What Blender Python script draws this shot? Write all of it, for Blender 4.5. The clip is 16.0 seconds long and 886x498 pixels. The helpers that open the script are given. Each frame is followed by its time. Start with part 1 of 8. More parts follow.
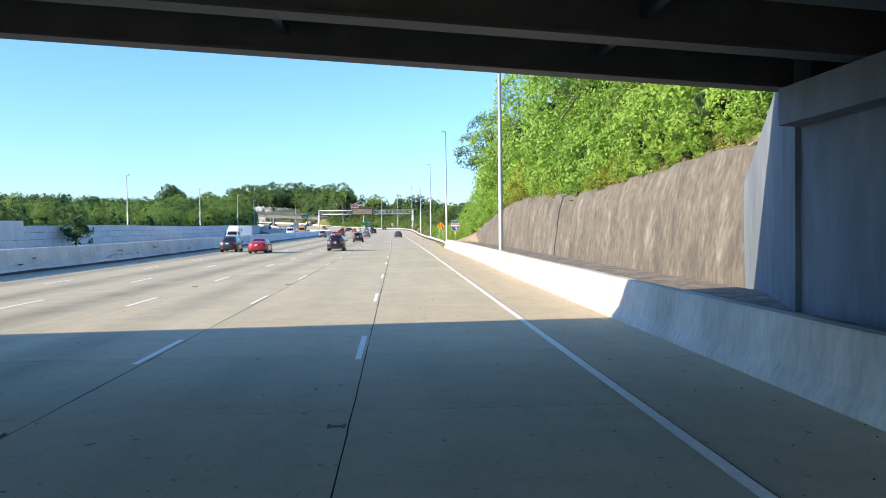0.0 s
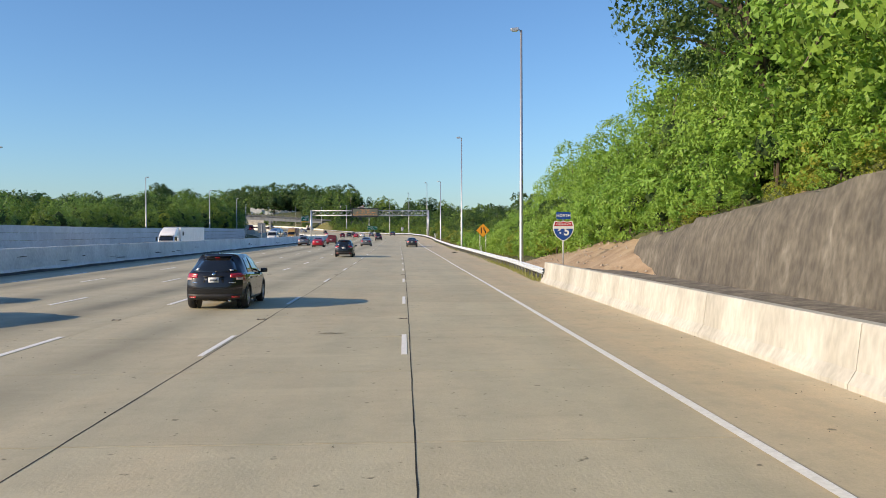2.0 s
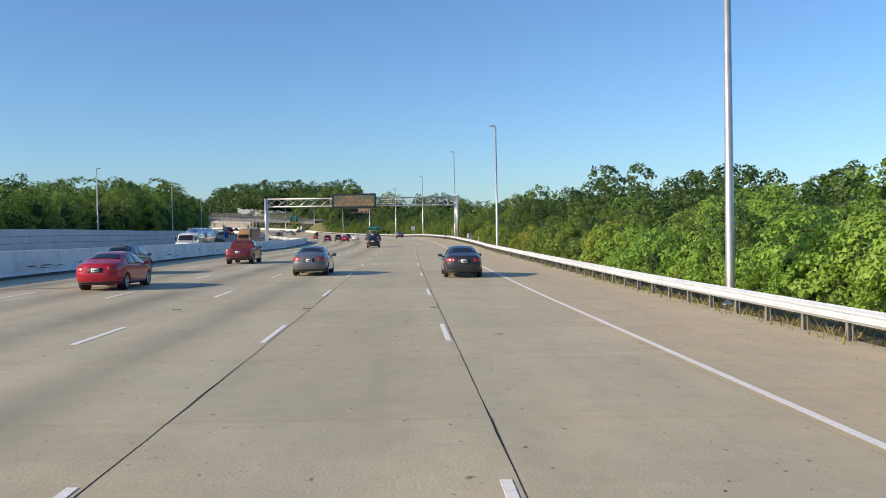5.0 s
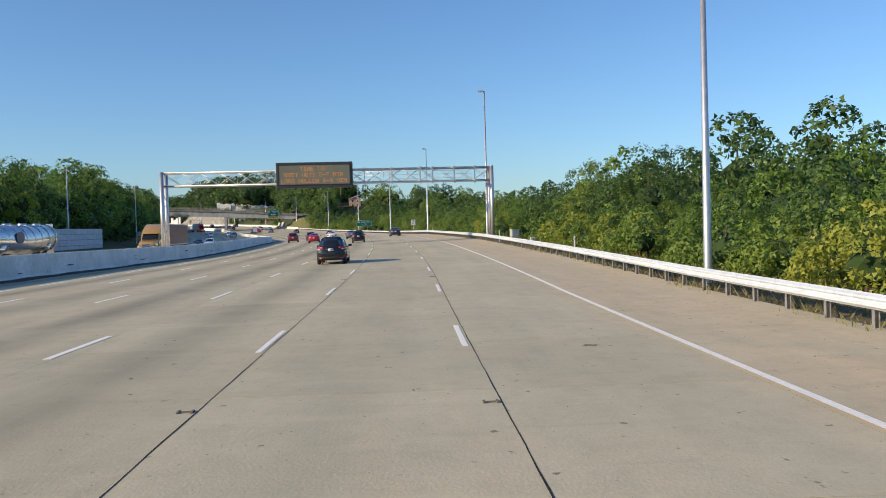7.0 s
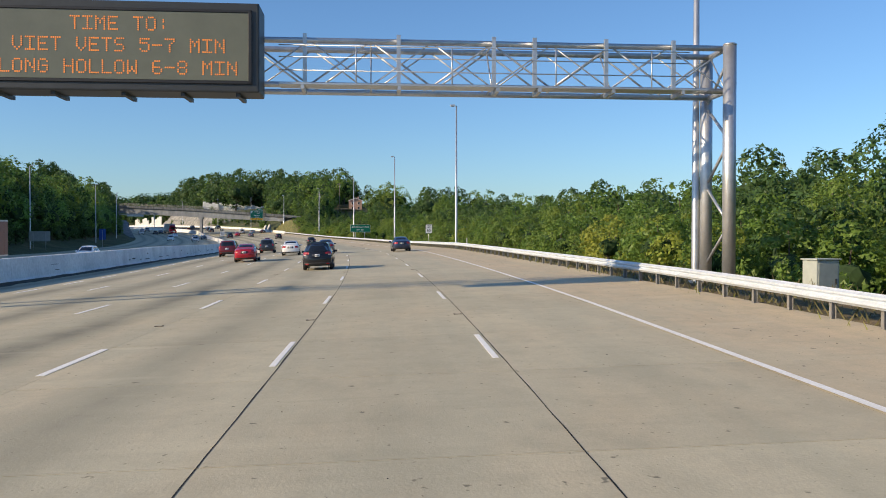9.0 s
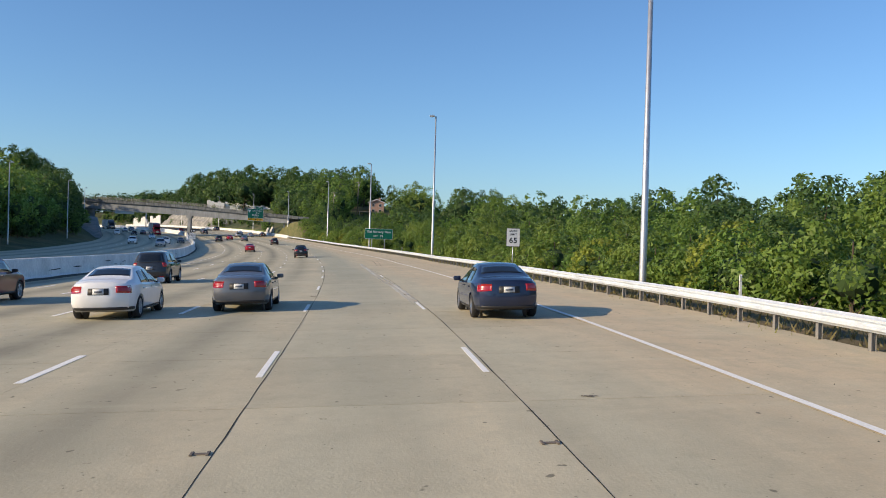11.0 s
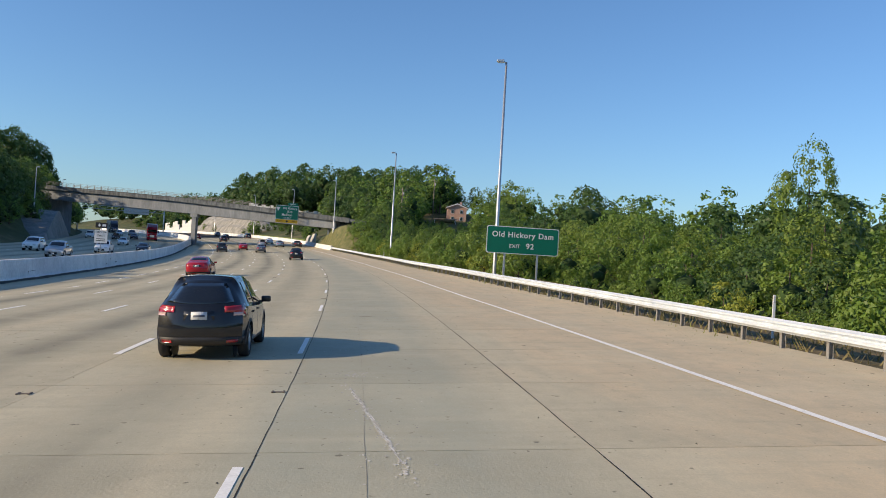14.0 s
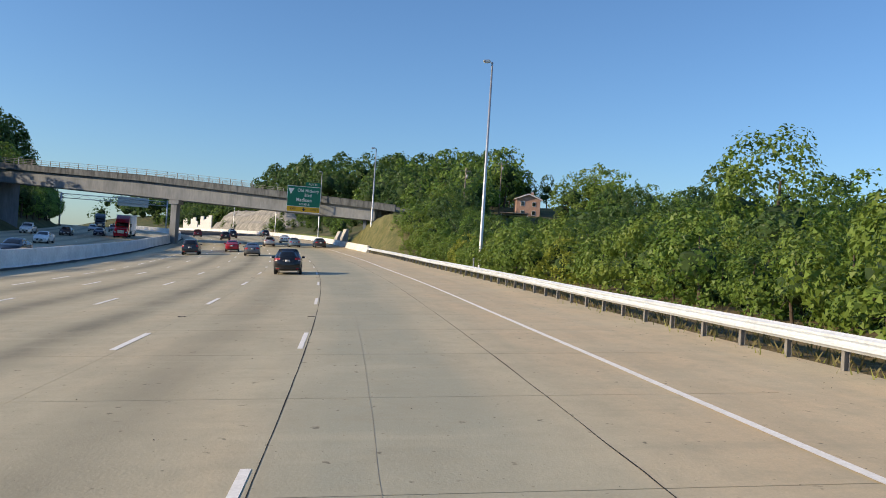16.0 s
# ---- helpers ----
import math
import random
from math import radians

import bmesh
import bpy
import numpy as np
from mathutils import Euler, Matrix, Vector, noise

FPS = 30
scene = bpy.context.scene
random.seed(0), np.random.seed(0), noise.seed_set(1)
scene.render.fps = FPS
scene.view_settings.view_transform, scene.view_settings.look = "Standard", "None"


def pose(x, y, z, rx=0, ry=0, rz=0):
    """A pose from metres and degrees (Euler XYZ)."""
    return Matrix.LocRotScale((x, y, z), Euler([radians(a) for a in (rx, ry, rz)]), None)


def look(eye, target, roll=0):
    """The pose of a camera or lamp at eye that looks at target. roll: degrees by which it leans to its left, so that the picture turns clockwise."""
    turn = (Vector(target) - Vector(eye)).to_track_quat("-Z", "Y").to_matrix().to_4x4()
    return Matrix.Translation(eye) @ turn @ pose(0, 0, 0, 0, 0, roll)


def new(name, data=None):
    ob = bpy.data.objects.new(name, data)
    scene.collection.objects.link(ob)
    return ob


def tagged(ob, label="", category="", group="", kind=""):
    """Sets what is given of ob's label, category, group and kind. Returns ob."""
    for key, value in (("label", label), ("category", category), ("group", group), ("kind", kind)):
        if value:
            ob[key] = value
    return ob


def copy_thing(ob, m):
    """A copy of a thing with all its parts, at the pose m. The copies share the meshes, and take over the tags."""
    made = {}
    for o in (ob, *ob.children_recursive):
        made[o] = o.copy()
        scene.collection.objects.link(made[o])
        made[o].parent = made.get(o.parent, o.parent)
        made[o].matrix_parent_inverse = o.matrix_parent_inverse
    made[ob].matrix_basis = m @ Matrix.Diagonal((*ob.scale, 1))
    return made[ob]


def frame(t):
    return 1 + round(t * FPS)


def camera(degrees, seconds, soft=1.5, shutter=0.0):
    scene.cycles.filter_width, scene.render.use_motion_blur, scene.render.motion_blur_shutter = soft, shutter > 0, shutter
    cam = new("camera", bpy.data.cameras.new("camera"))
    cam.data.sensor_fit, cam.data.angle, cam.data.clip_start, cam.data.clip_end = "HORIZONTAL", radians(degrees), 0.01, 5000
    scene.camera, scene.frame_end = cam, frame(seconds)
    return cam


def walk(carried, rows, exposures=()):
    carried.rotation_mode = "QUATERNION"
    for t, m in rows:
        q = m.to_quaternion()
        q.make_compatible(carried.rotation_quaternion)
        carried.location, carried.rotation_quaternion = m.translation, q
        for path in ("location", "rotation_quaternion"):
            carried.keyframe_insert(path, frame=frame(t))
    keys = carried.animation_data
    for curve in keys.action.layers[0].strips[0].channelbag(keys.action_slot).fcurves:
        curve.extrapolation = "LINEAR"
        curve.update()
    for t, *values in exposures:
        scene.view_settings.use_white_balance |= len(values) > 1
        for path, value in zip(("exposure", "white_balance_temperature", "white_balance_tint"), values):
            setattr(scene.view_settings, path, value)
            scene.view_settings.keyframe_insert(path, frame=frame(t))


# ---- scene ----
cam = camera(55.98, 16.0, soft=0.95)
PATH = [
    (0.0, (0.665, -3.764, 2.164), -3.197, -1.409, -0.711),
    (0.5, (0.405, 11.149, 2.163), -3.033, -1.246, -0.671),
    (1.0, (0.215, 26.014, 2.163), -2.851, -1.010, -0.451),
    (1.5, (0.071, 41.704, 2.162), -2.777, -0.750, -0.302),
    (2.0, (0.018, 56.940, 2.162), -2.608, -0.996, -0.147),
    (2.5, (-0.123, 71.505, 2.151), -2.480, -0.946, -0.235),
    (3.0, (-0.334, 86.969, 2.137), -2.237, -0.749, -0.373),
    (3.5, (-0.609, 102.444, 2.125), -2.096, -1.092, -0.442),
    (4.0, (-0.823, 119.359, 2.112), -2.006, -0.680, -0.667),
    (6.5, (-1.741, 199.004, 2.415), -2.277, -1.353, -1.354),
    (7.0, (-1.910, 214.824, 2.519), -2.262, -1.263, -1.526),
    (7.5, (-2.123, 230.488, 2.622), -2.071, -1.164, -1.453),
    (8.0, (-2.378, 246.193, 2.748), -2.047, -0.965, -1.040),
    (8.5, (-2.751, 261.708, 2.903), -1.986, -0.866, -0.428),
    (9.0, (-3.103, 277.172, 3.058), -1.963, -0.708, 0.077),
    (9.5, (-3.510, 292.846, 3.217), -1.867, -0.659, 0.309),
    (12.0, (-9.271, 367.640, 3.797), 0.850, 0.322, 2.793),
    (12.5, (-11.093, 383.143, 3.793), 1.698, 0.451, 2.943),
    (13.0, (-13.196, 398.768, 3.787), 2.356, 0.403, 3.111),
    (13.5, (-15.534, 414.319, 3.780), 3.171, 1.066, 3.179),
    (14.0, (-18.099, 430.268, 3.870), 4.022, 0.892, 3.391),
    (14.5, (-20.725, 445.591, 3.997), 4.903, 0.521, 3.509),
    (15.0, (-23.607, 460.792, 4.121), 5.717, 0.478, 3.532),
    (15.5, (-26.590, 475.297, 4.237), 6.388, 0.764, 3.535),
    (16.0, (-29.775, 490.234, 4.445), 6.852, 0.818, 3.682),
]


def aim(eye, yaw, pitch, roll):
    return Matrix.Translation(eye) @ pose(0, 0, 0, 0, 0, yaw) @ pose(0, 0, 0, 90 + pitch, 0, 0) @ pose(0, 0, 0, 0, 0, roll)


walk(cam, [(t, aim(eye, yaw, pitch, roll)) for t, eye, yaw, pitch, roll in PATH],
     [(0.0, 0.90, 6000, 10), (0.5, 0.5, 6200, 10), (1.0, 0.25, 6450, 10), (1.6, 0.14, 6500, 10), (3.0, 0.21, 6500, 10), (4.0, 0.19, 6500, 10), (6.5, 0.06, 6500, 10), (16.0, 0.05, 6500, 10)])

# ---- world and sun: late-afternoon sun from behind and to the left ----
SUN = Vector((-2.35, -0.94, 1.0)).normalized()
world = bpy.data.worlds.new("sky")
scene.world = world
world.use_nodes = True
wn, wl = world.node_tree.nodes, world.node_tree.links
sky = wn.new("ShaderNodeTexSky")
sky.sky_type = "NISHITA"
sky.sun_disc = False
sky.sun_elevation = math.asin(SUN.z)
sky.sun_rotation = math.atan2(SUN.x, SUN.y)
sky.air_density, sky.dust_density, sky.ozone_density = 1.05, 0.5, 4.2
tint = wn.new("ShaderNodeMix")
tint.data_type, tint.blend_type = "RGBA", "MULTIPLY"
tint.inputs[0].default_value, tint.inputs[7].default_value = 1.0, (0.83, 0.975, 1.12, 1)
wl.new(sky.outputs[0], tint.inputs[6])
wl.new(tint.outputs[2], wn["Background"].inputs[0])
wn["Background"].inputs[1].default_value = 0.138
sun = new("sun", bpy.data.lights.new("sun", "SUN"))
sun.data.energy, sun.data.angle, sun.data.color = 5.0, radians(0.5), (1.0, 0.79, 0.53)
sun.matrix_world = look((0, 0, 60), (-SUN.x * 60, -SUN.y * 60, 60 - SUN.z * 60))

# ---- the road's line: heading, height and bank along it ----
RS = [-100, 60, 120, 180, 240, 300, 360, 420, 480, 520, 560, 600, 640, 680, 740, 820, 1000]
RH = [0, 0, .33, .62, -.02, 2.25, 5.88, 8.82, 11.82, 14.49, 17.19, 19.92, 22.65, 25.38, 29.48, 34.94, 42]
RZ = [0, 0, -.06, .12, .53, 1.19, 1.72, 1.72, 2.26, 2.82, 3.53, 4.49, 5.65, 6.82, 8.3, 9.8, 11.5]
RB = [.0026, .0026, -.0113, -.0115, .0025, .0368, .0388, .0428, .0583, .0569, .0615, .0631, .053, .055, .055, .055, .05]
GRID = np.arange(-100, 1160, 4.0)
_h = np.radians(np.interp(GRID, RS, RH))
_x = np.concatenate([[0], np.cumsum(-np.sin(_h[:-1]) * 4)])
_y = np.concatenate([[0], np.cumsum(np.cos(_h[:-1]) * 4)]) - 100
_x -= _x[25]
_y -= _y[25]


def heading(s):
    return np.interp(s, GRID, _h)


def clampmix(a, b, x):
    x = min(max(x, 0.0), 1.0)
    return a + (b - a) * x


def far_drop(s):
    """How far the other carriageway lies below the line of this one."""
    return float(np.interp(s, [-100, 190, 285, 340, 540, 650, 1000], [1.1, 1.1, 0.7, 0.9, 0.5, 0.75, 0.7]))


def level(s, u):
    """Height of the paved surface: one banked plane up to the median, and a nearly level one beyond it."""
    z, b = np.interp(s, RS, RZ), np.interp(s, RS, RB)
    if u > -25:
        return float(z + b * u)
    return float(z + 0.2 - 11 * b - far_drop(s))


def place(s, u, h=0.0):
    """World point at distance s along the road, u to the right of the lane line, h over the pavement."""
    a = heading(s)
    dx = 0.0
    if s > GRID[-1]:
        dx = s - GRID[-1]
    x, y = np.interp(s, GRID, _x) - math.sin(a) * dx, np.interp(s, GRID, _y) + math.cos(a) * dx
    if s < -100:
        y += s + 100
    return Vector((x + u * math.cos(a), y + u * math.sin(a), level(s, u) + h))


def upright(s, u, h=0.0, turn=0.0):
    """A pose on the road that stays plumb: local y runs along the road, x to its right."""
    p = place(s, u, h)
    return pose(p.x, p.y, p.z, 0, 0, math.degrees(heading(s)) + turn)


def laid(s, u, h=0.0, turn=0.0):
    """A pose that lies flat on the banked pavement."""
    p, q, r = place(s, u), place(s + 1, u), place(s, u + 0.5)
    y = (q - p).normalized()
    z = (r - p).cross(y).normalized()
    x = y.cross(z)
    m = Matrix((x, y, z)).transposed().to_4x4()
    return Matrix.Translation(p + z * h) @ m @ pose(0, 0, 0, 0, 0, turn)

# ---- materials ----
def surface(name, colours, scale=1.0, rough=0.7, metal=0.0, bump=0.0, bump_scale=None, coords="Object", stretch=(1, 1, 1),
            fine=0.0, fine_scale=40.0, tone=0.0, coat=0.0):
    """A noise-mixed surface: colours along a ramp, a finer grain, a tone that varies from piece to piece, and relief."""
    m = bpy.data.materials.new(name)
    m.use_nodes = True
    n, k = m.node_tree.nodes, m.node_tree.links
    b = n["Principled BSDF"]
    b.inputs["Roughness"].default_value, b.inputs["Metallic"].default_value = rough, metal
    b.inputs["Coat Weight"].default_value = coat
    b.inputs["Coat Roughness"].default_value = 0.05
    tc, mp = n.new("ShaderNodeTexCoord"), n.new("ShaderNodeMapping")
    mp.inputs["Scale"].default_value = stretch
    k.new(tc.outputs[coords], mp.inputs[0])
    t = n.new("ShaderNodeTexNoise")
    t.inputs["Scale"].default_value, t.inputs["Detail"].default_value, t.inputs["Roughness"].default_value = scale, 6, 0.6
    k.new(mp.outputs[0], t.inputs["Vector"])
    r = n.new("ShaderNodeValToRGB")
    while len(r.color_ramp.elements) < len(colours):
        r.color_ramp.elements.new(0.5)
    for i, c in enumerate(colours):
        e = r.color_ramp.elements[i]
        e.position = 0.3 + 0.4 * i / max(1, len(colours) - 1)
        e.color = (*c, 1)
    k.new(t.outputs[0], r.inputs[0])
    out = r.outputs[0]
    if fine:
        g = n.new("ShaderNodeTexNoise")
        g.inputs["Scale"].default_value, g.inputs["Detail"].default_value = fine_scale, 3
        k.new(mp.outputs[0], g.inputs["Vector"])
        mr = n.new("ShaderNodeMapRange")
        mr.inputs[1].default_value, mr.inputs[2].default_value = 0.3, 0.7
        mr.inputs[3].default_value, mr.inputs[4].default_value = 1 - fine, 1 + fine
        k.new(g.outputs[0], mr.inputs[0])
        mx = n.new("ShaderNodeVectorMath")
        mx.operation = "SCALE"
        k.new(out, mx.inputs[0])
        k.new(mr.outputs[0], mx.inputs["Scale"])
        out = mx.outputs[0]
    if tone:
        oi = n.new("ShaderNodeObjectInfo")
        mr = n.new("ShaderNodeMapRange")
        mr.inputs[3].default_value, mr.inputs[4].default_value = 1 - tone, 1 + tone
        k.new(oi.outputs["Random"], mr.inputs[0])
        mx = n.new("ShaderNodeVectorMath")
        mx.operation = "SCALE"
        k.new(out, mx.inputs[0])
        k.new(mr.outputs[0], mx.inputs["Scale"])
        out = mx.outputs[0]
    k.new(out, b.inputs["Base Color"])
    if bump:
        bt = n.new("ShaderNodeTexNoise")
        bt.inputs["Scale"].default_value, bt.inputs["Detail"].default_value = bump_scale or scale * 8, 5
        k.new(mp.outputs[0], bt.inputs["Vector"])
        bp = n.new("ShaderNodeBump")
        bp.inputs["Strength"].default_value, bp.inputs["Distance"].default_value = min(1.0, bump * 10), bump
        k.new(bt.outputs[0], bp.inputs["Height"])
        k.new(bp.outputs[0], b.inputs["Normal"])
    return m


def pavement_material(name, lane, tan, joint_dirt=0.25):
    """Concrete by the road's own metres (UV: across, along): stretched stains, an oil-darkened lane middle, a dusty tan
    toward the shoulder, hairline cracks and grain."""
    m = bpy.data.materials.new(name)
    m.use_nodes = True
    n, k = m.node_tree.nodes, m.node_tree.links
    b = n["Principled BSDF"]
    b.inputs["Roughness"].default_value = 0.82
    b.inputs["Specular IOR Level"].default_value = 0.25
    uv = n.new("ShaderNodeUVMap")

    def noise_at(sx, sy, scale, detail=5, rough=0.6):
        mp = n.new("ShaderNodeMapping")
        mp.inputs["Scale"].default_value = (sx, sy, 1)
        k.new(uv.outputs[0], mp.inputs[0])
        t = n.new("ShaderNodeTexNoise")
        t.inputs["Scale"].default_value, t.inputs["Detail"].default_value, t.inputs["Roughness"].default_value = scale, detail, rough
        k.new(mp.outputs[0], t.inputs["Vector"])
        return t.outputs[0]

    def math_node(op, a, c=None, d=None):
        t = n.new("ShaderNodeMath")
        t.operation = op
        for i, v in enumerate((a, c, d)):
            if v is None:
                continue
            if isinstance(v, (int, float)):
                t.inputs[i].default_value = v
            else:
                k.new(v, t.inputs[i])
        return t.outputs[0]

    def ranged(x, a, c, lo, hi):
        t = n.new("ShaderNodeMapRange")
        for i, v in enumerate((a, c, lo, hi)):
            t.inputs[i + 1].default_value = v
        k.new(x, t.inputs[0])
        return t.outputs[0]

    def mix(f, a, c):
        t = n.new("ShaderNodeMix")
        t.data_type = "RGBA"
        if isinstance(f, (int, float)):
            t.inputs[0].default_value = f
        else:
            k.new(f, t.inputs[0])
        for i, v in ((6, a), (7, c)):
            if isinstance(v, tuple):
                t.inputs[i].default_value = (*v, 1)
            else:
                k.new(v, t.inputs[i])
        return t.outputs[2]

    sep = n.new("ShaderNodeSeparateXYZ")
    k.new(uv.outputs[0], sep.inputs[0])
    u, s = sep.outputs[0], sep.outputs[1]
    wob = noise_at(0.3, 0.03, 1.0, 3)
    edge = math_node("ADD", u, math_node("MULTIPLY", math_node("SUBTRACT", wob, 0.5), 2.4))
    # dusty tan takes over right of the lane line, further along the way also in the closing lane
    start = ranged(s, 300, 400, 3.4, 0.4)
    tanness = ranged(math_node("SUBTRACT", edge, start), -0.5, 1.2, 0.0, 1.0)
    col = mix(tanness, lane, tan)
    # long stains
    col = mix(ranged(noise_at(1.2, 0.05, 1.0), 0.38, 0.7, 0.0, 0.45), col, tuple(c * 0.74 for c in lane))
    col = mix(ranged(noise_at(0.5, 0.12, 1.3), 0.42, 0.72, 0.0, 0.40), col, tuple(min(1, c * 1.16) for c in tan))
    # lane middle darkened by oil, strongest in the lanes further left
    mod = math_node("ABSOLUTE", math_node("SUBTRACT", math_node("FRACT", math_node("DIVIDE", math_node("ADD", u, 36.58), 3.658)), 0.5))
    oil = math_node("MULTIPLY", ranged(mod, 0.03, 0.30, 1.0, 0.0), ranged(u, -2.5, -7.5, 0.15, 1.0))
    oil = math_node("MULTIPLY", oil, ranged(noise_at(0.6, 0.02, 1.0, 3), 0.3, 0.65, 0.55, 1.0))
    oil = math_node("MULTIPLY", oil, ranged(u, 0.0, 0.6, 1.0, 0.0))
    col = mix(oil, col, (lane[0] * 0.38, lane[1] * 0.40, lane[2] * 0.42))
    # the middle lane turns to a worn grey further on
    worn = math_node("MULTIPLY", ranged(s, 340, 400, 0.0, 0.9), math_node("MULTIPLY", ranged(edge, -3.9, -3.0, 0.0, 1.0), ranged(edge, -1.2, -0.2, 1.0, 0.0)))
    col = mix(worn, col, (lane[0] * 0.72, lane[1] * 0.79, lane[2] * 0.86))
    # blotches, cross streaks, grain and pits
    col = mix(ranged(noise_at(2.2, 1.7, 1.0, 4, 0.6), 0.50, 0.68, 0.0, 0.30), col, tuple(c * 0.66 for c in lane))
    col = mix(ranged(noise_at(0.35, 0.22, 1.0, 5, 0.65), 0.45, 0.66, 0.0, 0.42), col, tuple(min(1, c * 1.12) for c in lane))
    col = mix(ranged(noise_at(0.8, 0.6, 1.0, 6, 0.7), 0.45, 0.70, 0.0, 0.42), col, tuple(c * 0.72 for c in lane))
    col = mix(ranged(noise_at(0.25, 2.4, 1.0, 4, 0.65), 0.58, 0.72, 0.0, 0.30), col, tuple(c * 0.70 for c in lane))
    col = mix(ranged(noise_at(9, 7, 1.0, 6, 0.8), 0.38, 0.66, 0.0, 0.20), col, tuple(c * 0.60 for c in lane))
    col = mix(ranged(noise_at(34, 24, 1.0, 3, 0.8), 0.42, 0.66, 0.0, 0.22), col, tuple(c * 0.55 for c in lane))
    col = mix(ranged(noise_at(21, 15, 1.0, 2), 0.60, 0.70, 0.0, 0.12), col, tuple(min(1, c * 1.35) for c in lane))
    col = mix(ranged(noise_at(5, 4, 1.0, 2), 0.685, 0.74, 0.0, 0.85), col, tuple(c * 0.3 for c in lane))
    col = mix(ranged(noise_at(13, 10, 1.0, 2), 0.70, 0.74, 0.0, 0.75), col, tuple(c * 0.3 for c in lane))
    col = mix(ranged(noise_at(0.22, 1.1, 1.0, 3, 0.5), 0.60, 0.74, 0.0, 0.22), col, tuple(min(1, c * 1.22) for c in lane))
    oi = n.new("ShaderNodeObjectInfo")
    sc = n.new("ShaderNodeVectorMath")
    sc.operation = "SCALE"
    k.new(col, sc.inputs[0])
    k.new(ranged(oi.outputs["Random"], 0, 1, 0.94, 1.05), sc.inputs["Scale"])
    k.new(sc.outputs[0], b.inputs["Base Color"])
    bp = n.new("ShaderNodeBump")
    bp.inputs["Strength"].default_value, bp.inputs["Distance"].default_value = 0.5, 0.008
    k.new(noise_at(24, 18, 1.0, 4), bp.inputs["Height"])
    k.new(bp.outputs[0], b.inputs["Normal"])
    return m


def foliage(name, dark, light, yellow):
    """Leaves: a hue for each plant, a tone for each leaf, and light that passes through."""
    m = bpy.data.materials.new(name)
    m.use_nodes = True
    n, k = m.node_tree.nodes, m.node_tree.links
    b = n["Principled BSDF"]
    b.inputs["Roughness"].default_value = 0.5
    b.inputs["Specular IOR Level"].default_value = 0.35
    g, oi = n.new("ShaderNodeNewGeometry"), n.new("ShaderNodeObjectInfo")
    r = n.new("ShaderNodeValToRGB")
    r.color_ramp.elements[0].color, r.color_ramp.elements[1].color = (*dark, 1), (*light, 1)
    r.color_ramp.elements[0].position, r.color_ramp.elements[1].position = 0.0, 1.0
    k.new(g.outputs["Random Per Island"], r.inputs[0])
    mx = n.new("ShaderNodeMix")
    mx.data_type = "RGBA"
    mr = n.new("ShaderNodeMapRange")
    mr.inputs[1].default_value, mr.inputs[2].default_value, mr.inputs[3].default_value, mr.inputs[4].default_value = 0.3, 1.0, 0.0, 0.65
    pn = n.new("ShaderNodeTexNoise")
    pn.inputs["Scale"].default_value, pn.inputs["Detail"].default_value = 0.09, 2
    k.new(g.outputs["Position"], pn.inputs["Vector"])
    av = n.new("ShaderNodeMath")
    av.operation = "MULTIPLY_ADD"
    av.inputs[1].default_value = 0.5
    k.new(oi.outputs["Random"], av.inputs[0])
    hf = n.new("ShaderNodeMath")
    hf.operation = "MULTIPLY"
    hf.inputs[1].default_value = 0.9
    k.new(pn.outputs[0], hf.inputs[0])
    k.new(hf.outputs[0], av.inputs[2])
    k.new(av.outputs[0], mr.inputs[0])
    k.new(mr.outputs[0], mx.inputs[0])
    k.new(r.outputs[0], mx.inputs[6])
    mx.inputs[7].default_value = (*yellow, 1)
    k.new(mx.outputs[2], b.inputs["Base Color"])
    t = n.new("ShaderNodeBsdfTranslucent")
    k.new(mx.outputs[2], t.inputs[0])
    s = n.new("ShaderNodeMixShader")
    s.inputs[0].default_value = 0.38
    k.new(b.outputs[0], s.inputs[1])
    k.new(t.outputs[0], s.inputs[2])
    k.new(s.outputs[0], n["Material Output"].inputs[0])
    return m


def plain(name, colour, rough=0.5, metal=0.0, coat=0.0, var=0.12, scale=3.0):
    return surface(name, [tuple(c * (1 - var) for c in colour), tuple(min(1, c * (1 + var)) for c in colour)], scale, rough, metal, coat=coat)


def glow(name, colour, strength):
    m = bpy.data.materials.new(name)
    m.use_nodes = True
    b = m.node_tree.nodes["Principled BSDF"]
    b.inputs["Base Color"].default_value = (*[c * 0.5 for c in colour], 1)
    b.inputs["Emission Color"].default_value = (*colour, 1)
    b.inputs["Emission Strength"].default_value = strength
    return m


M_LANE = pavement_material("road_concrete", (0.55, 0.505, 0.362), (0.665, 0.53, 0.345))
M_JOINT = surface("joint_filler", [(0.008, 0.008, 0.007), (0.02, 0.018, 0.016)], 4, 0.95)
M_CRACK = surface("fine_crack", [(0.27, 0.25, 0.19), (0.45, 0.41, 0.31)], 1.5, 0.95)
M_PAINT = surface("road_paint", [(0.84, 0.82, 0.75), (0.97, 0.95, 0.90)], 6, 0.6, fine=0.08, fine_scale=25)
M_BARRIER = surface("barrier_concrete", [(0.36, 0.345, 0.30), (0.50, 0.485, 0.435), (0.60, 0.585, 0.53)], 0.7, 0.85, bump=0.01, bump_scale=14, fine=0.12, fine_scale=9, stretch=(1, 1, 0.35), tone=0.06)
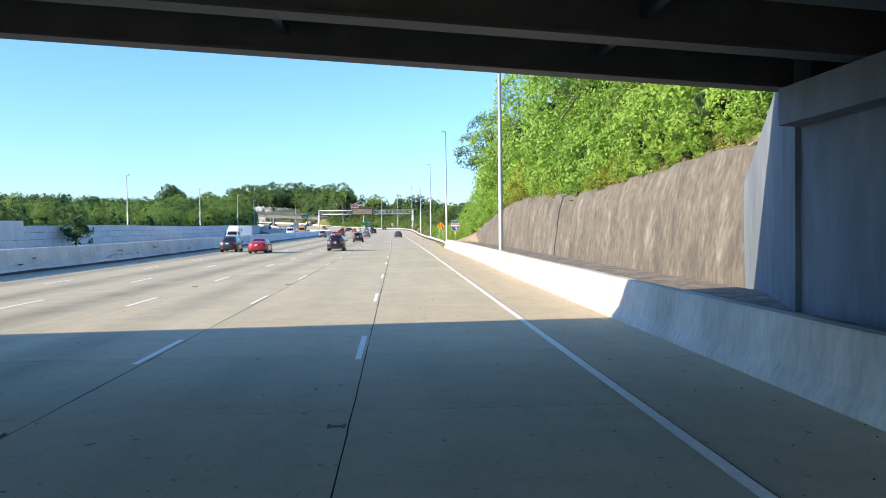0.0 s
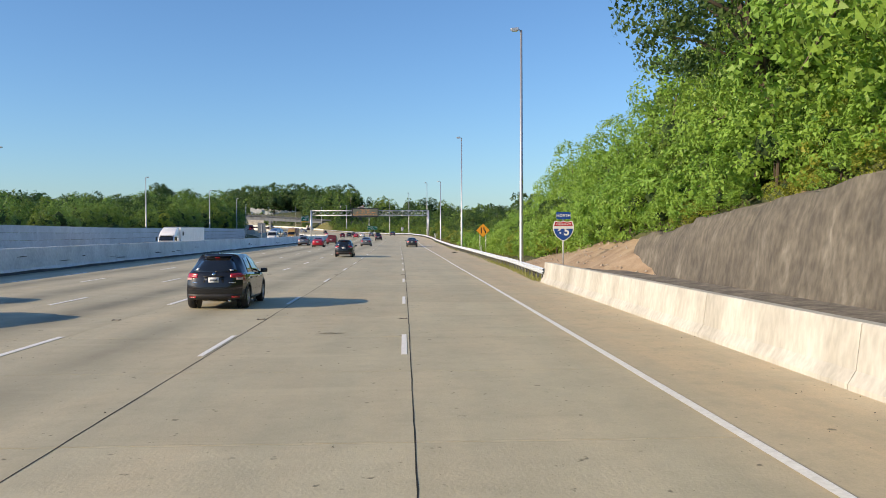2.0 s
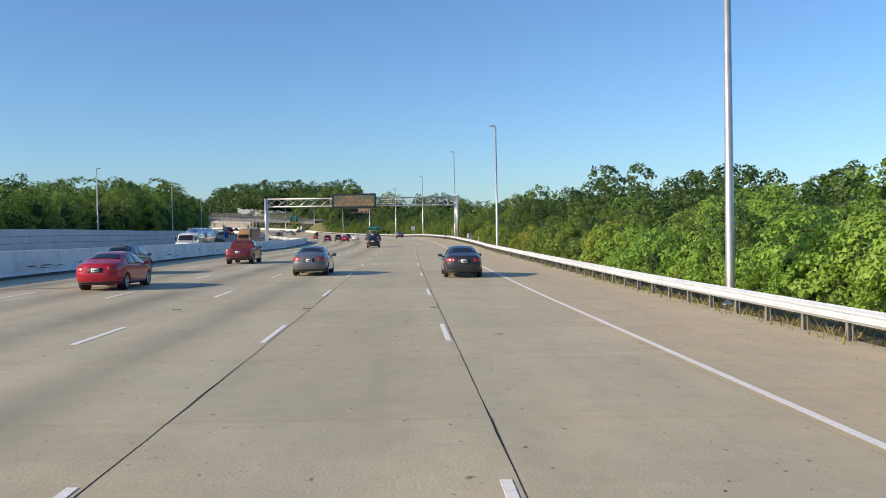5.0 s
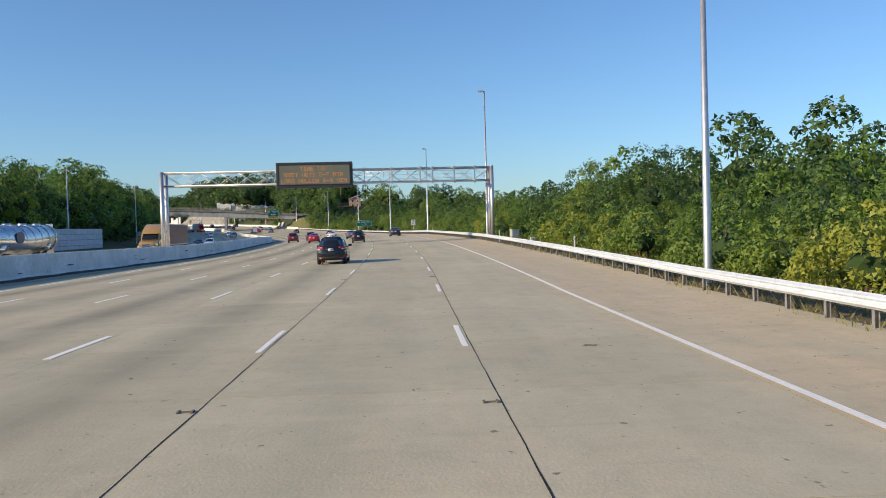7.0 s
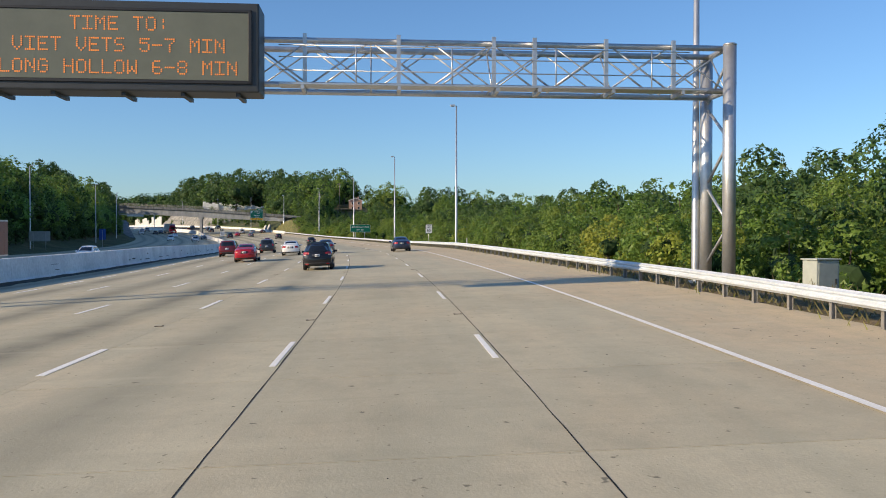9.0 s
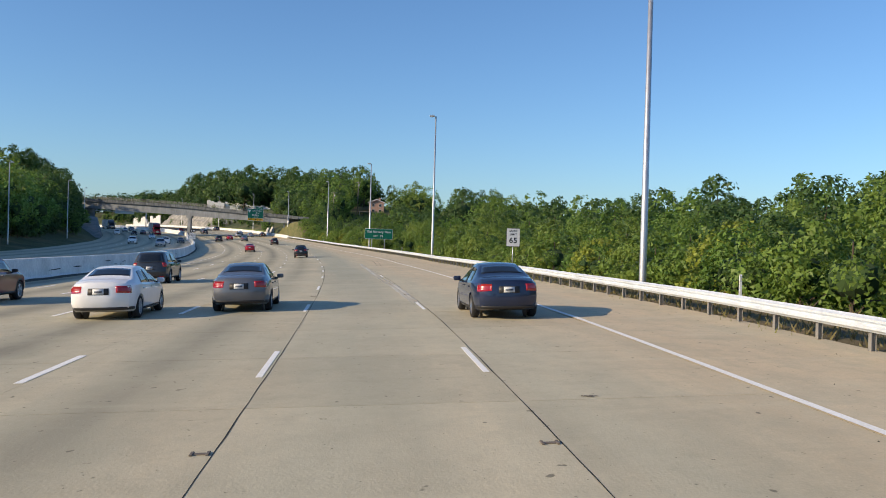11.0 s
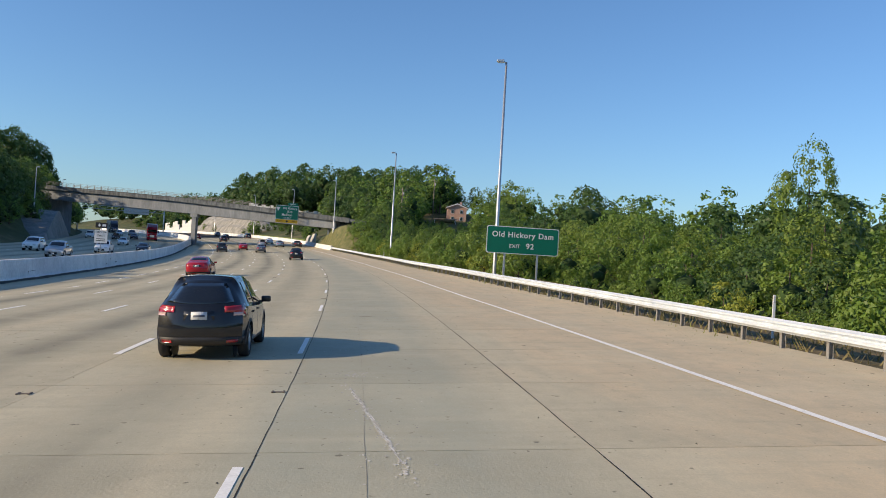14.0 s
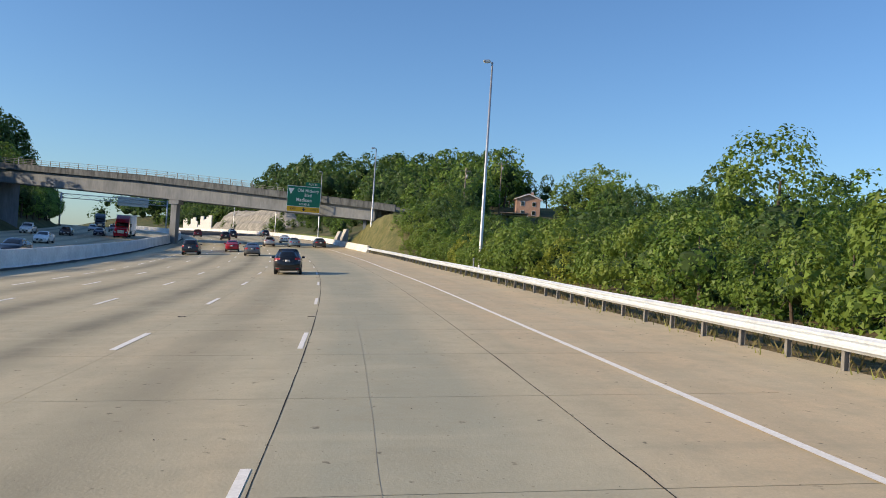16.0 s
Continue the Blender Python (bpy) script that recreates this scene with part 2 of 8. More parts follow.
M_MEDIAN = surface("median_concrete", [(0.60, 0.60, 0.58), (0.74, 0.74, 0.72), (0.84, 0.84, 0.81)], 0.5, 0.85, bump=0.008, bump_scale=10, fine=0.10, fine_scale=6, tone=0.05)
M_DIRT = surface("grime", [(0.035, 0.032, 0.028), (0.10, 0.09, 0.07)], 3, 0.95, bump=0.02)
M_SHOTCRETE = surface("shotcrete", [(0.082, 0.076, 0.066), (0.122, 0.110, 0.092), (0.148, 0.134, 0.110), (0.225, 0.208, 0.176)], 1.1, 0.95, bump=0.06, bump_scale=2.5, stretch=(1, 1, 0.45), fine=0.28, fine_scale=6, coords="Object")
M_EARTH = surface("dry_earth", [(0.24, 0.17, 0.11), (0.37, 0.27, 0.18), (0.45, 0.35, 0.24)], 0.8, 0.95, bump=0.05, bump_scale=6, fine=0.2)
M_GROUND = surface("ground_cover", [(0.035, 0.055, 0.016), (0.07, 0.085, 0.025), (0.16, 0.13, 0.06)], 0.12, 0.95, bump=0.08, bump_scale=3, fine=0.3, fine_scale=2.5)
M_GRASS = surface("grass", [(0.13, 0.18, 0.03), (0.20, 0.25, 0.045), (0.28, 0.29, 0.09)], 0.3, 0.9, bump=0.05, bump_scale=10, fine=0.3, fine_scale=8)
M_DRYGRASS = surface("dry_grass", [(0.07, 0.085, 0.025), (0.13, 0.13, 0.045), (0.20, 0.18, 0.08)], 0.8, 0.95, bump=0.08, bump_scale=7, fine=0.35, fine_scale=6)
M_STEEL = surface("galvanised_steel", [(0.50, 0.51, 0.52), (0.64, 0.65, 0.66)], 2.5, 0.42, 0.75, fine=0.06, fine_scale=30, tone=0.04)
M_RAIL = surface("guardrail_zinc", [(0.60, 0.65, 0.70), (0.74, 0.79, 0.84)], 1.5, 0.5, 0.15, fine=0.06, fine_scale=12, tone=0.05)
M_RUST = surface("weathered_post", [(0.10, 0.085, 0.07), (0.20, 0.17, 0.14)], 5, 0.85)
M_GIRDER = surface("dark_girder_paint", [(0.035, 0.045, 0.045), (0.065, 0.075, 0.075)], 1.2, 0.6)
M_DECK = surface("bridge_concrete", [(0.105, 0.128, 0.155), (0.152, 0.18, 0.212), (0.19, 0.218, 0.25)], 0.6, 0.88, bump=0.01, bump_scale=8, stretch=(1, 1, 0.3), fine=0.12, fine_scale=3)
M_SLOPE = surface("slope_concrete", [(0.15, 0.155, 0.15), (0.22, 0.225, 0.215), (0.29, 0.29, 0.275)], 0.5, 0.9, bump=0.03, bump_scale=3, stretch=(1, 1, 0.3), fine=0.2, fine_scale=3)
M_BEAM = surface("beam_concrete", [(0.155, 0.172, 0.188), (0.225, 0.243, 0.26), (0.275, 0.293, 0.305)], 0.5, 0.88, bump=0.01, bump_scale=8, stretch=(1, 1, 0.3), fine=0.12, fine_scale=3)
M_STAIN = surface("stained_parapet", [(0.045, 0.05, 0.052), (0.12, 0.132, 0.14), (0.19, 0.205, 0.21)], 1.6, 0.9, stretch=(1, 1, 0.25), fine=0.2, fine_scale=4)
M_NOISEWALL = surface("wall_panel_concrete", [(0.45, 0.49, 0.53), (0.58, 0.62, 0.66)], 0.7, 0.85, fine=0.10, fine_scale=4, tone=0.06)
M_BLACK = plain("black_plastic", (0.018, 0.018, 0.02), 0.5)
M_SIGNBACK = plain("sign_aluminium", (0.45, 0.46, 0.47), 0.45, 0.7)
M_SIGNDARK = plain("weathered_aluminium", (0.17, 0.185, 0.20), 0.6, 0.3)
M_GREEN = plain("sign_green", (0.0, 0.165, 0.095), 0.45, var=0.06)
M_WHITE = plain("sign_white", (0.80, 0.80, 0.78), 0.5, var=0.03)
M_BLUE = plain("sign_blue", (0.012, 0.07, 0.32), 0.45, var=0.06)
M_RED = plain("sign_red", (0.45, 0.02, 0.03), 0.45, var=0.06)
M_YELLOW = plain("sign_yellow", (0.75, 0.42, 0.01), 0.45, var=0.05)
M_ORANGE = plain("sign_orange", (0.80, 0.34, 0.02), 0.45, var=0.05)
M_SIGNBLACK = plain("sign_black", (0.02, 0.02, 0.02), 0.6)
M_LED = glow("amber_led", (1.0, 0.30, 0.05), 0.55)
M_DMSFACE = plain("matrix_face", (0.16, 0.165, 0.12), 0.35, var=0.1, scale=1.2)
M_DMSBODY = plain("matrix_housing", (0.035, 0.04, 0.045), 0.5)
M_CABINET = plain("cabinet_paint", (0.42, 0.45, 0.41), 0.55)
M_BARK = surface("bark", [(0.05, 0.04, 0.03), (0.13, 0.10, 0.075)], 4, 0.95, bump=0.02, stretch=(1, 1, 0.3))
M_LEAF = foliage("leaves", (0.058, 0.13, 0.022), (0.185, 0.315, 0.055), (0.26, 0.32, 0.056))
# M_LEAF again, with the right bank's extra light put into its colour
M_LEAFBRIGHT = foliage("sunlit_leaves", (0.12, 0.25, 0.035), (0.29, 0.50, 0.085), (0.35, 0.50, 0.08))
M_LEAFDARK = foliage("dark_leaves", (0.026, 0.066, 0.020), (0.092, 0.18, 0.048), (0.12, 0.18, 0.045))
M_LEAFGREEN = foliage("light_green_leaves", (0.09, 0.19, 0.035), (0.22, 0.38, 0.08), (0.27, 0.38, 0.08))
M_LEAFGOLD = foliage("yellowing_leaves", (0.17, 0.24, 0.035), (0.36, 0.42, 0.06), (0.38, 0.38, 0.06))
M_LEAFLIME = foliage("lime_leaves", (0.17, 0.24, 0.03), (0.34, 0.42, 0.05), (0.38, 0.42, 0.05))
M_ROCKTAN = surface("tan_rock", [(0.17, 0.165, 0.145), (0.28, 0.27, 0.24), (0.40, 0.385, 0.34)], 0.35, 0.95, bump=0.2, bump_scale=1.2, fine=0.25, fine_scale=2)
M_VERGE = surface("verge_soil", [(0.07, 0.058, 0.022), (0.13, 0.10, 0.042), (0.24, 0.17, 0.08)], 0.9, 0.95, bump=0.04, bump_scale=8, fine=0.3, fine_scale=9)
M_BACKFILL = surface("stony_backfill", [(0.11, 0.095, 0.08), (0.20, 0.175, 0.145), (0.30, 0.26, 0.21)], 1.4, 0.95, bump=0.05, bump_scale=9, fine=0.3, fine_scale=7)
M_POST = surface("guardrail_post_steel", [(0.17, 0.165, 0.155), (0.30, 0.29, 0.27)], 5, 0.75)
M_WEED = foliage("weed_blades", (0.16, 0.20, 0.04), (0.34, 0.38, 0.09), (0.42, 0.36, 0.14))
M_RUBBLE = surface("rubble_stone", [(0.30, 0.25, 0.20), (0.50, 0.43, 0.36)], 3, 0.95)
# near-black green that paints the shade inside the crowns
M_CROWN_SHADE = surface("inner_foliage", [(0.018, 0.040, 0.010), (0.045, 0.085, 0.022)], 2.0, 1.0)
M_TYRE = plain("tyre_rubber", (0.02, 0.02, 0.021), 0.85)
M_RIM = plain("alloy_rim", (0.48, 0.48, 0.50), 0.32, 0.9)
M_CARGLASS = plain("car_glass", (0.012, 0.014, 0.016), 0.06, 0.0, coat=0.6, var=0.02)
M_TAIL = plain("tail_lamp", (0.36, 0.012, 0.016), 0.2, coat=0.8, var=0.05)
M_HEAD = plain("head_lamp", (0.75, 0.76, 0.78), 0.12, 0.3, var=0.03)
M_TRIM = plain("dark_trim", (0.025, 0.025, 0.027), 0.55)
M_CHROME = plain("chrome", (0.70, 0.70, 0.71), 0.12, 1.0, var=0.02)
M_PLATE = plain("plate_white", (0.62, 0.64, 0.66), 0.5, var=0.04)
M_BRICKRED = surface("red_brick", [(0.46, 0.28, 0.21), (0.58, 0.38, 0.29)], 1.5, 0.9)
M_ROOF = plain("roof_shingle", (0.42, 0.34, 0.27), 0.9)


def car_paint(name, colour, flake=0.25):
    m = surface(name, [tuple(c * 0.95 for c in colour), tuple(min(1, c * 1.05) for c in colour)], 2.0, 0.4, flake, coat=1.0)
    m.node_tree.nodes["Principled BSDF"].inputs["Specular IOR Level"].default_value = 0.15
    return m
M_SCRUB = foliage("tangled_weeds", (0.07, 0.085, 0.03), (0.20, 0.21, 0.07), (0.34, 0.26, 0.13))

# ---- mesh helpers ----
def mesh_of(name, verts, faces, uvs=None, smooth=False):
    me = bpy.data.meshes.new(name)
    me.from_pydata([tuple(v) for v in verts], [], [tuple(f) for f in faces])
    if uvs is not None:
        layer = me.uv_layers.new(name="UVMap")
        flat = np.array([uvs[l.vertex_index] for l in me.loops], dtype=np.float32).ravel()
        layer.data.foreach_set("uv", flat)
    if smooth:
        me.polygons.foreach_set("use_smooth", [True] * len(me.polygons))
    me.update()
    return me


def put(name, me, material, parent=None, m=None, label=""):
    """Links a mesh as one object, under a parent if one is given; m is its local pose."""
    if material is not None and not me.materials:
        me.materials.append(material)
    ob = new(name, me)
    if parent is not None:
        ob.parent = parent
    if m is not None:
        ob.matrix_basis = m
    if label:
        tagged(ob, label)
    return ob


def empty(name, m, label="", category="", group="", kind=""):
    ob = new(name)
    ob.empty_display_size = 0.3
    ob.matrix_basis = m
    return tagged(ob, label, category, group, kind)


def finish(bm, name, bevel=0.0, segments=1, smooth=False):
    if bevel:
        bmesh.ops.bevel(bm, geom=list(bm.edges), offset=bevel, segments=segments, affect="EDGES", profile=0.5, clamp_overlap=True)
    me = bpy.data.meshes.new(name)
    bm.to_mesh(me)
    bm.free()
    if smooth:
        me.polygons.foreach_set("use_smooth", [True] * len(me.polygons))
    return me


def box_bm(bm, x0, x1, y0, y1, z0, z1):
    r = bmesh.ops.create_cube(bm, size=1.0)
    bmesh.ops.scale(bm, vec=(x1 - x0, y1 - y0, z1 - z0), verts=r["verts"])
    bmesh.ops.translate(bm, vec=((x0 + x1) / 2, (y0 + y1) / 2, (z0 + z1) / 2), verts=r["verts"])
    return r["verts"]


def box(name, x0, x1, y0, y1, z0, z1, bevel=0.0):
    bm = bmesh.new()
    box_bm(bm, x0, x1, y0, y1, z0, z1)
    return finish(bm, name, bevel)


def tube(name, pts, radii, sides=10, caps=True, smooth=True):
    """A tapered tube through points."""
    pts = [Vector(p) for p in pts]
    verts, faces = [], []
    for i, p in enumerate(pts):
        d = (pts[min(i + 1, len(pts) - 1)] - pts[max(i - 1, 0)]).normalized()
        a = d.orthogonal().normalized() if i == 0 else (a - d * a.dot(d)).normalized()
        b = d.cross(a)
        r = radii[i] if hasattr(radii, "__len__") else radii
        for j in range(sides):
            t = 2 * math.pi * j / sides
            verts.append(p + (a * math.cos(t) + b * math.sin(t)) * r)
    for i in range(len(pts) - 1):
        for j in range(sides):
            k = (j + 1) % sides
            faces.append((i * sides + j, i * sides + k, (i + 1) * sides + k, (i + 1) * sides + j))
    if caps:
        faces.append(tuple(reversed(range(sides))))
        faces.append(tuple((len(pts) - 1) * sides + j for j in range(sides)))
    return mesh_of(name, verts, faces, smooth=smooth)


def joined(name, meshes):
    """One mesh out of several, for one part."""
    verts, faces = [], []
    for me in meshes:
        o = len(verts)
        verts += [v.co.copy() for v in me.vertices]
        faces += [tuple(o + i for i in p.vertices) for p in me.polygons]
        bpy.data.meshes.remove(me)
    return mesh_of(name, verts, faces)


def sweep(name, profile, s0, s1, u_of, step=4.0, h_of=None, closed=True):
    """A profile of (across, up) swept along the road at u_of(s)."""
    verts, faces = [], []
    count = max(2, int(math.ceil((s1 - s0) / step)) + 1)
    n = len(profile)
    for i in range(count):
        s = s0 + (s1 - s0) * i / (count - 1)
        u = u_of(s)
        base = place(s, u)
        right = (place(s, u + 1) - place(s, u))
        right.z = 0
        right.normalize()
        for a, h in profile:
            p = base + right * a
            p.z += h + (h_of(s) if h_of else 0)
            verts.append(p)
    for i in range(count - 1):
        for j in range(n if closed else n - 1):
            k = (j + 1) % n
            faces.append((i * n + j, i * n + k, (i + 1) * n + k, (i + 1) * n + j))
    if closed:
        faces.append(tuple(reversed(range(n))))
        faces.append(tuple((count - 1) * n + j for j in range(n)))
    return mesh_of(name, verts, faces)


def lettering(text, size, bold=0.012, align="CENTER"):
    """A flat text mesh in the x-z plane, facing -y, centred on its origin."""
    cu = bpy.data.curves.new("letters", "FONT")
    cu.body, cu.size, cu.align_x, cu.align_y = text, size * 0.93, align, "CENTER"
    cu.space_character = 1.14
    cu.offset, cu.extrude = bold * size, 0.004
    ob = bpy.data.objects.new("letters", cu)
    scene.collection.objects.link(ob)
    me = bpy.data.meshes.new_from_object(ob.evaluated_get(bpy.context.evaluated_depsgraph_get()))
    bpy.data.objects.remove(ob)
    bpy.data.curves.remove(cu)
    me.transform(Matrix.Rotation(math.pi / 2, 4, "X"))
    return me


def slab_panel(name, w, h, t=0.02, r=0.06):
    """A sign panel with rounded corners in the x-z plane, its face at y = -t."""
    pts = []
    for cx, cz, a0 in ((w / 2 - r, h / 2 - r, 0), (-w / 2 + r, h / 2 - r, 90), (-w / 2 + r, -h / 2 + r, 180), (w / 2 - r, -h / 2 + r, 270)):
        for i in range(5):
            a = radians(a0 + 22.5 * i)
            pts.append((cx + r * math.cos(a), cz + r * math.sin(a)))
    return prism(name, pts, t)


def prism(name, pts, t):
    n = len(pts)
    verts = [(x, -t, z) for x, z in pts] + [(x, 0, z) for x, z in pts]
    faces = [tuple(range(n)), tuple(reversed(range(n, 2 * n)))]
    faces += [(i, n + i, n + (i + 1) % n, (i + 1) % n) for i in range(n)]
    return mesh_of(name, verts, faces)

# ---- setting: plan lines ----
def along(xs, ys):
    return lambda s: float(np.interp(s, xs, ys))


MEDIAN_U = along([-60, 60, 110, 210, 270, 340, 420, 490, 560, 600, 622, 640, 672, 1000], [-20.2, -20.4, -20.6, -20.4, -21.7, -21.2, -21.2, -23.3, -24.3, -23.8, -22.8, -21.4, -20.4, -20.4])
FAR_KERB = along([600, 620, 640, 660, 684, 760, 1000], [5.2, 5.3, 5.9, 6.3, 6.4, 6.6, 6.6])
EDGE_U = along([-60, 60, 130, 250, 330, 420, 440, 470, 486, 497, 505, 513, 536, 549, 1000], [3.5, 3.6, 3.85, 3.8, 3.7, 3.9, 3.7, 2.75, 2.48, 2.3, 2.1, 1.98, 1.78, 1.66, 1.66])
RAIL_U = along([95, 115, 150, 260, 330, 420, 470, 515, 560, 640], [6.5, 7.4, 7.7, 7.75, 7.3, 7.9, 6.7, 5.7, 5.5, 5.4])
KERB_U = along([-60, 30, 46, 64, 82, 96], [5.5, 5.75, 5.95, 6.1, 6.3, 6.4])
WALL_TOP = along([-60, 10, 30, 41, 63, 74, 83, 92, 100, 107, 114], [5.5, 4.6, 4.0, 3.7, 4.3, 3.4, 2.9, 2.1, 1.5, 0.8, 0.2])
LANE_LINES = (0.0, -3.658, -7.316, -10.974, -14.632, -17.75)
DASH, CYCLE, PHASE = 3.05, 12.192, -2.06
DASH_SHIFT = {2: -1.0, 3: -1.1, 4: 0.95, 5: 0.7, 6: 0.95, 9: 0.5, 10: -0.4, 11: -0.2, 12: -0.25, 13: -0.25, 18: 0.55, 21: -0.45, 22: -0.3, 23: -0.3, 24: 0.35, 32: 0.55}


def hill(s, u):
    """Height of the land over the pavement beside it."""
    if -48 <= u <= 9.2:
        return -0.6
    if u > 9.2:
        if s < 112:
            top = WALL_TOP(s)
            if u < 11:
                return -0.6
            return top + clampmix(0, 7.5, (u - 10.5) / 13) + clampmix(0, 5, (u - 24) / 50)
        low = clampmix(0, 1, (s - 112) / 70)
        z = (1 - low) * (clampmix(0.2, 4.6, (u - 9.5) / 12) + clampmix(0, 7, (u - 22) / 50)) + low * (clampmix(-0.3, -1.8, (u - 9.5) / 5) + clampmix(0, 3.5, (u - 30) / 120))
        rise = clampmix(0, 1, (s - 560) / 60)
        ramp = clampmix(0, 1, (s - 572) / 24) * clampmix(1, 0, (s - 628) / 26)
        z = (1 - rise) * z + rise * ((clampmix(0.1, 4.6, (u - 5.7) / 4.6) * ramp + (clampmix(0.1, 2.2, (u - 7) / 9) + clampmix(0, 3.0, (u - 15) / 12)) * clampmix(0, 1, (s - 572) / 24) * (1 - ramp)) * clampmix(1, 0.35, (u - 45) / 40) + clampmix(0, 17, (u - 24) / 80) * clampmix(1, 0.3, (u - 88) / 45) * clampmix(0.0, 1, (s - 665) / 60))
        return z
    z = clampmix(-0.3, 0.3, (-48 - u) / 4) + far_drop(s) * clampmix(0, 1, (-53 - u) / 5)
    grow = clampmix(0, 1, (s - 385) / 60)
    z += grow * (clampmix(0, 2.5, (-54 - u) / 16) + clampmix(0, 3, (-72 - u) / 60))
    z += clampmix(0, 1, (s - 560) / 60) * clampmix(0, 4, (-50 - u) / 8)
    z += clampmix(0, 6, (-100 - u) / 200)
    return z


def land(s, u):
    p = place(s, min(max(u, -52), 12))
    q = place(s, u)
    bump = noise.noise(Vector((q.x * 0.07, q.y * 0.07, 0.0))) * (0.0 if -56 < u < 12 else 0.12 if s > 560 else 0.5)
    return Vector((q.x, q.y, p.z + hill(s, u) + bump))


# ---- ground: one sheet to the horizon ----
US = [-360, -260, -190, -140, -110, -90, -80, -72, -66, -61, -57, -54, -52, -50, -48.2, -40, -30, -25.6, -24.8, -20, -10, 0, 7, 9.2, 10.7, 11.3, 12.4, 14, 16, 18, 21, 24, 28, 34, 42, 55, 75, 100, 140, 200, 280, 400]
SS = list(range(-98, 130, 4)) + list(range(130, 720, 8)) + list(range(720, 960, 10)) + list(range(960, 1150, 20))
gv, gf = [], []
for s in SS:
    for u in US:
        gv.append(land(s, u))
nu = len(US)
for i in range(len(SS) - 1):
    for j in range(nu - 1):
        gf.append((i * nu + j, i * nu + j + 1, (i + 1) * nu + j + 1, (i + 1) * nu + j))
rim = [j for j in range(nu)] + [(i + 1) * nu - 1 for i in range(1, len(SS))] + [(len(SS) - 1) * nu + j for j in range(nu - 2, -1, -1)] + [i * nu for i in range(len(SS) - 2, 0, -1)]
mid = Vector((-120, 480, 0))
for loop in (1.6, 4.5):
    o = len(gv)
    for r in rim:
        d = gv[r] - mid
        gv.append(Vector((mid.x + d.x * loop, mid.y + d.y * loop, min(gv[r].z, 6.0))))
    prev = rim if loop == 1.6 else list(range(o - len(rim), o))
    for a in range(len(rim)):
        c = (a + 1) % len(rim)
        gf.append((prev[a], o + a, o + c, prev[c]))
ground = put("ground", mesh_of("ground", gv, gf, smooth=True), M_GROUND)
tagged(ground, "brown-green ground cover beside the highway", "ground", kind="structure")


# ---- road: base sheet, shoulder, far carriageway ----
def sheet(name, s0, s1, us, h, step=4.0, material=M_LANE):
    """A strip of pavement between lines us[0](s) and us[-1](s), with across/along coordinates in metres."""
    v, f, uv = [], [], []
    count = int((s1 - s0) / step) + 1
    for i in range(count):
        s = s0 + (s1 - s0) * i / (count - 1)
        for fn in us:
            u = fn(s) if callable(fn) else fn
            v.append(place(s, u, h))
            uv.append((u, s))
    w = len(us)
    for i in range(count - 1):
        for j in range(w - 1):
            f.append((i * w + j, i * w + j + 1, (i + 1) * w + j + 1, (i + 1) * w + j))
    return put(name, mesh_of(name, v, f, uv), material)


road = empty("road", Matrix.Identity(4), "tan-grey concrete highway of six lanes with sealed joints", "road", kind="structure")
base = sheet("road_base", -96, 1100, [MEDIAN_U, -15, -7, 0, 9.4], -0.03, material=M_JOINT)
base.parent = road
far_road = sheet("road_opposite", -96, 1140, [-48.5, -45, -38, -31, -25.2, lambda s: max(-25.15, MEDIAN_U(s) - 0.5)], 0.0, material=M_LANE)
tagged(far_road, "grey concrete carriageway beyond the median barrier", "road", kind="structure")
shoulder = sheet("shoulder", -96, 1100, [3.672, 4.6, 5.3, lambda s: max(5.35, (RAIL_U(s) + 0.22) if s > 94 else 7.5)], -0.006)
verge = sheet("verge", 80, 1100, [lambda s: max(5.3, RAIL_U(s) + 0.15), lambda s: RAIL_U(s) + 0.9, 9.45, 11.2], -0.02, 2.0, M_VERGE)
tagged(verge, "dirt verge with sparse grass behind the guardrail", "verge", kind="structure")
shoulder.parent = road
tagged(shoulder, "dusty tan concrete shoulder with gravel grit")
left_shoulder = sheet("left_shoulder", -96, 1100, [MEDIAN_U, -17.78], -0.006)
left_shoulder.parent = road

# slabs: each lane cast in bays, with open joints between them
BAY = 4.572


def slab_mesh(s0, s1, u0, u1):
    g = 0.0035
    j = 0.011
    c = [(s0 + j, u0 + g), (s0 + j, u1 - g), (s1 - j, u1 - g), (s1 - j, u0 + g)]
    v = [place(s, u) for s, u in c] + [place(s, u, -0.025) for s, u in c]
    f = [(0, 1, 2, 3), (4, 5, 1, 0), (5, 6, 2, 1), (6, 7, 3, 2), (7, 4, 0, 3)]
    return v, f, [(u, s) for s, u in c] * 2


EDGES = (3.66, 0.113, -3.545, -7.203, -10.861, -14.519, -17.77)
SLABS = []
rest_v, rest_f, rest_uv = [], [], []
for lane in range(6):
    for i in range(-20, 157):
        s0 = i * BAY + 1.6
        v, f, uv = slab_mesh(s0, s0 + BAY, EDGES[lane + 1], EDGES[lane])
        if lane < 3 and 0 <= i < 100:
            SLABS.append((v, f, uv))
        else:
            o = len(rest_v)
            rest_v += v
            rest_uv += uv
            rest_f += [tuple(o + a for a in q) for q in f]
far_slabs = put("slabs", mesh_of("slabs", rest_v, rest_f, rest_uv), M_LANE, road)
tagged(far_slabs, kind="stuff")

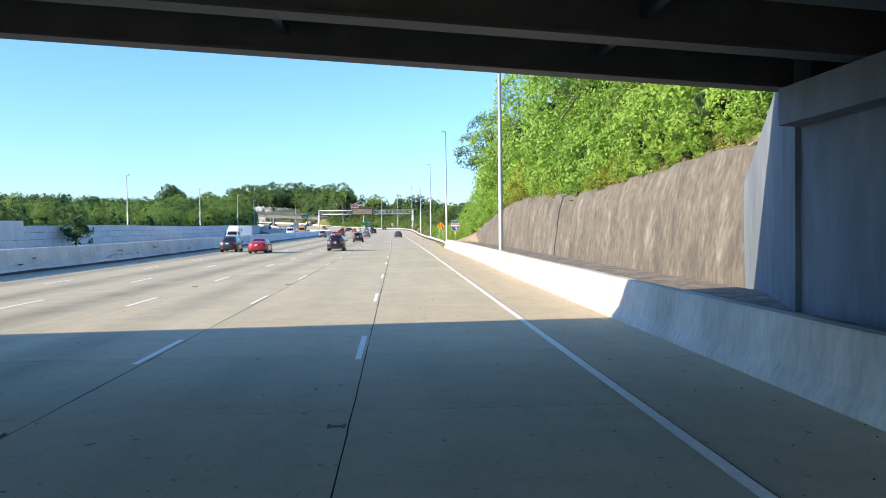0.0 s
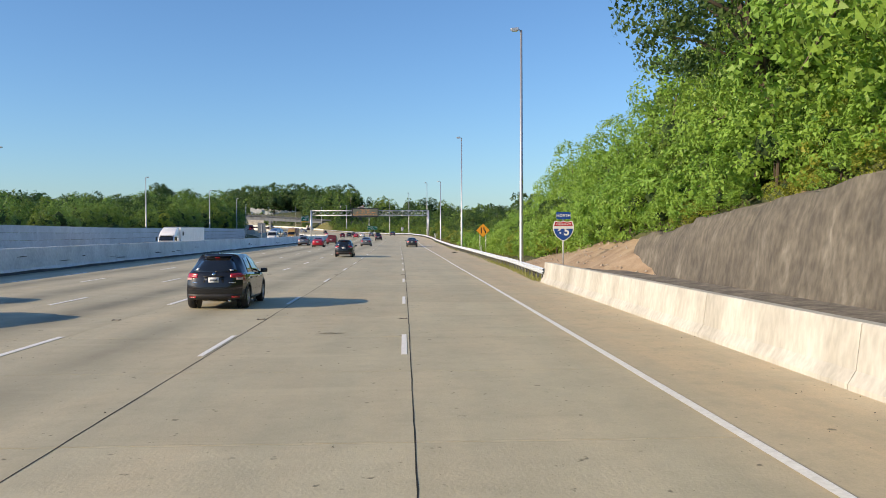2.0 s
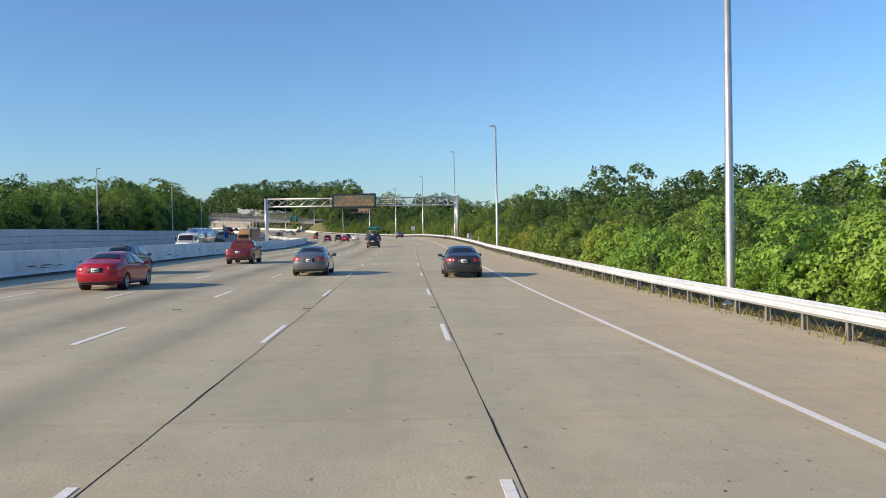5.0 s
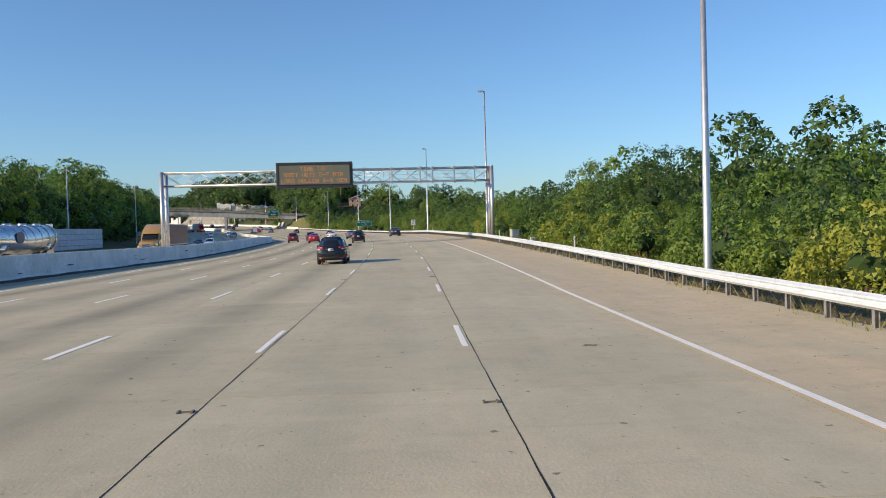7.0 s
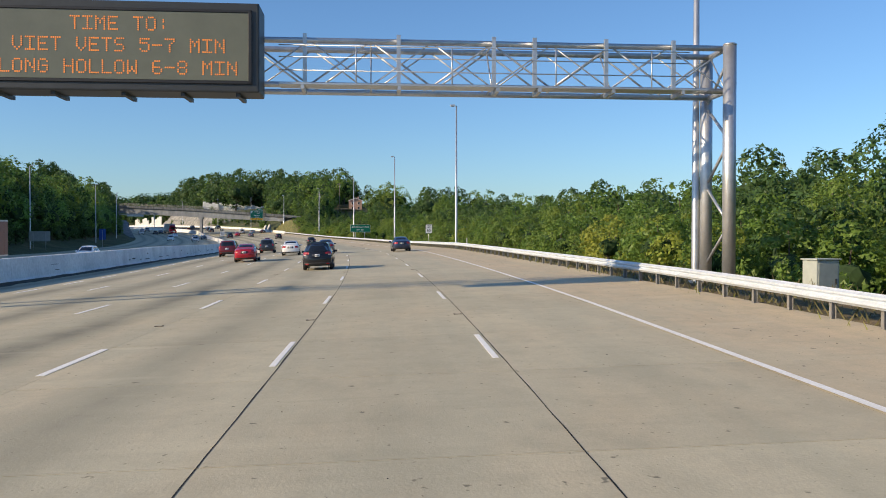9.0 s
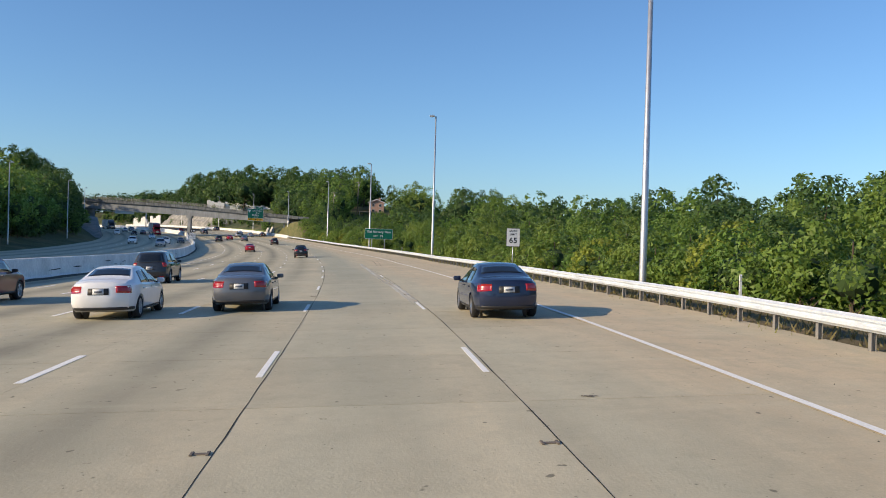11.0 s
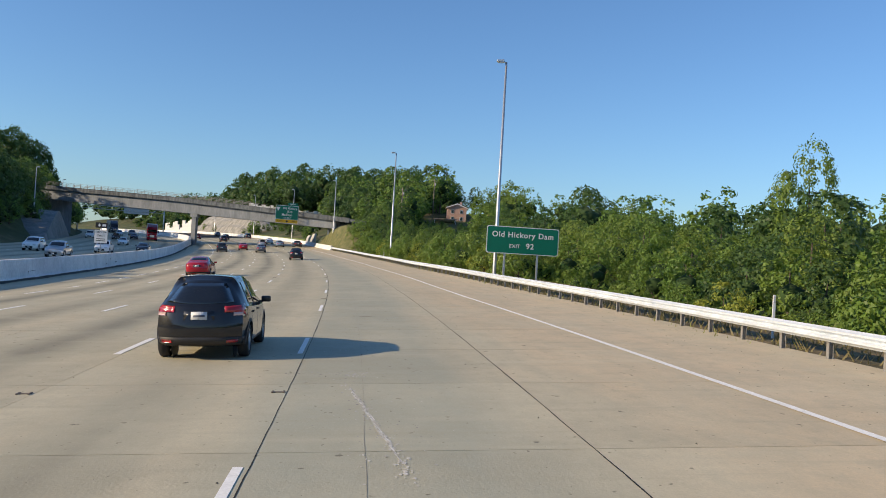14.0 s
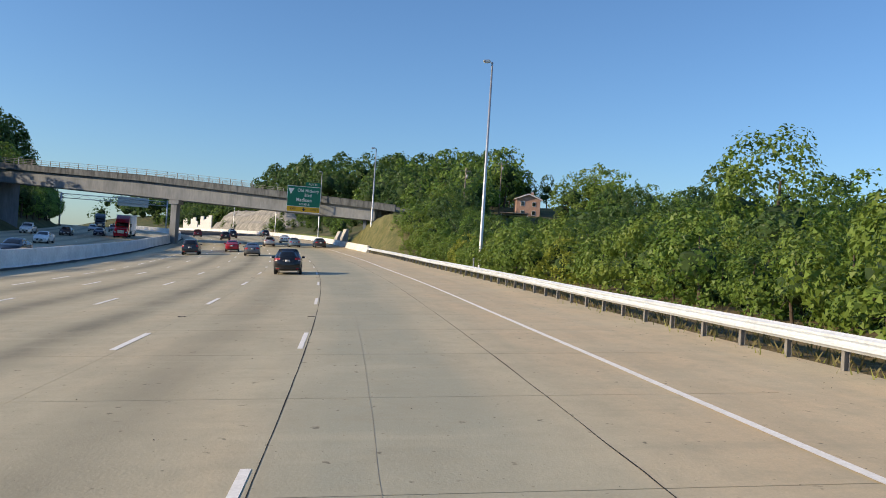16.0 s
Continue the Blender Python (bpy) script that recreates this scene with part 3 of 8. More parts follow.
# paint: broken lane lines and the solid edge lines
dash_mesh = box("lane_dash", -0.052, 0.052, 0, DASH, 0, 0.006)
dash_mesh.materials.append(M_PAINT)
wide_dash = box("lane_dash", -0.07, 0.07, 0, DASH, 0, 0.006)
wide_dash.materials.append(M_PAINT)
for n_line, u in enumerate(LANE_LINES):
    for k in range(-6, 60):
        s = k * CYCLE + PHASE + DASH_SHIFT.get(k, 0.0)
        if n_line == 0 and s > 395:
            continue
        put("lane_dash", dash_mesh if n_line < 2 else wide_dash, None, road, laid(s, u, 0.001))
        if n_line == 5:
            put("lane_dash", wide_dash, None, road, laid(s + CYCLE / 2, u, 0.001))
edge = sheet("edge_line", -96, 1000, [lambda s: EDGE_U(s) - 0.07, lambda s: EDGE_U(s) + 0.07], 0.014, 2.0, M_PAINT)
edge.parent = road
dv, df = [], []
for u in (-36.5, -40.2, -32.8, -29.2):
    for k in range(-4, 62):
        o, s = len(dv), k * CYCLE + 5
        dv += [place(a, u + b, 0.008) for a, b in ((s, -0.05), (s, 0.05), (s + DASH, 0.05), (s + DASH, -0.05))]
        df.append((o, o + 1, o + 2, o + 3))
tagged(put("lane_dashes", mesh_of("lane_dashes", dv, df), M_PAINT, far_road), kind="stuff")
# the joint that is sealed beside each near lane line
for u in (0.0, -3.658):
    wavy = lambda s, v=u: 0.009 * noise.noise(Vector((s * 0.8, v, 3))) + 0.008 * noise.noise(Vector((s * 2.9, v, 8)))
    thick = lambda s, v=u: 0.0055 + 0.009 * max(0.0, noise.noise(Vector((s * 0.45, v, 12))) + 0.25)
    seal = sheet("joint_seal", -96, 700, [lambda s: u + 0.113 + wavy(s) - thick(s), lambda s: u + 0.113 + wavy(s) + thick(s)], 0.003, 0.5, M_JOINT)
    seal.parent = road
crack = sheet("crack", 372, 535, [lambda s: -2.402 + 0.02 * noise.noise(Vector((s * 0.5, 4, 3))), lambda s: -2.396 + 0.02 * noise.noise(Vector((s * 0.5, 4, 3)))], 0.003, 0.5, M_CRACK)
crack.parent = road

# ---- median barrier in cast lengths, with grime along its foot ----
median = empty("median_barrier", Matrix.Identity(4), "long pale concrete median barrier between the carriageways", "barrier", kind="structure")
PROFILE = [(0.0, -0.1), (0.0, 0.07), (-0.11, 0.26), (-0.21, 1.34), (-0.23, 1.37), (-0.53, 1.37), (-0.55, 1.34), (-0.65, 0.26), (-0.86, 0.07), (-0.86, -2.0)]
s = -96.0
while s < 900:
    e = min(s + 12.0, 900)
    put("barrier_length", sweep("barrier_length", PROFILE, s + 0.01, e - 0.01, MEDIAN_U, 3.0), M_MEDIAN, median)
    s = e
rng = random.Random(4)
gv, gf = [], []
count = 500
for i in range(count):
    s = -60 + i * 1.9
    w = 0.18 + 0.35 * noise.noise(Vector((s * 0.21, 3.1, 0))) ** 2 * 4 + 0.1 * rng.random()
    for a, h in ((-0.02, 0.10 + 0.05 * rng.random()), (0.04, 0.05), (min(w, 0.7), 0.004)):
        gv.append(place(s, MEDIAN_U(s) + a, h))
for i in range(count - 1):
    for j in range(2):
        gf.append((i * 3 + j, i * 3 + j + 1, (i + 1) * 3 + j + 1, (i + 1) * 3 + j))
sv, sf = [], []
for i in range(120):
    s, h, ln, th_ = rng.uniform(10, 520), rng.choice((rng.uniform(0.4, 0.95), rng.uniform(0.35, 0.6))), rng.uniform(0.3, 2.2), rng.uniform(0.012, 0.045)
    o = len(sv)
    for q in range(4):
        ss, hh = s + ln * q / 3, h + 0.05 * noise.noise(Vector((s, q, 2)))
        t_ = th_ * (0.2 if q in (0, 3) else 1.0)
        for dh in (-t_, t_):
            sv.append(place(ss, MEDIAN_U(ss) - 0.11 - 0.1 * (hh + dh - 0.26) / 1.08 + 0.006, hh + dh))
    sf += [(o + 2 * q, o + 2 * q + 2, o + 2 * q + 3, o + 2 * q + 1) for q in range(3)]
tagged(put("scuff_marks", mesh_of("scuff_marks", sv, sf), M_DIRT, median), "dark tyre scuffs on the barrier", kind="stuff")
grime = put("debris_strip", mesh_of("debris_strip", gv, gf), M_DIRT, median)

# ---- roadside barrier on the right, then the shotcrete face behind it ----
kerb = empty("roadside_barrier", Matrix.Identity(4), "weathered cream concrete safety barrier below the rock cut", "barrier", kind="structure")
SIDE = [(0.0, -0.1), (0.0, 0.07), (0.12, 0.26), (0.20, 0.90), (0.22, 0.93), (0.43, 0.93), (0.45, 0.90), (0.50, -0.1)]
s = -66.0
while s < 95.0:
    e = min(s + 6.1, 95.6)
    put("barrier_length", sweep("barrier_length", SIDE, s + 0.008, e - 0.008, KERB_U, 2.0), M_BARRIER, kerb)
    s = e
fill = sweep("backfill", [(0.45, -0.2), (0.45, 0.62), (2.9, 0.70), (2.9, -0.2)], -60, 95, KERB_U, 3.0)
put("backfill", fill, M_BACKFILL, kerb)

wv, wf = [], []
cols = [i * 0.8 - 40 for i in range(167)]
rows_w = 12
for s in cols:
    u0 = 9.55 + 0.25 * noise.noise(Vector((s * 0.15, 0, 5)))
    top = WALL_TOP(s) + 0.35 * noise.noise(Vector((s * 0.3, 2, 1))) + 0.25 * noise.noise(Vector((s * 1.3, 7, 1)))
    for r in range(rows_w):
        q = r / (rows_w - 1)
        z = -0.2 + (top + 0.2) * q
        lean = 0.55 * q + 0.5 * max(0, q - 0.8) * 5 * 0.3
        rough = 0.14 * noise.noise(Vector((s * 0.7, z * 0.35, 2))) + 0.06 * noise.noise(Vector((s * 2.6, z * 0.8, 9)))
        p = place(s, u0 + lean + rough)
        p.z = place(s, 9).z + z
        wv.append(p)
    p = place(s, u0 + 3.0)
    p.z = place(s, 9).z + top + 0.5
    wv.append(p)
n = rows_w + 1
for i in range(len(cols) - 1):
    for r in range(n - 1):
        wf.append((i * n + r, (i + 1) * n + r, (i + 1) * n + r + 1, i * n + r + 1))
rock = put("wall_shotcrete", mesh_of("wall_shotcrete", wv, wf, smooth=True), M_SHOTCRETE)
tagged(rock, "brown-grey shotcrete rock face streaked with pale stains", "retaining wall", kind="structure")
# dry earth lip over the face
lv, lf = [], []
for i, s in enumerate(cols):
    w = 1.0 + 1.5 * max(0, noise.noise(Vector((s * 0.11, 4, 4))))
    for a, h in ((0.9, -0.12), (1.6, 0.05 + 0.12 * w), (1.6 + w, 0.25 + 0.35 * w)):
        p = place(s, 9.5 + a)
        p.z = place(s, 9).z + WALL_TOP(s) + h + 0.12 * noise.noise(Vector((s * 0.8, a, 0)))
        lv.append(p)
for i in range(len(cols) - 1):
    for j in range(2):
        lf.append((i * 3 + j, (i + 1) * 3 + j, (i + 1) * 3 + j + 1, i * 3 + j + 1))
lip = put("earth_bank", mesh_of("earth_bank", lv, lf, smooth=True), M_EARTH)
tagged(lip, "strip of dry orange earth above the rock face", "bank", kind="structure")

# bare earth and rubble slope where the rock face ends
ev, ef = [], []
cs = [86 + i * 0.5 for i in range(70)]
for s in cs:
    fade = clampmix(0, 1, (s - 86) / 7) * clampmix(1, 0.45, (s - 108) / 12)
    for j in range(10):
        q = j / 9
        u = 7.6 + 6.4 * q + (1 - fade) * 2.2 * (1 - q)
        p = place(s, u)
        p.z = place(s, 8).z - 0.1 + 0.35 * fade + (WALL_TOP(s) + 1.6) * q ** 1.15 * clampmix(0.7, 1, fade) + 0.16 * noise.noise(Vector((s * 0.8, u * 0.9, 3))) + 0.07 * noise.noise(Vector((s * 2.7, u * 2.7, 8)))
        ev.append(p)
for i in range(len(cs) - 1):
    for j in range(9):
        ef.append((i * 10 + j, i * 10 + j + 1, (i + 1) * 10 + j + 1, (i + 1) * 10 + j))
slope = put("earth_slope", mesh_of("earth_slope", ev, ef, smooth=True), M_EARTH)
tagged(slope, "bare pinkish earth and rubble slope behind the guardrail", "bank", kind="structure")
rs = random.Random(31)
bits_v, bits_f = [], []
for i in range(700):
    k = rs.randrange(len(ev))
    p, r, o, a = ev[k] + Vector((rs.uniform(-.3, .3), rs.uniform(-.3, .3), 0.01)), rs.uniform(0.03, 0.11), len(bits_v), rs.uniform(0, 6.28)
    for j in range(4):
        bits_v.append(p + Vector((math.cos(a + j * 1.57) * r, math.sin(a + j * 1.57) * r * rs.uniform(0.5, 1), -0.03)))
    bits_v += [p + Vector((rs.uniform(-.3, .3) * r, rs.uniform(-.3, .3) * r, r * 0.7))]
    bits_f += [(o + j, o + (j + 1) % 4, o + 4) for j in range(4)]
tagged(put("rubble", mesh_of("rubble", bits_v, bits_f), M_RUBBLE), "scattered broken rock on the earth slope", "rubble", kind="stuff")
# weeds at the foot of the guardrail
wd_v, wd_f = [], []
for i in range(5200):
    s = rs.choice((rs.uniform(96, 128), rs.uniform(96, 250), rs.uniform(96, 600)))
    dens = noise.noise(Vector((s * 0.12, 3, 6)))
    if dens < -0.05 and s > 128:
        continue
    u = RAIL_U(s) + rs.uniform(-0.35, 0.5)
    p, o, hgt, a = place(s, u, -0.02), len(wd_v), rs.uniform(0.06, 0.26), rs.uniform(0, 6.28)
    d = Vector((math.cos(a), math.sin(a), 0))
    wd_v += [p - d * 0.018, p + d * 0.018, p + Vector((d.y, d.x, 0)) * hgt * 0.45 + Vector((0, 0, hgt))]
    wd_f.append((o, o + 1, o + 2))
tagged(put("weeds", mesh_of("weeds", wd_v, wd_f), M_WEED), "low green weeds along the guardrail posts", "weeds", kind="stuff")
sc_v, sc_f = [], []
for i in range(17000):
    s = rs.uniform(112, 575)
    u = RAIL_U(s) + 0.28 + 3.0 * rs.random() ** 1.4
    p, o, hgt, a = place(s, u, -0.04), len(sc_v), rs.uniform(0.10, 0.42), rs.uniform(0, 6.28)
    d = Vector((math.cos(a), math.sin(a), 0))
    sc_v += [p - d * 0.03, p + d * 0.03, p + Vector((d.y, d.x, 0)) * hgt * 0.6 + Vector((0, 0, hgt))]
    sc_f.append((o, o + 1, o + 2))
tagged(put("weeds", mesh_of("weeds", sc_v, sc_f), M_SCRUB), "tangled brown and green weeds behind the guardrail", "weeds", kind="stuff")

# grey-tan rock cut beyond the bridge: ledges, then a slope of rubble and scrub
rv, rf, NR = [], [], 13
cr = [752 + i * 1.6 for i in range(64)]
for s in cr:
    ends = clampmix(0, 1, (s - 752) / 22) * clampmix(0, 1, (853 - s) / 12)
    for j in range(NR):
        u = 8.8 + 1.25 * j + 0.5 * noise.noise(Vector((s * 0.13, j * 0.4, 6)))
        p = land(s, u)
        face = float(np.interp(j, [0, 1, 2, 3, 4, 5, 6, 8, 10, 12], [-0.4, 0.3, 2.6, 3.2, 5.2, 5.9, 6.6, 6.4, 4.6, 1.2]))
        face *= 0.85 + 0.35 * noise.noise(Vector((s * 0.05, 3, 1)))
        rough = 0.55 * noise.noise(Vector((s * 0.25, j * 0.7, 2))) + 0.3 * noise.noise(Vector((s * 0.9, j * 1.3, 5)))
        p.z += ends * (face + rough) - (1 - ends) * 0.6
        rv.append(p)
for i in range(len(cr) - 1):
    for j in range(NR - 1):
        rf.append((i * NR + j, i * NR + j + 1, (i + 1) * NR + j + 1, (i + 1) * NR + j))
tagged(put("rock_cut", mesh_of("rock_cut", rv, rf), M_ROCKTAN), "grey-tan rock cut with ledges beyond the bridge", "bank", kind="structure")

# ---- guardrail: steel W-beam on posts ----
guard = empty("guardrail", Matrix.Identity(4), "galvanised steel guardrail on dark posts along the shoulder", "guardrail", kind="structure")
W = [(0.0, 0.44), (-0.03, 0.47), (-0.08, 0.50), (-0.08, 0.545), (-0.03, 0.575), (0.0, 0.595), (-0.03, 0.615), (-0.08, 0.645), (-0.08, 0.69), (-0.03, 0.72), (0.0, 0.75),
     (0.006, 0.745), (-0.02, 0.71), (-0.065, 0.685), (-0.065, 0.65), (-0.02, 0.62), (0.006, 0.595), (-0.02, 0.57), (-0.065, 0.54), (-0.065, 0.505), (-0.02, 0.475), (0.006, 0.445)]
W = [(a - 0.02, h - 0.08) for a, h in W]
s = 95.3
while s < 600:
    e = s + 7.62
    put("rail_length", sweep("rail_length", W, s, e + 0.12, RAIL_U, 3.8), M_RAIL, guard)
    s = e
post_mesh = joined("rail_post", [box("a", 0.03, 0.042, -0.05, 0.05, -0.3, 0.62), box("b", 0.128, 0.14, -0.05, 0.05, -0.3, 0.62), box("c", 0.042, 0.128, -0.006, 0.006, -0.3, 0.62), box("d", -0.02, 0.03, -0.05, 0.05, 0.40, 0.66)])
post_mesh.materials.append(M_POST)
s = 96.6
while s < 605:
    put("rail_post", post_mesh, None, guard, upright(s, RAIL_U(s)))
    s += 1.83

# ---- sound wall on the far left ----
snd = empty("sound_wall", Matrix.Identity(4), "long pale grey panelled sound wall in front of the trees", "wall", kind="structure")
def wall_bay(s0, s1, u, h, z0=0.0):
    rows_n = 4
    h += far_drop(s0)
    for r in range(rows_n):
        a, c = z0 + h * r / rows_n + 0.025, z0 + h * (r + 1) / rows_n - 0.025
        put("wall_panel", sweep("wall_panel", [(0.07, a), (0.07, c), (-0.07, c), (-0.07, a)], s0 + 0.16, s1 - 0.16, lambda s: u, 6.0), M_NOISEWALL, snd)
    put("wall_post", box("wall_post", -0.075, 0.075, -0.17, 0.17, z0 - 0.3, z0 + h - 0.02), M_NOISEWALL, snd, upright(s0, u))
s = 97.0
while s < 384:
    wall_bay(s, s + 6.0, -52.6, 3.1 + 0.12 * math.sin(s * 0.05))
    s += 6.0
s = 25.0
while s < 97:
    wall_bay(s, s + 6.0, -43.0 - 9.0 * 0, 3.45)
    s += 6.0

# ---- overpass at the start: steel girders, deck, parapet, abutment ----
over = empty("overpass", Matrix.Identity(4), "dark steel girder overpass above the first stretch of road", "bridge", kind="structure")


def over_pt(u, d, z):
    """u across the road, d along it behind the north face, z height; the bridge is skewed and falls to the right."""
    return place(0, u).xy.to_3d() + Vector((0, 9.7 + 0.105 * u - d, z - 0.05 * (u - 2.5)))


def over_beam(name, d0, d1, z0, z1, u0, u1, material, seg=12):
    v, f = [], []
    for i in range(seg + 1):
        u = u0 + (u1 - u0) * i / seg
        for d, z in ((d0, z0), (d1, z0), (d1, z1), (d0, z1)):
            v.append(over_pt(u, d, z))
    for i in range(seg):
        for j in range(4):
            k = (j + 1) % 4
            f.append((i * 4 + j, i * 4 + k, (i + 1) * 4 + k, (i + 1) * 4 + j))
    f += [(3, 2, 1, 0), tuple(seg * 4 + j for j in range(4))]
    return put(name, mesh_of(name, v, f), material, over)


for i in range(7):
    d = 0.35 + i * 2.5
    over_beam("girder_web", d - 0.02, d + 0.02, 4.72, 5.72, -62, 10, M_GIRDER)
    over_beam("girder_flange", d - 0.22, d + 0.22, 4.68, 4.73, -62, 10, M_GIRDER)
    over_beam("girder_flange", d - 0.20, d + 0.20, 5.70, 5.75, -62, 10, M_GIRDER)
for i in range(6):
    for u in (-16, -11, -6, -1, 4):
        over_beam("cross_frame", 0.40 + i * 2.5, 2.78 + i * 2.5, 5.0, 5.12, u - 0.06, u + 0.06, M_GIRDER, 1)
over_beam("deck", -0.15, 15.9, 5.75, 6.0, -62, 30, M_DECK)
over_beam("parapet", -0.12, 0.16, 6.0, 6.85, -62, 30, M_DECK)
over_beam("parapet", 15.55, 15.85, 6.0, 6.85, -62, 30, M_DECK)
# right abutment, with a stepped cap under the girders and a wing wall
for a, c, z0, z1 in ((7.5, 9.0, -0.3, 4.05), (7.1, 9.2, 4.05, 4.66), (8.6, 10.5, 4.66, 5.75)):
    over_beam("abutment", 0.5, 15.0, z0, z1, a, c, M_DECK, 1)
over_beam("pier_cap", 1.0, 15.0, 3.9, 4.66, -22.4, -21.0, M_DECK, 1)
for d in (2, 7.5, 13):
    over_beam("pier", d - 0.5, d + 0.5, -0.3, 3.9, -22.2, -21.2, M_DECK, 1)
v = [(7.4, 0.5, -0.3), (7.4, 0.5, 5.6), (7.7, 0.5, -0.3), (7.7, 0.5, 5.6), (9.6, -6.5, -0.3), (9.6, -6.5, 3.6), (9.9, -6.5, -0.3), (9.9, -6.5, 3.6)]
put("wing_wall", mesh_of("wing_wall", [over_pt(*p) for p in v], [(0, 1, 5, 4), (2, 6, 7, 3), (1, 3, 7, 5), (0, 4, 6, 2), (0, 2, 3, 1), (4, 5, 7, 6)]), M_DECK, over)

# ---- the far road bridge: deep concrete girder on one pier, railing on top ----
bridge = empty("road_bridge", Matrix.Identity(4), "grey concrete road bridge with stained parapet and steel railing", "bridge", kind="structure")
BA, BD, BN = Vector((-56.3, 613.0, 0)), Vector((-0.98, 0.198, 0)), Vector((0.198, 0.98, 0))


def soffit(a):
    return float(np.interp(a, [-20, 0, 20, 40, 70, 110, 150], [8.9, 9.89, 10.91, 11.94, 13.41, 15.34, 17.2]))


def deck_top(a):
    return float(np.interp(a, [-20, 0, 20, 40, 52, 70, 90, 110, 150], [10.4, 11.96, 13.4, 14.75, 15.3, 16.05, 17.2, 18.4, 20.6]))


def bridge_bar(name, a0, a1, n0, n1, z0, z1, material, step=6.0, zf=soffit):
    v, f = [], []
    k = max(1, int(abs(a1 - a0) / step))
    for i in range(k + 1):
        a = a0 + (a1 - a0) * i / k
        for q, z in ((n0, z0), (n1, z0), (n1, z1), (n0, z1)):
            p = BA + BD * a + BN * q
            v.append((p.x, p.y, zf(a) + z))
    for i in range(k):
        for j in range(4):
            c = (j + 1) % 4
            f.append((i * 4 + j, (i + 1) * 4 + j, (i + 1) * 4 + c, i * 4 + c))
    f += [(0, 1, 2, 3), tuple(k * 4 + j for j in (3, 2, 1, 0))]
    return put(name, mesh_of(name, v, f), material, bridge)


def deep_bar(name, a0, a1, n0, n1, step=4.0):
    """The girder, from the soffit up to the deck."""
    v, f, k = [], [], int((a1 - a0) / step)
    for i in range(k + 1):
        a = a0 + (a1 - a0) * i / k
        for q, z in ((n0, soffit(a)), (n1, soffit(a)), (n1, deck_top(a) - 0.25), (n0, deck_top(a) - 0.25)):
            p = BA + BD * a + BN * q
            v.append((p.x, p.y, z))
    for i in range(k):
        for j in range(4):
            c = (j + 1) % 4
            f.append((i * 4 + j, (i + 1) * 4 + j, (i + 1) * 4 + c, i * 4 + c))
    f += [(0, 1, 2, 3), tuple(k * 4 + j for j in (3, 2, 1, 0))]
    return put(name, mesh_of(name, v, f), M_BEAM, bridge)


def fascia(name, a0, a1, n0, n1, drop, depth, material):
    """A strip along the near face, hung a little below the deck."""
    return bridge_bar(name, a0, a1, n0, n1, -drop - depth, -drop, material, 4.0, deck_top)


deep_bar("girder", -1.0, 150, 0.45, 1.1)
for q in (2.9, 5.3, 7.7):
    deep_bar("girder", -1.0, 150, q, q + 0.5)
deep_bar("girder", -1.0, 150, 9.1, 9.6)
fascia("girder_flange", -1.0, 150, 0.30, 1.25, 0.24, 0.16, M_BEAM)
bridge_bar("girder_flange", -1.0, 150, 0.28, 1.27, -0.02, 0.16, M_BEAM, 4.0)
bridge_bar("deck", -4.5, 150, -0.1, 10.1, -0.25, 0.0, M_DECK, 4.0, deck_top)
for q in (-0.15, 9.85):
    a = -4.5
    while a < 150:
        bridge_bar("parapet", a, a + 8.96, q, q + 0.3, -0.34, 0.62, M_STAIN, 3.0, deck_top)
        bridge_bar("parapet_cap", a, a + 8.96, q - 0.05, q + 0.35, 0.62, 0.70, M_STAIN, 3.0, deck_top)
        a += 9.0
for q in (0.0, 10.0):
    for z in (1.0, 1.3, 1.62):
        bridge_bar("rail_bar", 20, 76, q - 0.025, q + 0.025, z - 0.025, z + 0.025, M_POST, 4.0, deck_top)
    a = 20.0
    while a <= 76:
        bridge_bar("rail_post", a - 0.04, a + 0.04, q - 0.04, q + 0.04, 0.70, 1.64, M_POST, 1.0, deck_top)
        a += 2.0
# concrete slope paving that rises to a blunt peak before the left end
v = []
for s, u, h in ((602, -48.4, -0.3), (645, -48.4, -0.3), (638.5, -50.2, 5.6), (633.5, -50.2, 5.6), (602, -57, -0.3), (645, -57, -0.3), (638.5, -56, 5.9), (633.5, -56, 5.9)):
    p = place(s, u)
    v.append((p.x, p.y, level(s, -30) + h))
put("slope_paving", mesh_of("slope_paving", v, [(0, 1, 2, 3), (3, 2, 6, 7), (1, 5, 6, 2), (4, 0, 3, 7), (5, 4, 7, 6)]), M_SLOPE, bridge)
flat = lambda z: (lambda a: z)
bridge_bar("pier", 34.1, 35.2, 0.5, 1.5, 2.0, 10.9, M_BEAM, 5.0, flat(0.0))
bridge_bar("pier_cap", 33.7, 35.6, 0.35, 1.7, 10.9, soffit(34.6) + 0.03, M_BEAM, 5.0, flat(0.0))
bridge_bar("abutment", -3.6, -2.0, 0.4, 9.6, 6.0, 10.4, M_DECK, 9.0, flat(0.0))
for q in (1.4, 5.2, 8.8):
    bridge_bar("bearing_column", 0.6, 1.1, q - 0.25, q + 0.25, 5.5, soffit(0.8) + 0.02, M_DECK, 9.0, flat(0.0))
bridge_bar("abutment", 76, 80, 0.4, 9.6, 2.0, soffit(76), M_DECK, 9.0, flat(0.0))

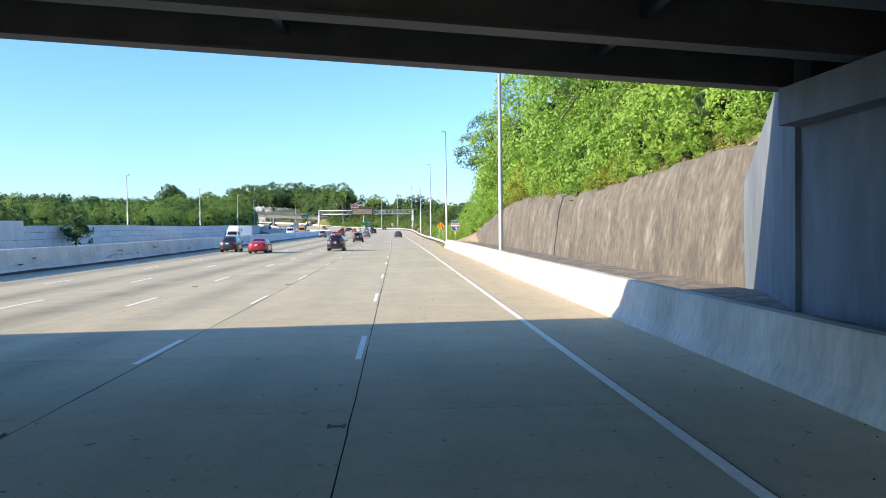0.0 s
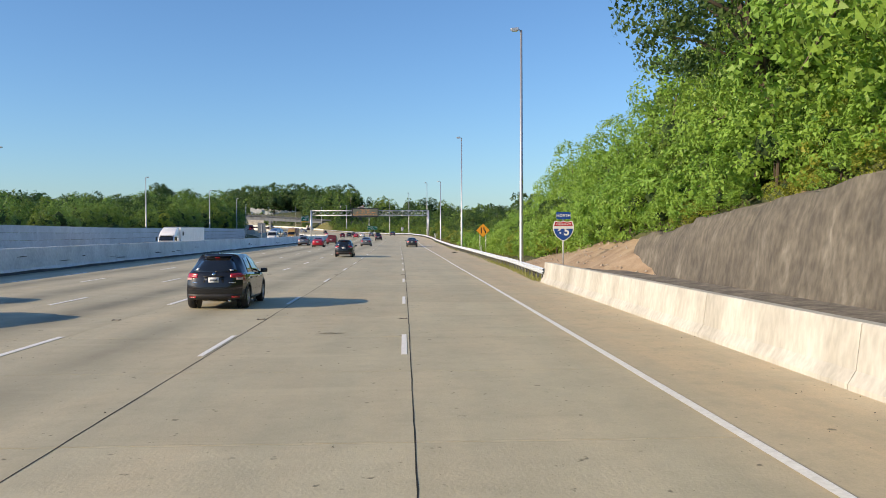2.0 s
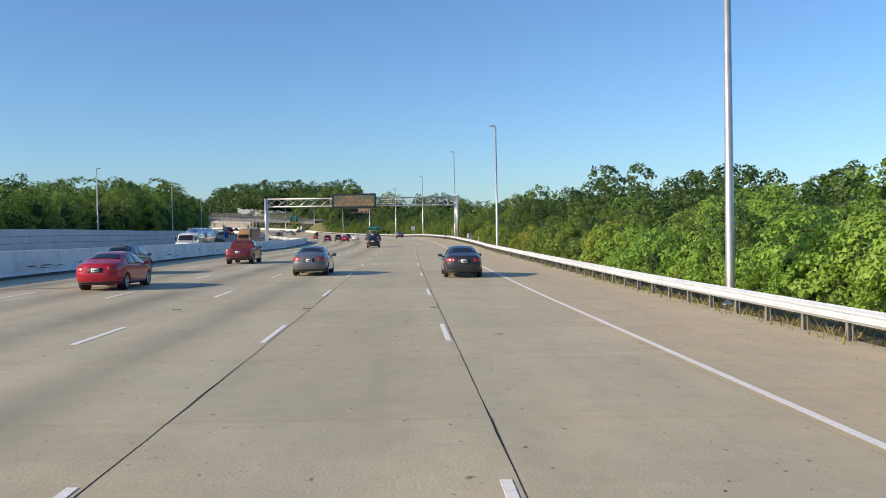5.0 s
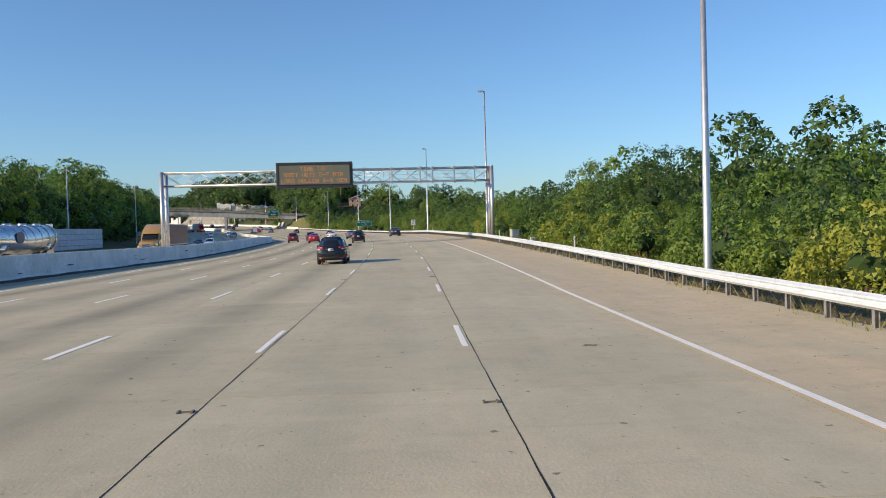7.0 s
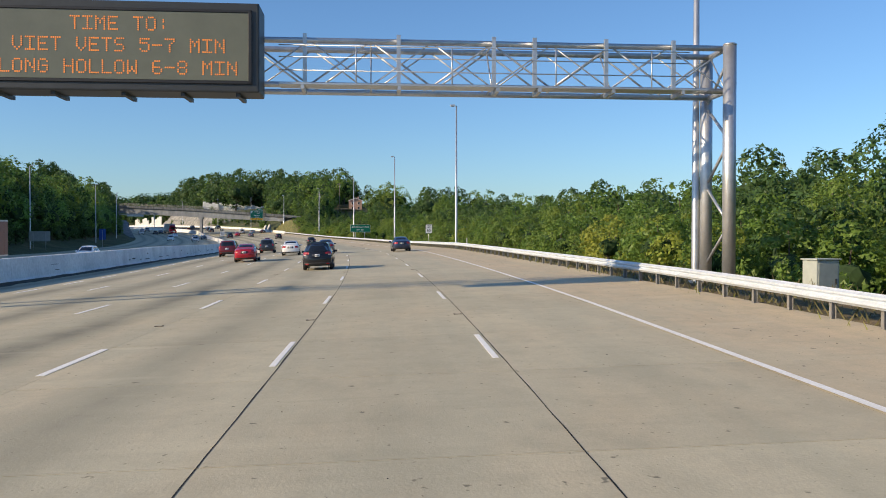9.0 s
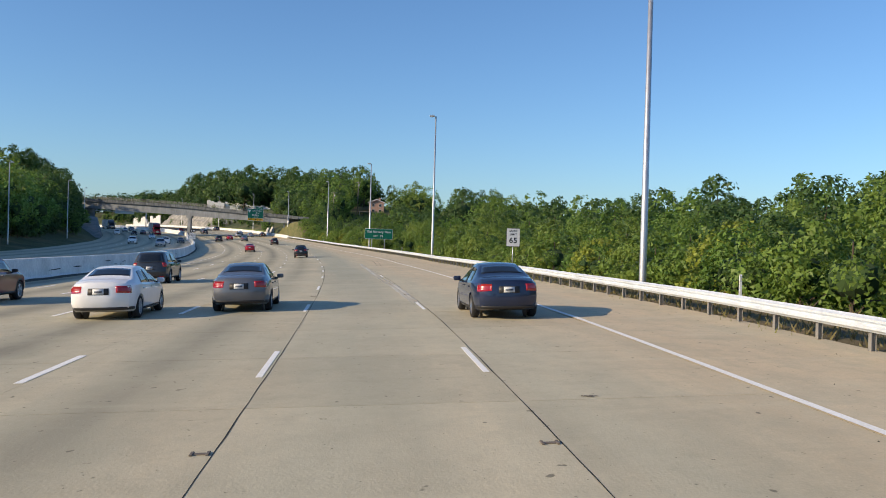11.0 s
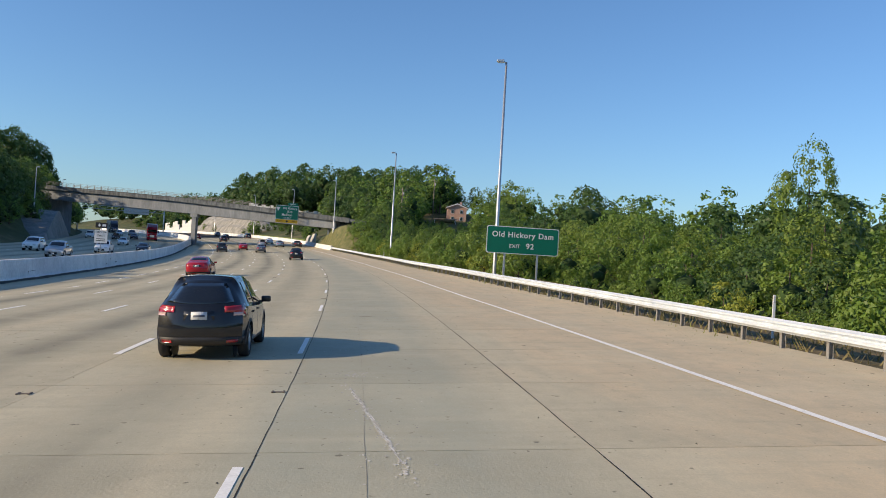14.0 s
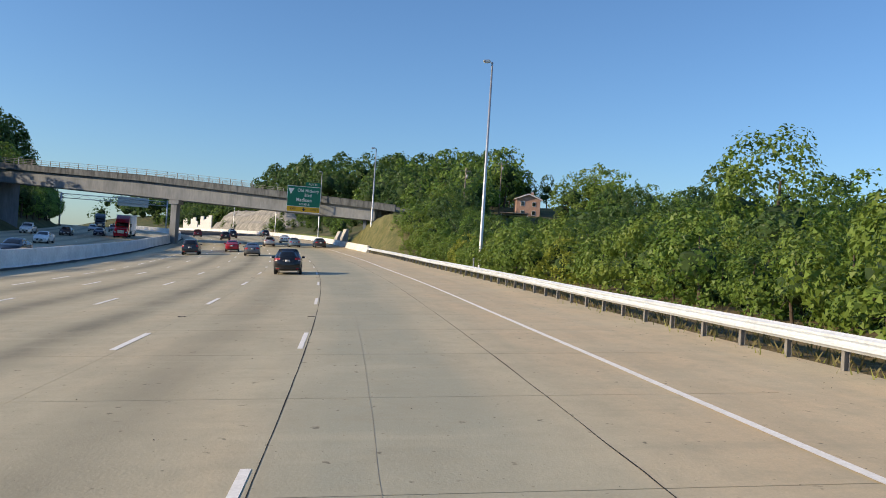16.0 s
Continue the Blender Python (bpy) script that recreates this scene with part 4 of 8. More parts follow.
# wedge walls at the foot of the slope under the bridge
for s, u, tall in ((651, 7.9, 2.4), (643, 7.7, 2.9)):
    v = []
    for x, z in ((-0.45, -0.8), (0.45, -0.8), (0.45, tall), (0.1, tall), (-0.45, tall * 0.45)):
        for y in (-1.6, 1.6):
            v.append((x, y, z))
    put("wedge_wall", mesh_of("wedge_wall", v, [(0, 2, 4, 6, 8), (9, 7, 5, 3, 1), (0, 1, 3, 2), (2, 3, 5, 4), (4, 5, 7, 6), (6, 7, 9, 8), (8, 9, 1, 0)]), M_BARRIER, bridge, upright(s, u))

# bright mown grass between the bridge and the rock cut
tagged(put("grass_strip", sweep("grass_strip", [(0.0, -0.6), (0.4, 0.25), (3.0, 1.0), (9.5, 2.75), (9.5, -0.6)], 652, 752, lambda s: FAR_KERB(s) + 1.1, 4.0), M_GRASS), "sunlit mown grass bank beyond the road bridge", "bank", kind="structure")

# grassy embankment that carries the right end of the bridge
ev, ef = [], []
ES, EU = [588 + i * 2.0 for i in range(33)], [5.75, 6.1, 6.5, 7.0, 7.5, 8.0, 8.6, 9.3, 10.2, 11.5, 13.0]
for s in ES:
    for u in EU:
        p = place(s, u)
        a = (p - BA).dot(BD)
        goal = float(np.interp(a, [-14, -3, 1.2, 4.5, 6.5], [10.8, 9.9, 8.9, 6.9, 5.4]))
        grow = clampmix(0, 1, (s - 588) / 16) * clampmix(1, 0.25, (s - 634) / 16)
        rise = min(goal - p.z, 0.15 + (u - 5.75) * 2.2) * grow
        if u > 12:
            rise = hill(s, u) - 0.3
        ev.append(p + Vector((0, 0, max(0.02, rise) + 0.12 * noise.noise(p * 0.6))))
for i in range(len(ES) - 1):
    for j in range(len(EU) - 1):
        o, w = i * len(EU) + j, len(EU)
        ef.append((o, o + 1, o + w + 1, o + w))
tagged(put("embankment", mesh_of("embankment", ev, ef, smooth=True), M_DRYGRASS), "olive-brown grass embankment beside the road bridge", "bank", kind="structure")

# pale barrier that carries on where the guardrail ends
end_barrier = empty("roadside_barrier", Matrix.Identity(4), "pale concrete safety barrier past the road bridge", "barrier", kind="structure")
s = 603.0
while s < 900:
    put("barrier_length", sweep("barrier_length", SIDE, s + 0.01, s + 8.99, FAR_KERB, 3.0), M_MEDIAN, end_barrier)
    s += 9.0

# ---- plants ----
def leaf_mesh(name, rng, clumps, per, size, spread=1.0):
    """Many small rounded leaves over the outer side of each clump (x, y, z, r, and the way it faces)."""
    q = np.array([tuple(c) if len(c) == 7 else (*c, 0.0, 0.0, 1.0) for c in clumps])
    c, r, out = (np.repeat(a, per, axis=0) for a in (q[:, :3], q[:, 3], q[:, 4:]))
    n = len(c)
    d = rng.normal(size=(n, 3))
    d /= np.linalg.norm(d, axis=1)[:, None]
    side = (d * out).sum(1)
    d -= out * (np.where(side < -0.2, 1.6 * side, 0.0))[:, None]
    d /= np.linalg.norm(d, axis=1)[:, None]
    dist = r * (0.50 + 0.55 * rng.random(n) ** 0.6) * spread
    p = c + d * dist[:, None] * np.array([1, 1, 0.85])
    nrm = d + 0.5 * out + 0.55 * rng.normal(size=(n, 3)) + np.array([0, 0, 0.3])
    nrm /= np.linalg.norm(nrm, axis=1)[:, None]
    t = np.cross(nrm, rng.normal(size=(n, 3)))
    t /= np.linalg.norm(t, axis=1)[:, None]
    b = np.cross(nrm, t)
    ln = size * (0.55 + 0.75 * rng.random(n))[:, None]
    wd = ln * (0.55 + 0.25 * rng.random(n))[:, None]
    v = np.stack([p - t * ln, p + t * ln * 0.35 + b * wd * 1.15, p + t * ln * 0.8 - b * wd * 0.9], 1).reshape(-1, 3)
    f = np.arange(n * 3).reshape(-1, 3)
    me = bpy.data.meshes.new(name)
    me.vertices.add(n * 3)
    me.vertices.foreach_set("co", v.astype(np.float32).ravel())
    me.loops.add(n * 3)
    me.loops.foreach_set("vertex_index", f.ravel().astype(np.int32))
    me.polygons.add(n)
    me.polygons.foreach_set("loop_start", np.arange(0, n * 3, 3, dtype=np.int32))
    me.update(calc_edges=True)
    return me


def core_mesh(name, clumps, k=0.62, fineness=1):
    """Lumps that fill a crown behind its leaves; their dark colour paints the shade between the clumps."""
    verts, faces = [], []
    bm = bmesh.new()
    bmesh.ops.create_icosphere(bm, subdivisions=fineness, radius=1.0)
    vs, fs = [v.co.copy() for v in bm.verts], [tuple(v.index for v in f.verts) for f in bm.faces]
    bm.free()
    for x, y, z, r in clumps:
        o = len(verts)
        verts += [Vector((x, y, z)) + Vector((v.x * r * k, v.y * r * k, v.z * r * k * 0.9)) * (1 + 0.35 * noise.noise(v * 2 + Vector((x, y, z)))) for v in vs]
        faces += [tuple(o + i for i in f) for f in fs]
    return mesh_of(name, verts, faces)


def tree_kind(seed, height, width, base, clump_count, per, size, leaf, lobes=6, limbs=5, core=0.70, name="tree"):
    """Builds one tree at the origin: trunk with limbs, and a crown of rounded masses covered with leaf clumps.
    base: where the crown begins, as a share of the height."""
    rng, rr = np.random.default_rng(seed), random.Random(seed)
    th = empty(name, Matrix.Identity(4))
    TALL[th.name] = height
    low, half_h = height * base, height * (1 - base) / 2
    lob = [(rr.uniform(-.06, .06) * width, rr.uniform(-.06, .06) * width, height - width * 0.21, width * rr.uniform(0.20, 0.25))]
    lob.append((0, 0, low + half_h * 1.05, width * 0.34))
    for i in range(lobes):
        a = 2 * math.pi * (i * 0.618 + 0.12 * rr.random())
        q = (i + 0.6) / lobes
        r = width * rr.uniform(0.20, 0.29) * (1.08 - 0.25 * q)
        z = low + r * 0.75 + (2 * half_h - 2.0 * r) * q * rr.uniform(0.8, 1.0)
        reach = (width * 0.5 - r) * math.sqrt(max(0.15, 1 - (q * 1.25 - 0.35) ** 2)) * rr.uniform(0.85, 1.25)
        lob.append((reach * math.cos(a), reach * math.sin(a), z, r))
    clumps, tries = [], 0
    while len(clumps) < clump_count and tries < clump_count * 30:
        tries += 1
        k = rr.randrange(len(lob))
        x, y, z, r = lob[k]
        d = Vector((rr.gauss(0, 1), rr.gauss(0, 1), rr.gauss(0.25, 1))).normalized()
        p = Vector((x, y, z)) + Vector((d.x, d.y, d.z * 0.9)) * r * rr.uniform(0.86, 1.06)
        if p.z < low * 0.8 + 0.15 or any(j != k and (p - Vector(o[:3])).length < o[3] * 0.86 for j, o in enumerate(lob)):
            continue
        clumps.append((*p, width * rr.uniform(0.065, 0.125), *d))
    put("crown", leaf_mesh("crown", rng, clumps, per, size), leaf, th)
    put("inner_crown", core_mesh("inner_crown", lob[1:2] if size < 0.15 else sorted(lob, key=lambda q: -q[3])[:4], core, 2 if size < 0.15 else 1), M_CROWN_SHADE, th)
    bits = [tube("t", [(0, 0, -0.6), (0.05 * width * rr.uniform(-1, 1), 0.05 * width * rr.uniform(-1, 1), height * 0.4), (0, 0, height * 0.8)], [0.022 * height, 0.016 * height, 0.005 * height], 7)]
    for i in range(limbs):
        x, y, z, r = lob[1 + i % (len(lob) - 1)]
        z0 = height * (0.2 + 0.35 * rr.random())
        bits.append(tube("l", [(0, 0, z0), (x * 0.6, y * 0.6, (z0 + z) / 2 + 0.2), (x * 1.3, y * 1.3, z)], [0.009 * height, 0.006 * height, 0.002 * height], 5))
    put("trunk", joined("trunk", bits), M_BARK, th)
    return th


MASSED = {}
TALL = {}


def open_view(kind, s, u, k):
    """Keeps the plants below the camera's sightlines to the house and the white wall, and below the sun's line to the
    house.
    """
    p = land(s, u)
    off = abs(p.x - (-35.5 + (727 - p.y) * 0.03))
    if 545 < p.y < 726 and off < 11:
        room = 4.2 + (p.y - 490) * 0.062 - p.z
        return max(0.12, min(k, room * clampmix(1.0, 1.7, (off - 6) / 5) / TALL[kind.name]))
    away = (p.x + 34.8) * -0.928 + (p.y - 727.5) * -0.371
    if 0 < away < 45 and abs((p.x + 34.8) * 0.371 - (p.y - 727.5) * 0.928) < 8:
        return max(0.12, min(k, (19.5 + 0.395 * away - p.z) / TALL[kind.name]))
    far = (p.y - 368) / 456
    if 0.55 < far < 1.0 and -9 - 133 * far < p.x < -9 - 88 * far:
        return max(0.10, min(k, (2.6 + clampmix(21.0, 17.5, (p.x + 9 + 133 * far) / (45 * far)) * far - p.z) / TALL[kind.name]))
    return k


def massed(kind, s, u, k, rr, sink=0.0):
    """Adds a tree to the massed woodland, which is joined into one thing at the end."""
    p, k = land(s, u), open_view(kind, s, u, k)
    m = pose(p.x, p.y, p.z - sink, rr.uniform(-3, 3), rr.uniform(-3, 3), rr.uniform(0, 360)) @ Matrix.Scale(k, 4)
    MASSED.setdefault(kind, []).append(m)


def plant(kind, s, u, k, rr, label, category, group, sink=0.0, kz=None):
    """A copy of a kind on the land at s, u."""
    p, k = land(s, u), open_view(kind, s, u, k)
    m = pose(p.x, p.y, p.z - sink, rr.uniform(-3, 3), rr.uniform(-3, 3), rr.uniform(0, 360))
    ob = copy_thing(kind, m)
    ob.scale = (k, k, kz or k)
    tagged(ob, label, category, group)
    return ob


K_TREE = [tree_kind(11 + i, 9.0, 6.4 + 0.5 * i, 0.02 + 0.03 * i, 150, 46, 0.112, (M_LEAF, M_LEAF, M_LEAFDARK, M_LEAF)[i], 6 + i % 3, core=0.40) for i in range(4)]
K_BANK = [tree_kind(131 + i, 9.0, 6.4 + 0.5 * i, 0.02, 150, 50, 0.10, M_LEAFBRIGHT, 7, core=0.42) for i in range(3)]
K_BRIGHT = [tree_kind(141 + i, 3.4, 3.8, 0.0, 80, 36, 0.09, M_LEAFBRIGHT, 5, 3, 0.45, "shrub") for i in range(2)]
K_BUSH = [tree_kind(31 + i, 3.4, 3.8, 0.0, 80, 36, 0.09, (M_LEAF, M_LEAF, M_LEAFGOLD)[i], 5, 3, 0.45, "shrub") for i in range(3)]
K_DARK = [tree_kind(51 + i, 13.0, 8.8 + 0.6 * i, 0.14, 125, 17, 0.27, (M_LEAFDARK, M_LEAF, M_LEAF, M_LEAFGREEN)[i], 8 + i % 2, 5, 0.62) for i in range(4)]
K_FAR = [tree_kind(71 + i, 13.0, 9.8 + i, 0.08, 110, 12, 0.40, (M_LEAFDARK, M_LEAF, M_LEAFDARK)[i], 7, 3, 0.68) for i in range(3)]
K_LIME = tree_kind(120, 8.5, 6.0, 0.1, 110, 26, 0.18, M_LEAFLIME, 6)
K_THICK = [tree_kind(91 + i, 9.0, 6.6, 0.05, 115, 15, 0.215, (M_LEAF, M_LEAFDARK)[i], 6, 3, 0.60) for i in range(2)]
K_OPEN = tree_kind(163, 8.0, 6.0, 0.5, 85, 60, 0.085, M_LEAFDARK, 7, 9, 0.15)

rr = random.Random(8)
L_NEAR = "leafy green tree on the bank beside the road"
L_BUSH = "dense green roadside shrub"
L_GOLD = "shrub with yellowing leaves beside the guardrail"
L_DARK = "tall dark green tree behind the highway"

# right bank above the rock face and down along the guardrail
s = -14.0
while s < 112:
    p = 11.5 + rr.uniform(-0.2, 0.5)
    plant(K_BRIGHT[rr.randrange(2)], s, p, rr.uniform(0.6, 1.15), rr, L_BUSH, "shrub", "bank shrubs", 0.35)
    massed(K_THICK[0], s + 0.8, 12.9 + rr.uniform(-0.3, 0.5), rr.uniform(0.34, 0.55), rr, 0.3)
    s += rr.uniform(1.4, 2.2)
for u0, step, k0, k1 in ((14.2, 4.0, 0.62, 0.92), (18.5, 4.6, 0.8, 1.15), (24, 5.5, 0.95, 1.3), (32, 7, 1.0, 1.35)):
    s = -20.0 + rr.uniform(0, 3)
    while s < 122:
        if u0 < 16:
            plant(K_BANK[rr.randrange(3)], s, u0 + rr.uniform(-1.2, 1.2), rr.uniform(k0, k1), rr, L_NEAR, "tree", "trees on the right bank", 0.3)
        else:
            massed(K_THICK[rr.randrange(2)], s, u0 + rr.uniform(-1.2, 1.2), rr.uniform(k0, k1), rr, 0.3)
        s += step * rr.uniform(0.8, 1.2)
s = 112.0
while s < 205:
    plant(K_BRIGHT[rr.randrange(2)], s, 11.6 + rr.uniform(-0.6, 1.4), rr.uniform(0.7, 1.15), rr, L_BUSH, "shrub", "bank shrubs", 0.2)
    k = float(np.interp(s, [112, 124, 132, 142, 150, 165, 205], [0.76, 0.78, 1.0, 0.9, 0.72, 0.66, 0.62]))
    plant(K_BANK[rr.randrange(3)], s + 1, 16.0 + rr.uniform(-1.5, 1.5), k * rr.uniform(0.85, 1.1), rr, L_NEAR, "tree", "trees on the right bank", 0.3)
    massed(K_THICK[rr.randrange(2)], s + 0.6, 13.2 + rr.uniform(-0.6, 0.6), rr.uniform(0.32, 0.5), rr, 0.2)
    massed(K_THICK[rr.randrange(2)], s + 2.2, 14.4 + rr.uniform(-0.6, 0.6), rr.uniform(0.36, 0.55), rr, 0.2)
    if rr.random() < 0.8:
        massed(K_THICK[rr.randrange(2)], s + 2, 22 + rr.uniform(-2, 2), k * rr.uniform(0.9, 1.2), rr, 0.3)
    if rr.random() < 0.6:
        massed(K_THICK[rr.randrange(2)], s + 2, 31 + rr.uniform(-3, 3), k * rr.uniform(0.95, 1.25), rr, 0.3)
    s += rr.uniform(2.8, 4.4)
for s, u in ((104, 13.6), (107.5, 13.2), (111, 13.0), (115, 12.2), (119, 11.6), (126, 11.4), (97, 14.2), (136, 11.2)):
    plant(K_BUSH[2], s, u, rr.uniform(0.55, 0.85), rr, "shrub with yellow and orange leaves above the earth slope", "shrub", "bank shrubs", 0.1)
# dry scrub hanging over the top of the rock face
s = 6.0
while s < 92:
    p = place(s, 10.9 + rr.uniform(-0.3, 0.5))
    p.z = place(s, 9).z + WALL_TOP(s) + 0.1
    ob = copy_thing(K_BUSH[2] if rr.random() < 0.6 else K_BRIGHT[rr.randrange(2)], pose(p.x, p.y, p.z, 0, 0, rr.uniform(0, 360)))
    k = rr.uniform(0.22, 0.42)
    ob.scale = (k * 1.3, k * 1.3, k)
    tagged(ob, "low dry scrub at the top of the rock face", "shrub", "bank shrubs")
    s += rr.uniform(1.4, 3.0)
# thicket along the guardrail
s = 205.0
while s < 600:
    gold = rr.random() < (0.38 if s < 330 else 0.12)
    plant(K_BUSH[2 if gold else rr.randrange(2)], s, (13.4 if 458 < s < 490 else 14.8 if 283 < s < 307 else 12.6 if s < 458 else RAIL_U(s) + 4.2) + rr.uniform(-1.0, 1.2), rr.uniform(0.8, 1.25) * (0.62 if 458 < s < 490 else 1.0), rr, L_GOLD if gold else L_BUSH, "shrub", "guardrail thicket", 0.2)
    massed(K_THICK[rr.randrange(2)], s + 1.5, (16.4 if s < 490 else 13.4) + rr.uniform(-1.0, 1.0), rr.uniform(0.42, 0.6), rr, 0.2)
    s += rr.uniform(2.6, 3.8)
for u0, step, k0, k1 in ((20.5, 5.4, 0.55, 0.78), (27, 6.5, 0.66, 0.9), (37, 8.5, 0.8, 1.1)):
    s = 205.0 + rr.uniform(0, 5)
    while s < 620:
        grow = 1.2 if 446 < s < 464 else 1.5 if 286 < s < 312 else 0.95 if s < 345 and u0 < 22 else (1.08 if u0 < 22 else 1.1 if s < 480 else 1.0)
        if u0 < 22:
            plant(K_TREE[rr.randrange(4)], s, u0 + rr.uniform(-2, 2), grow * rr.uniform(k0, k1), rr, L_NEAR, "tree", "trees along the right side", 0.3)
        else:
            massed(K_THICK[rr.randrange(2)], s, u0 + rr.uniform(-2, 2), grow * rr.uniform(k0, k1), rr, 0.3)
        s += step * rr.uniform(0.8, 1.25)
for u0, step, k0, k1 in ((52, 11, 0.5, 0.7), (75, 13, 0.55, 0.75), (110, 16, 0.6, 0.8)):
    s = 150.0 + rr.uniform(0, 8)
    while s < 640:
        tall = s > 335 and u0 > 60
        if tall:
            massed(K_FAR[rr.randrange(3)], s, u0 + rr.uniform(-5, 5), (1.16 + 0.25 * noise.noise(Vector((s * 0.05, u0 * 0.1, 3)))) * rr.uniform(0.9, 1.1), rr, 0.4)
        else:
            massed(K_THICK[rr.randrange(2)], s, u0 + rr.uniform(-5, 5), clampmix(1.45, 1.6, (s - 330) / 60) * rr.uniform(k0, k1), rr, 0.4)
        s += 0.8 * step * rr.uniform(0.8, 1.25)
# single taller trees standing out of the thicket and on the rise behind it
plant(K_TREE[1], 489, 31.5, 0.85, rr, L_NEAR, "tree", "trees along the right side", 0.3, 1.45)
plant(K_TREE[0], 499, 37.0, 1.2, rr, L_NEAR, "tree", "trees along the right side", 0.3)
plant(K_TREE[3], 528, 17.0, 1.08, rr, L_NEAR, "tree", "trees along the right side", 0.3)
for s, u, k in ((682, 72, 1.2), (678, 80, 1.36), (684, 88, 1.26), (690, 83, 1.38), (720, 124, 1.25), (720, 132, 1.3), (720, 138, 1.45), (722, 146, 1.5), (718, 155, 1.35), (724, 166, 1.15)):
    plant(K_DARK[rr.randrange(4)], s, u, k, rr, L_DARK, "tree", "trees on the far hillside", 0.5)
# hillside behind the far bridge
for u0, step, k0, k1 in ((17, 8, 0.5, 0.7), (28, 8, 0.6, 0.85), (40, 9, 0.7, 1.0), (56, 10, 0.8, 1.1), (75, 11, 0.85, 1.15), (98, 12, 0.9, 1.2), (125, 14, 0.9, 1.2)):
    s = 628.0 + rr.uniform(0, 8)
    while s < 960:
        u, lim = u0 + rr.uniform(-5, 5), float(np.interp(s, [600, 650, 700, 750, 800, 900], [28, 48, 73, 102, 137, 210]))
        if not (u0 < 35 and s < 660) and not (640 < s < 880 and u < 17 + clampmix(0, 14, (s - 735) / 20) * clampmix(1, 0, (s - 850) / 20))  and not (s < 716 and abs(u - lim * 1.0) < 9 + (716 - s) * 0.1):
            if u < lim * 0.88:
                massed(K_FAR[rr.randrange(3)], s, u, rr.uniform(k0, k1) * clampmix(1.05, 1.35, (s - 650) / 40) * clampmix(1.0, 1.15, (s - 745) / 60) * clampmix(1.0, 1.22, (s - 830) / 20) * (0.55 if u < float(np.interp(s, [780, 800, 850, 900, 960], [0, 18, 35, 54, 75])) else 1.0), rr, 0.4)
            elif not (s < 716 and u < lim + 8):
                massed(K_THICK[rr.randrange(2)], s, u, rr.uniform(0.45, 0.75), rr, 0.4)
        s += step * rr.uniform(0.8, 1.25)
# scrub round the house
for s, u, k in ((704, 70, 0.5), (706, 76, 0.42), (705, 83, 0.45), (707, 90, 0.5), (722, 95, 0.9), (724, 70, 1.0), (728, 84, 1.05), (700, 64, 0.7), (702, 96, 0.6), (712, 98, 0.8), (730, 92, 1.1)):
    massed(K_THICK[rr.randrange(2)], s, u, k, rr, 0.3)
# scrub over the slope before the bridge
for u0, step, k0, k1 in ((13, 4.0, 0.3, 0.45), (18, 4.2, 0.45, 0.62), (24, 5, 0.55, 0.75), (31, 5.5, 0.6, 0.85), (39, 6.5, 0.6, 0.85), (48, 7, 0.6, 0.85), (58, 8, 0.55, 0.8)):
    s = 580.0 + rr.uniform(0, 4)
    while s < 700:
        if not (u0 < 22 and s > 606):
            massed(K_THICK[rr.randrange(2)], s, u0 + rr.uniform(-2, 2), rr.uniform(k0, k1), rr, 0.3)
        s += step * rr.uniform(0.8, 1.25)
# tall trees leaning out over the rock face
for s, u, k in ((64, 12.6, 1.3), (72, 11.9, 1.4), (79, 12.6, 1.2), (57, 13.0, 1.3), (49, 13.4, 1.3), (86, 13.5, 0.95)):
    plant(K_BANK[rr.randrange(3)], s, u, k, rr, L_NEAR, "tree", "trees on the right bank", 0.3)
for s, u, k, lean in ((84.5, 13.2, 1.3, -18), (88.5, 14.2, 1.15, -16)):
    p = land(s, u)
    ob = copy_thing(K_OPEN, pose(p.x, p.y, p.z - 0.3, 0, lean, 0))
    ob.scale = (k, k, k)
    tagged(ob, "open dark-leaved tree leaning out over the bank", "tree", "trees on the right bank")
for s, u, k in ((61, 11.6, 0.95), (63.5, 11.9, 0.8), (33, 11.5, 0.6), (47, 11.4, 0.55), (78, 11.6, 0.6)):
    plant(K_BUSH[2], s, u, k, rr, "yellow-green shrub at the top of the rock face", "shrub", "bank shrubs", 0.2)
plant(K_LIME, 352, -56.2, 1.0, rr, "bright lime-green tree beside the far sound wall", "tree", "trees on the left side", 0.3)
plant(K_LIME, 262, -56.5, 0.8, rr, "bright lime-green tree beside the far sound wall", "tree", "trees on the left side", 0.3)
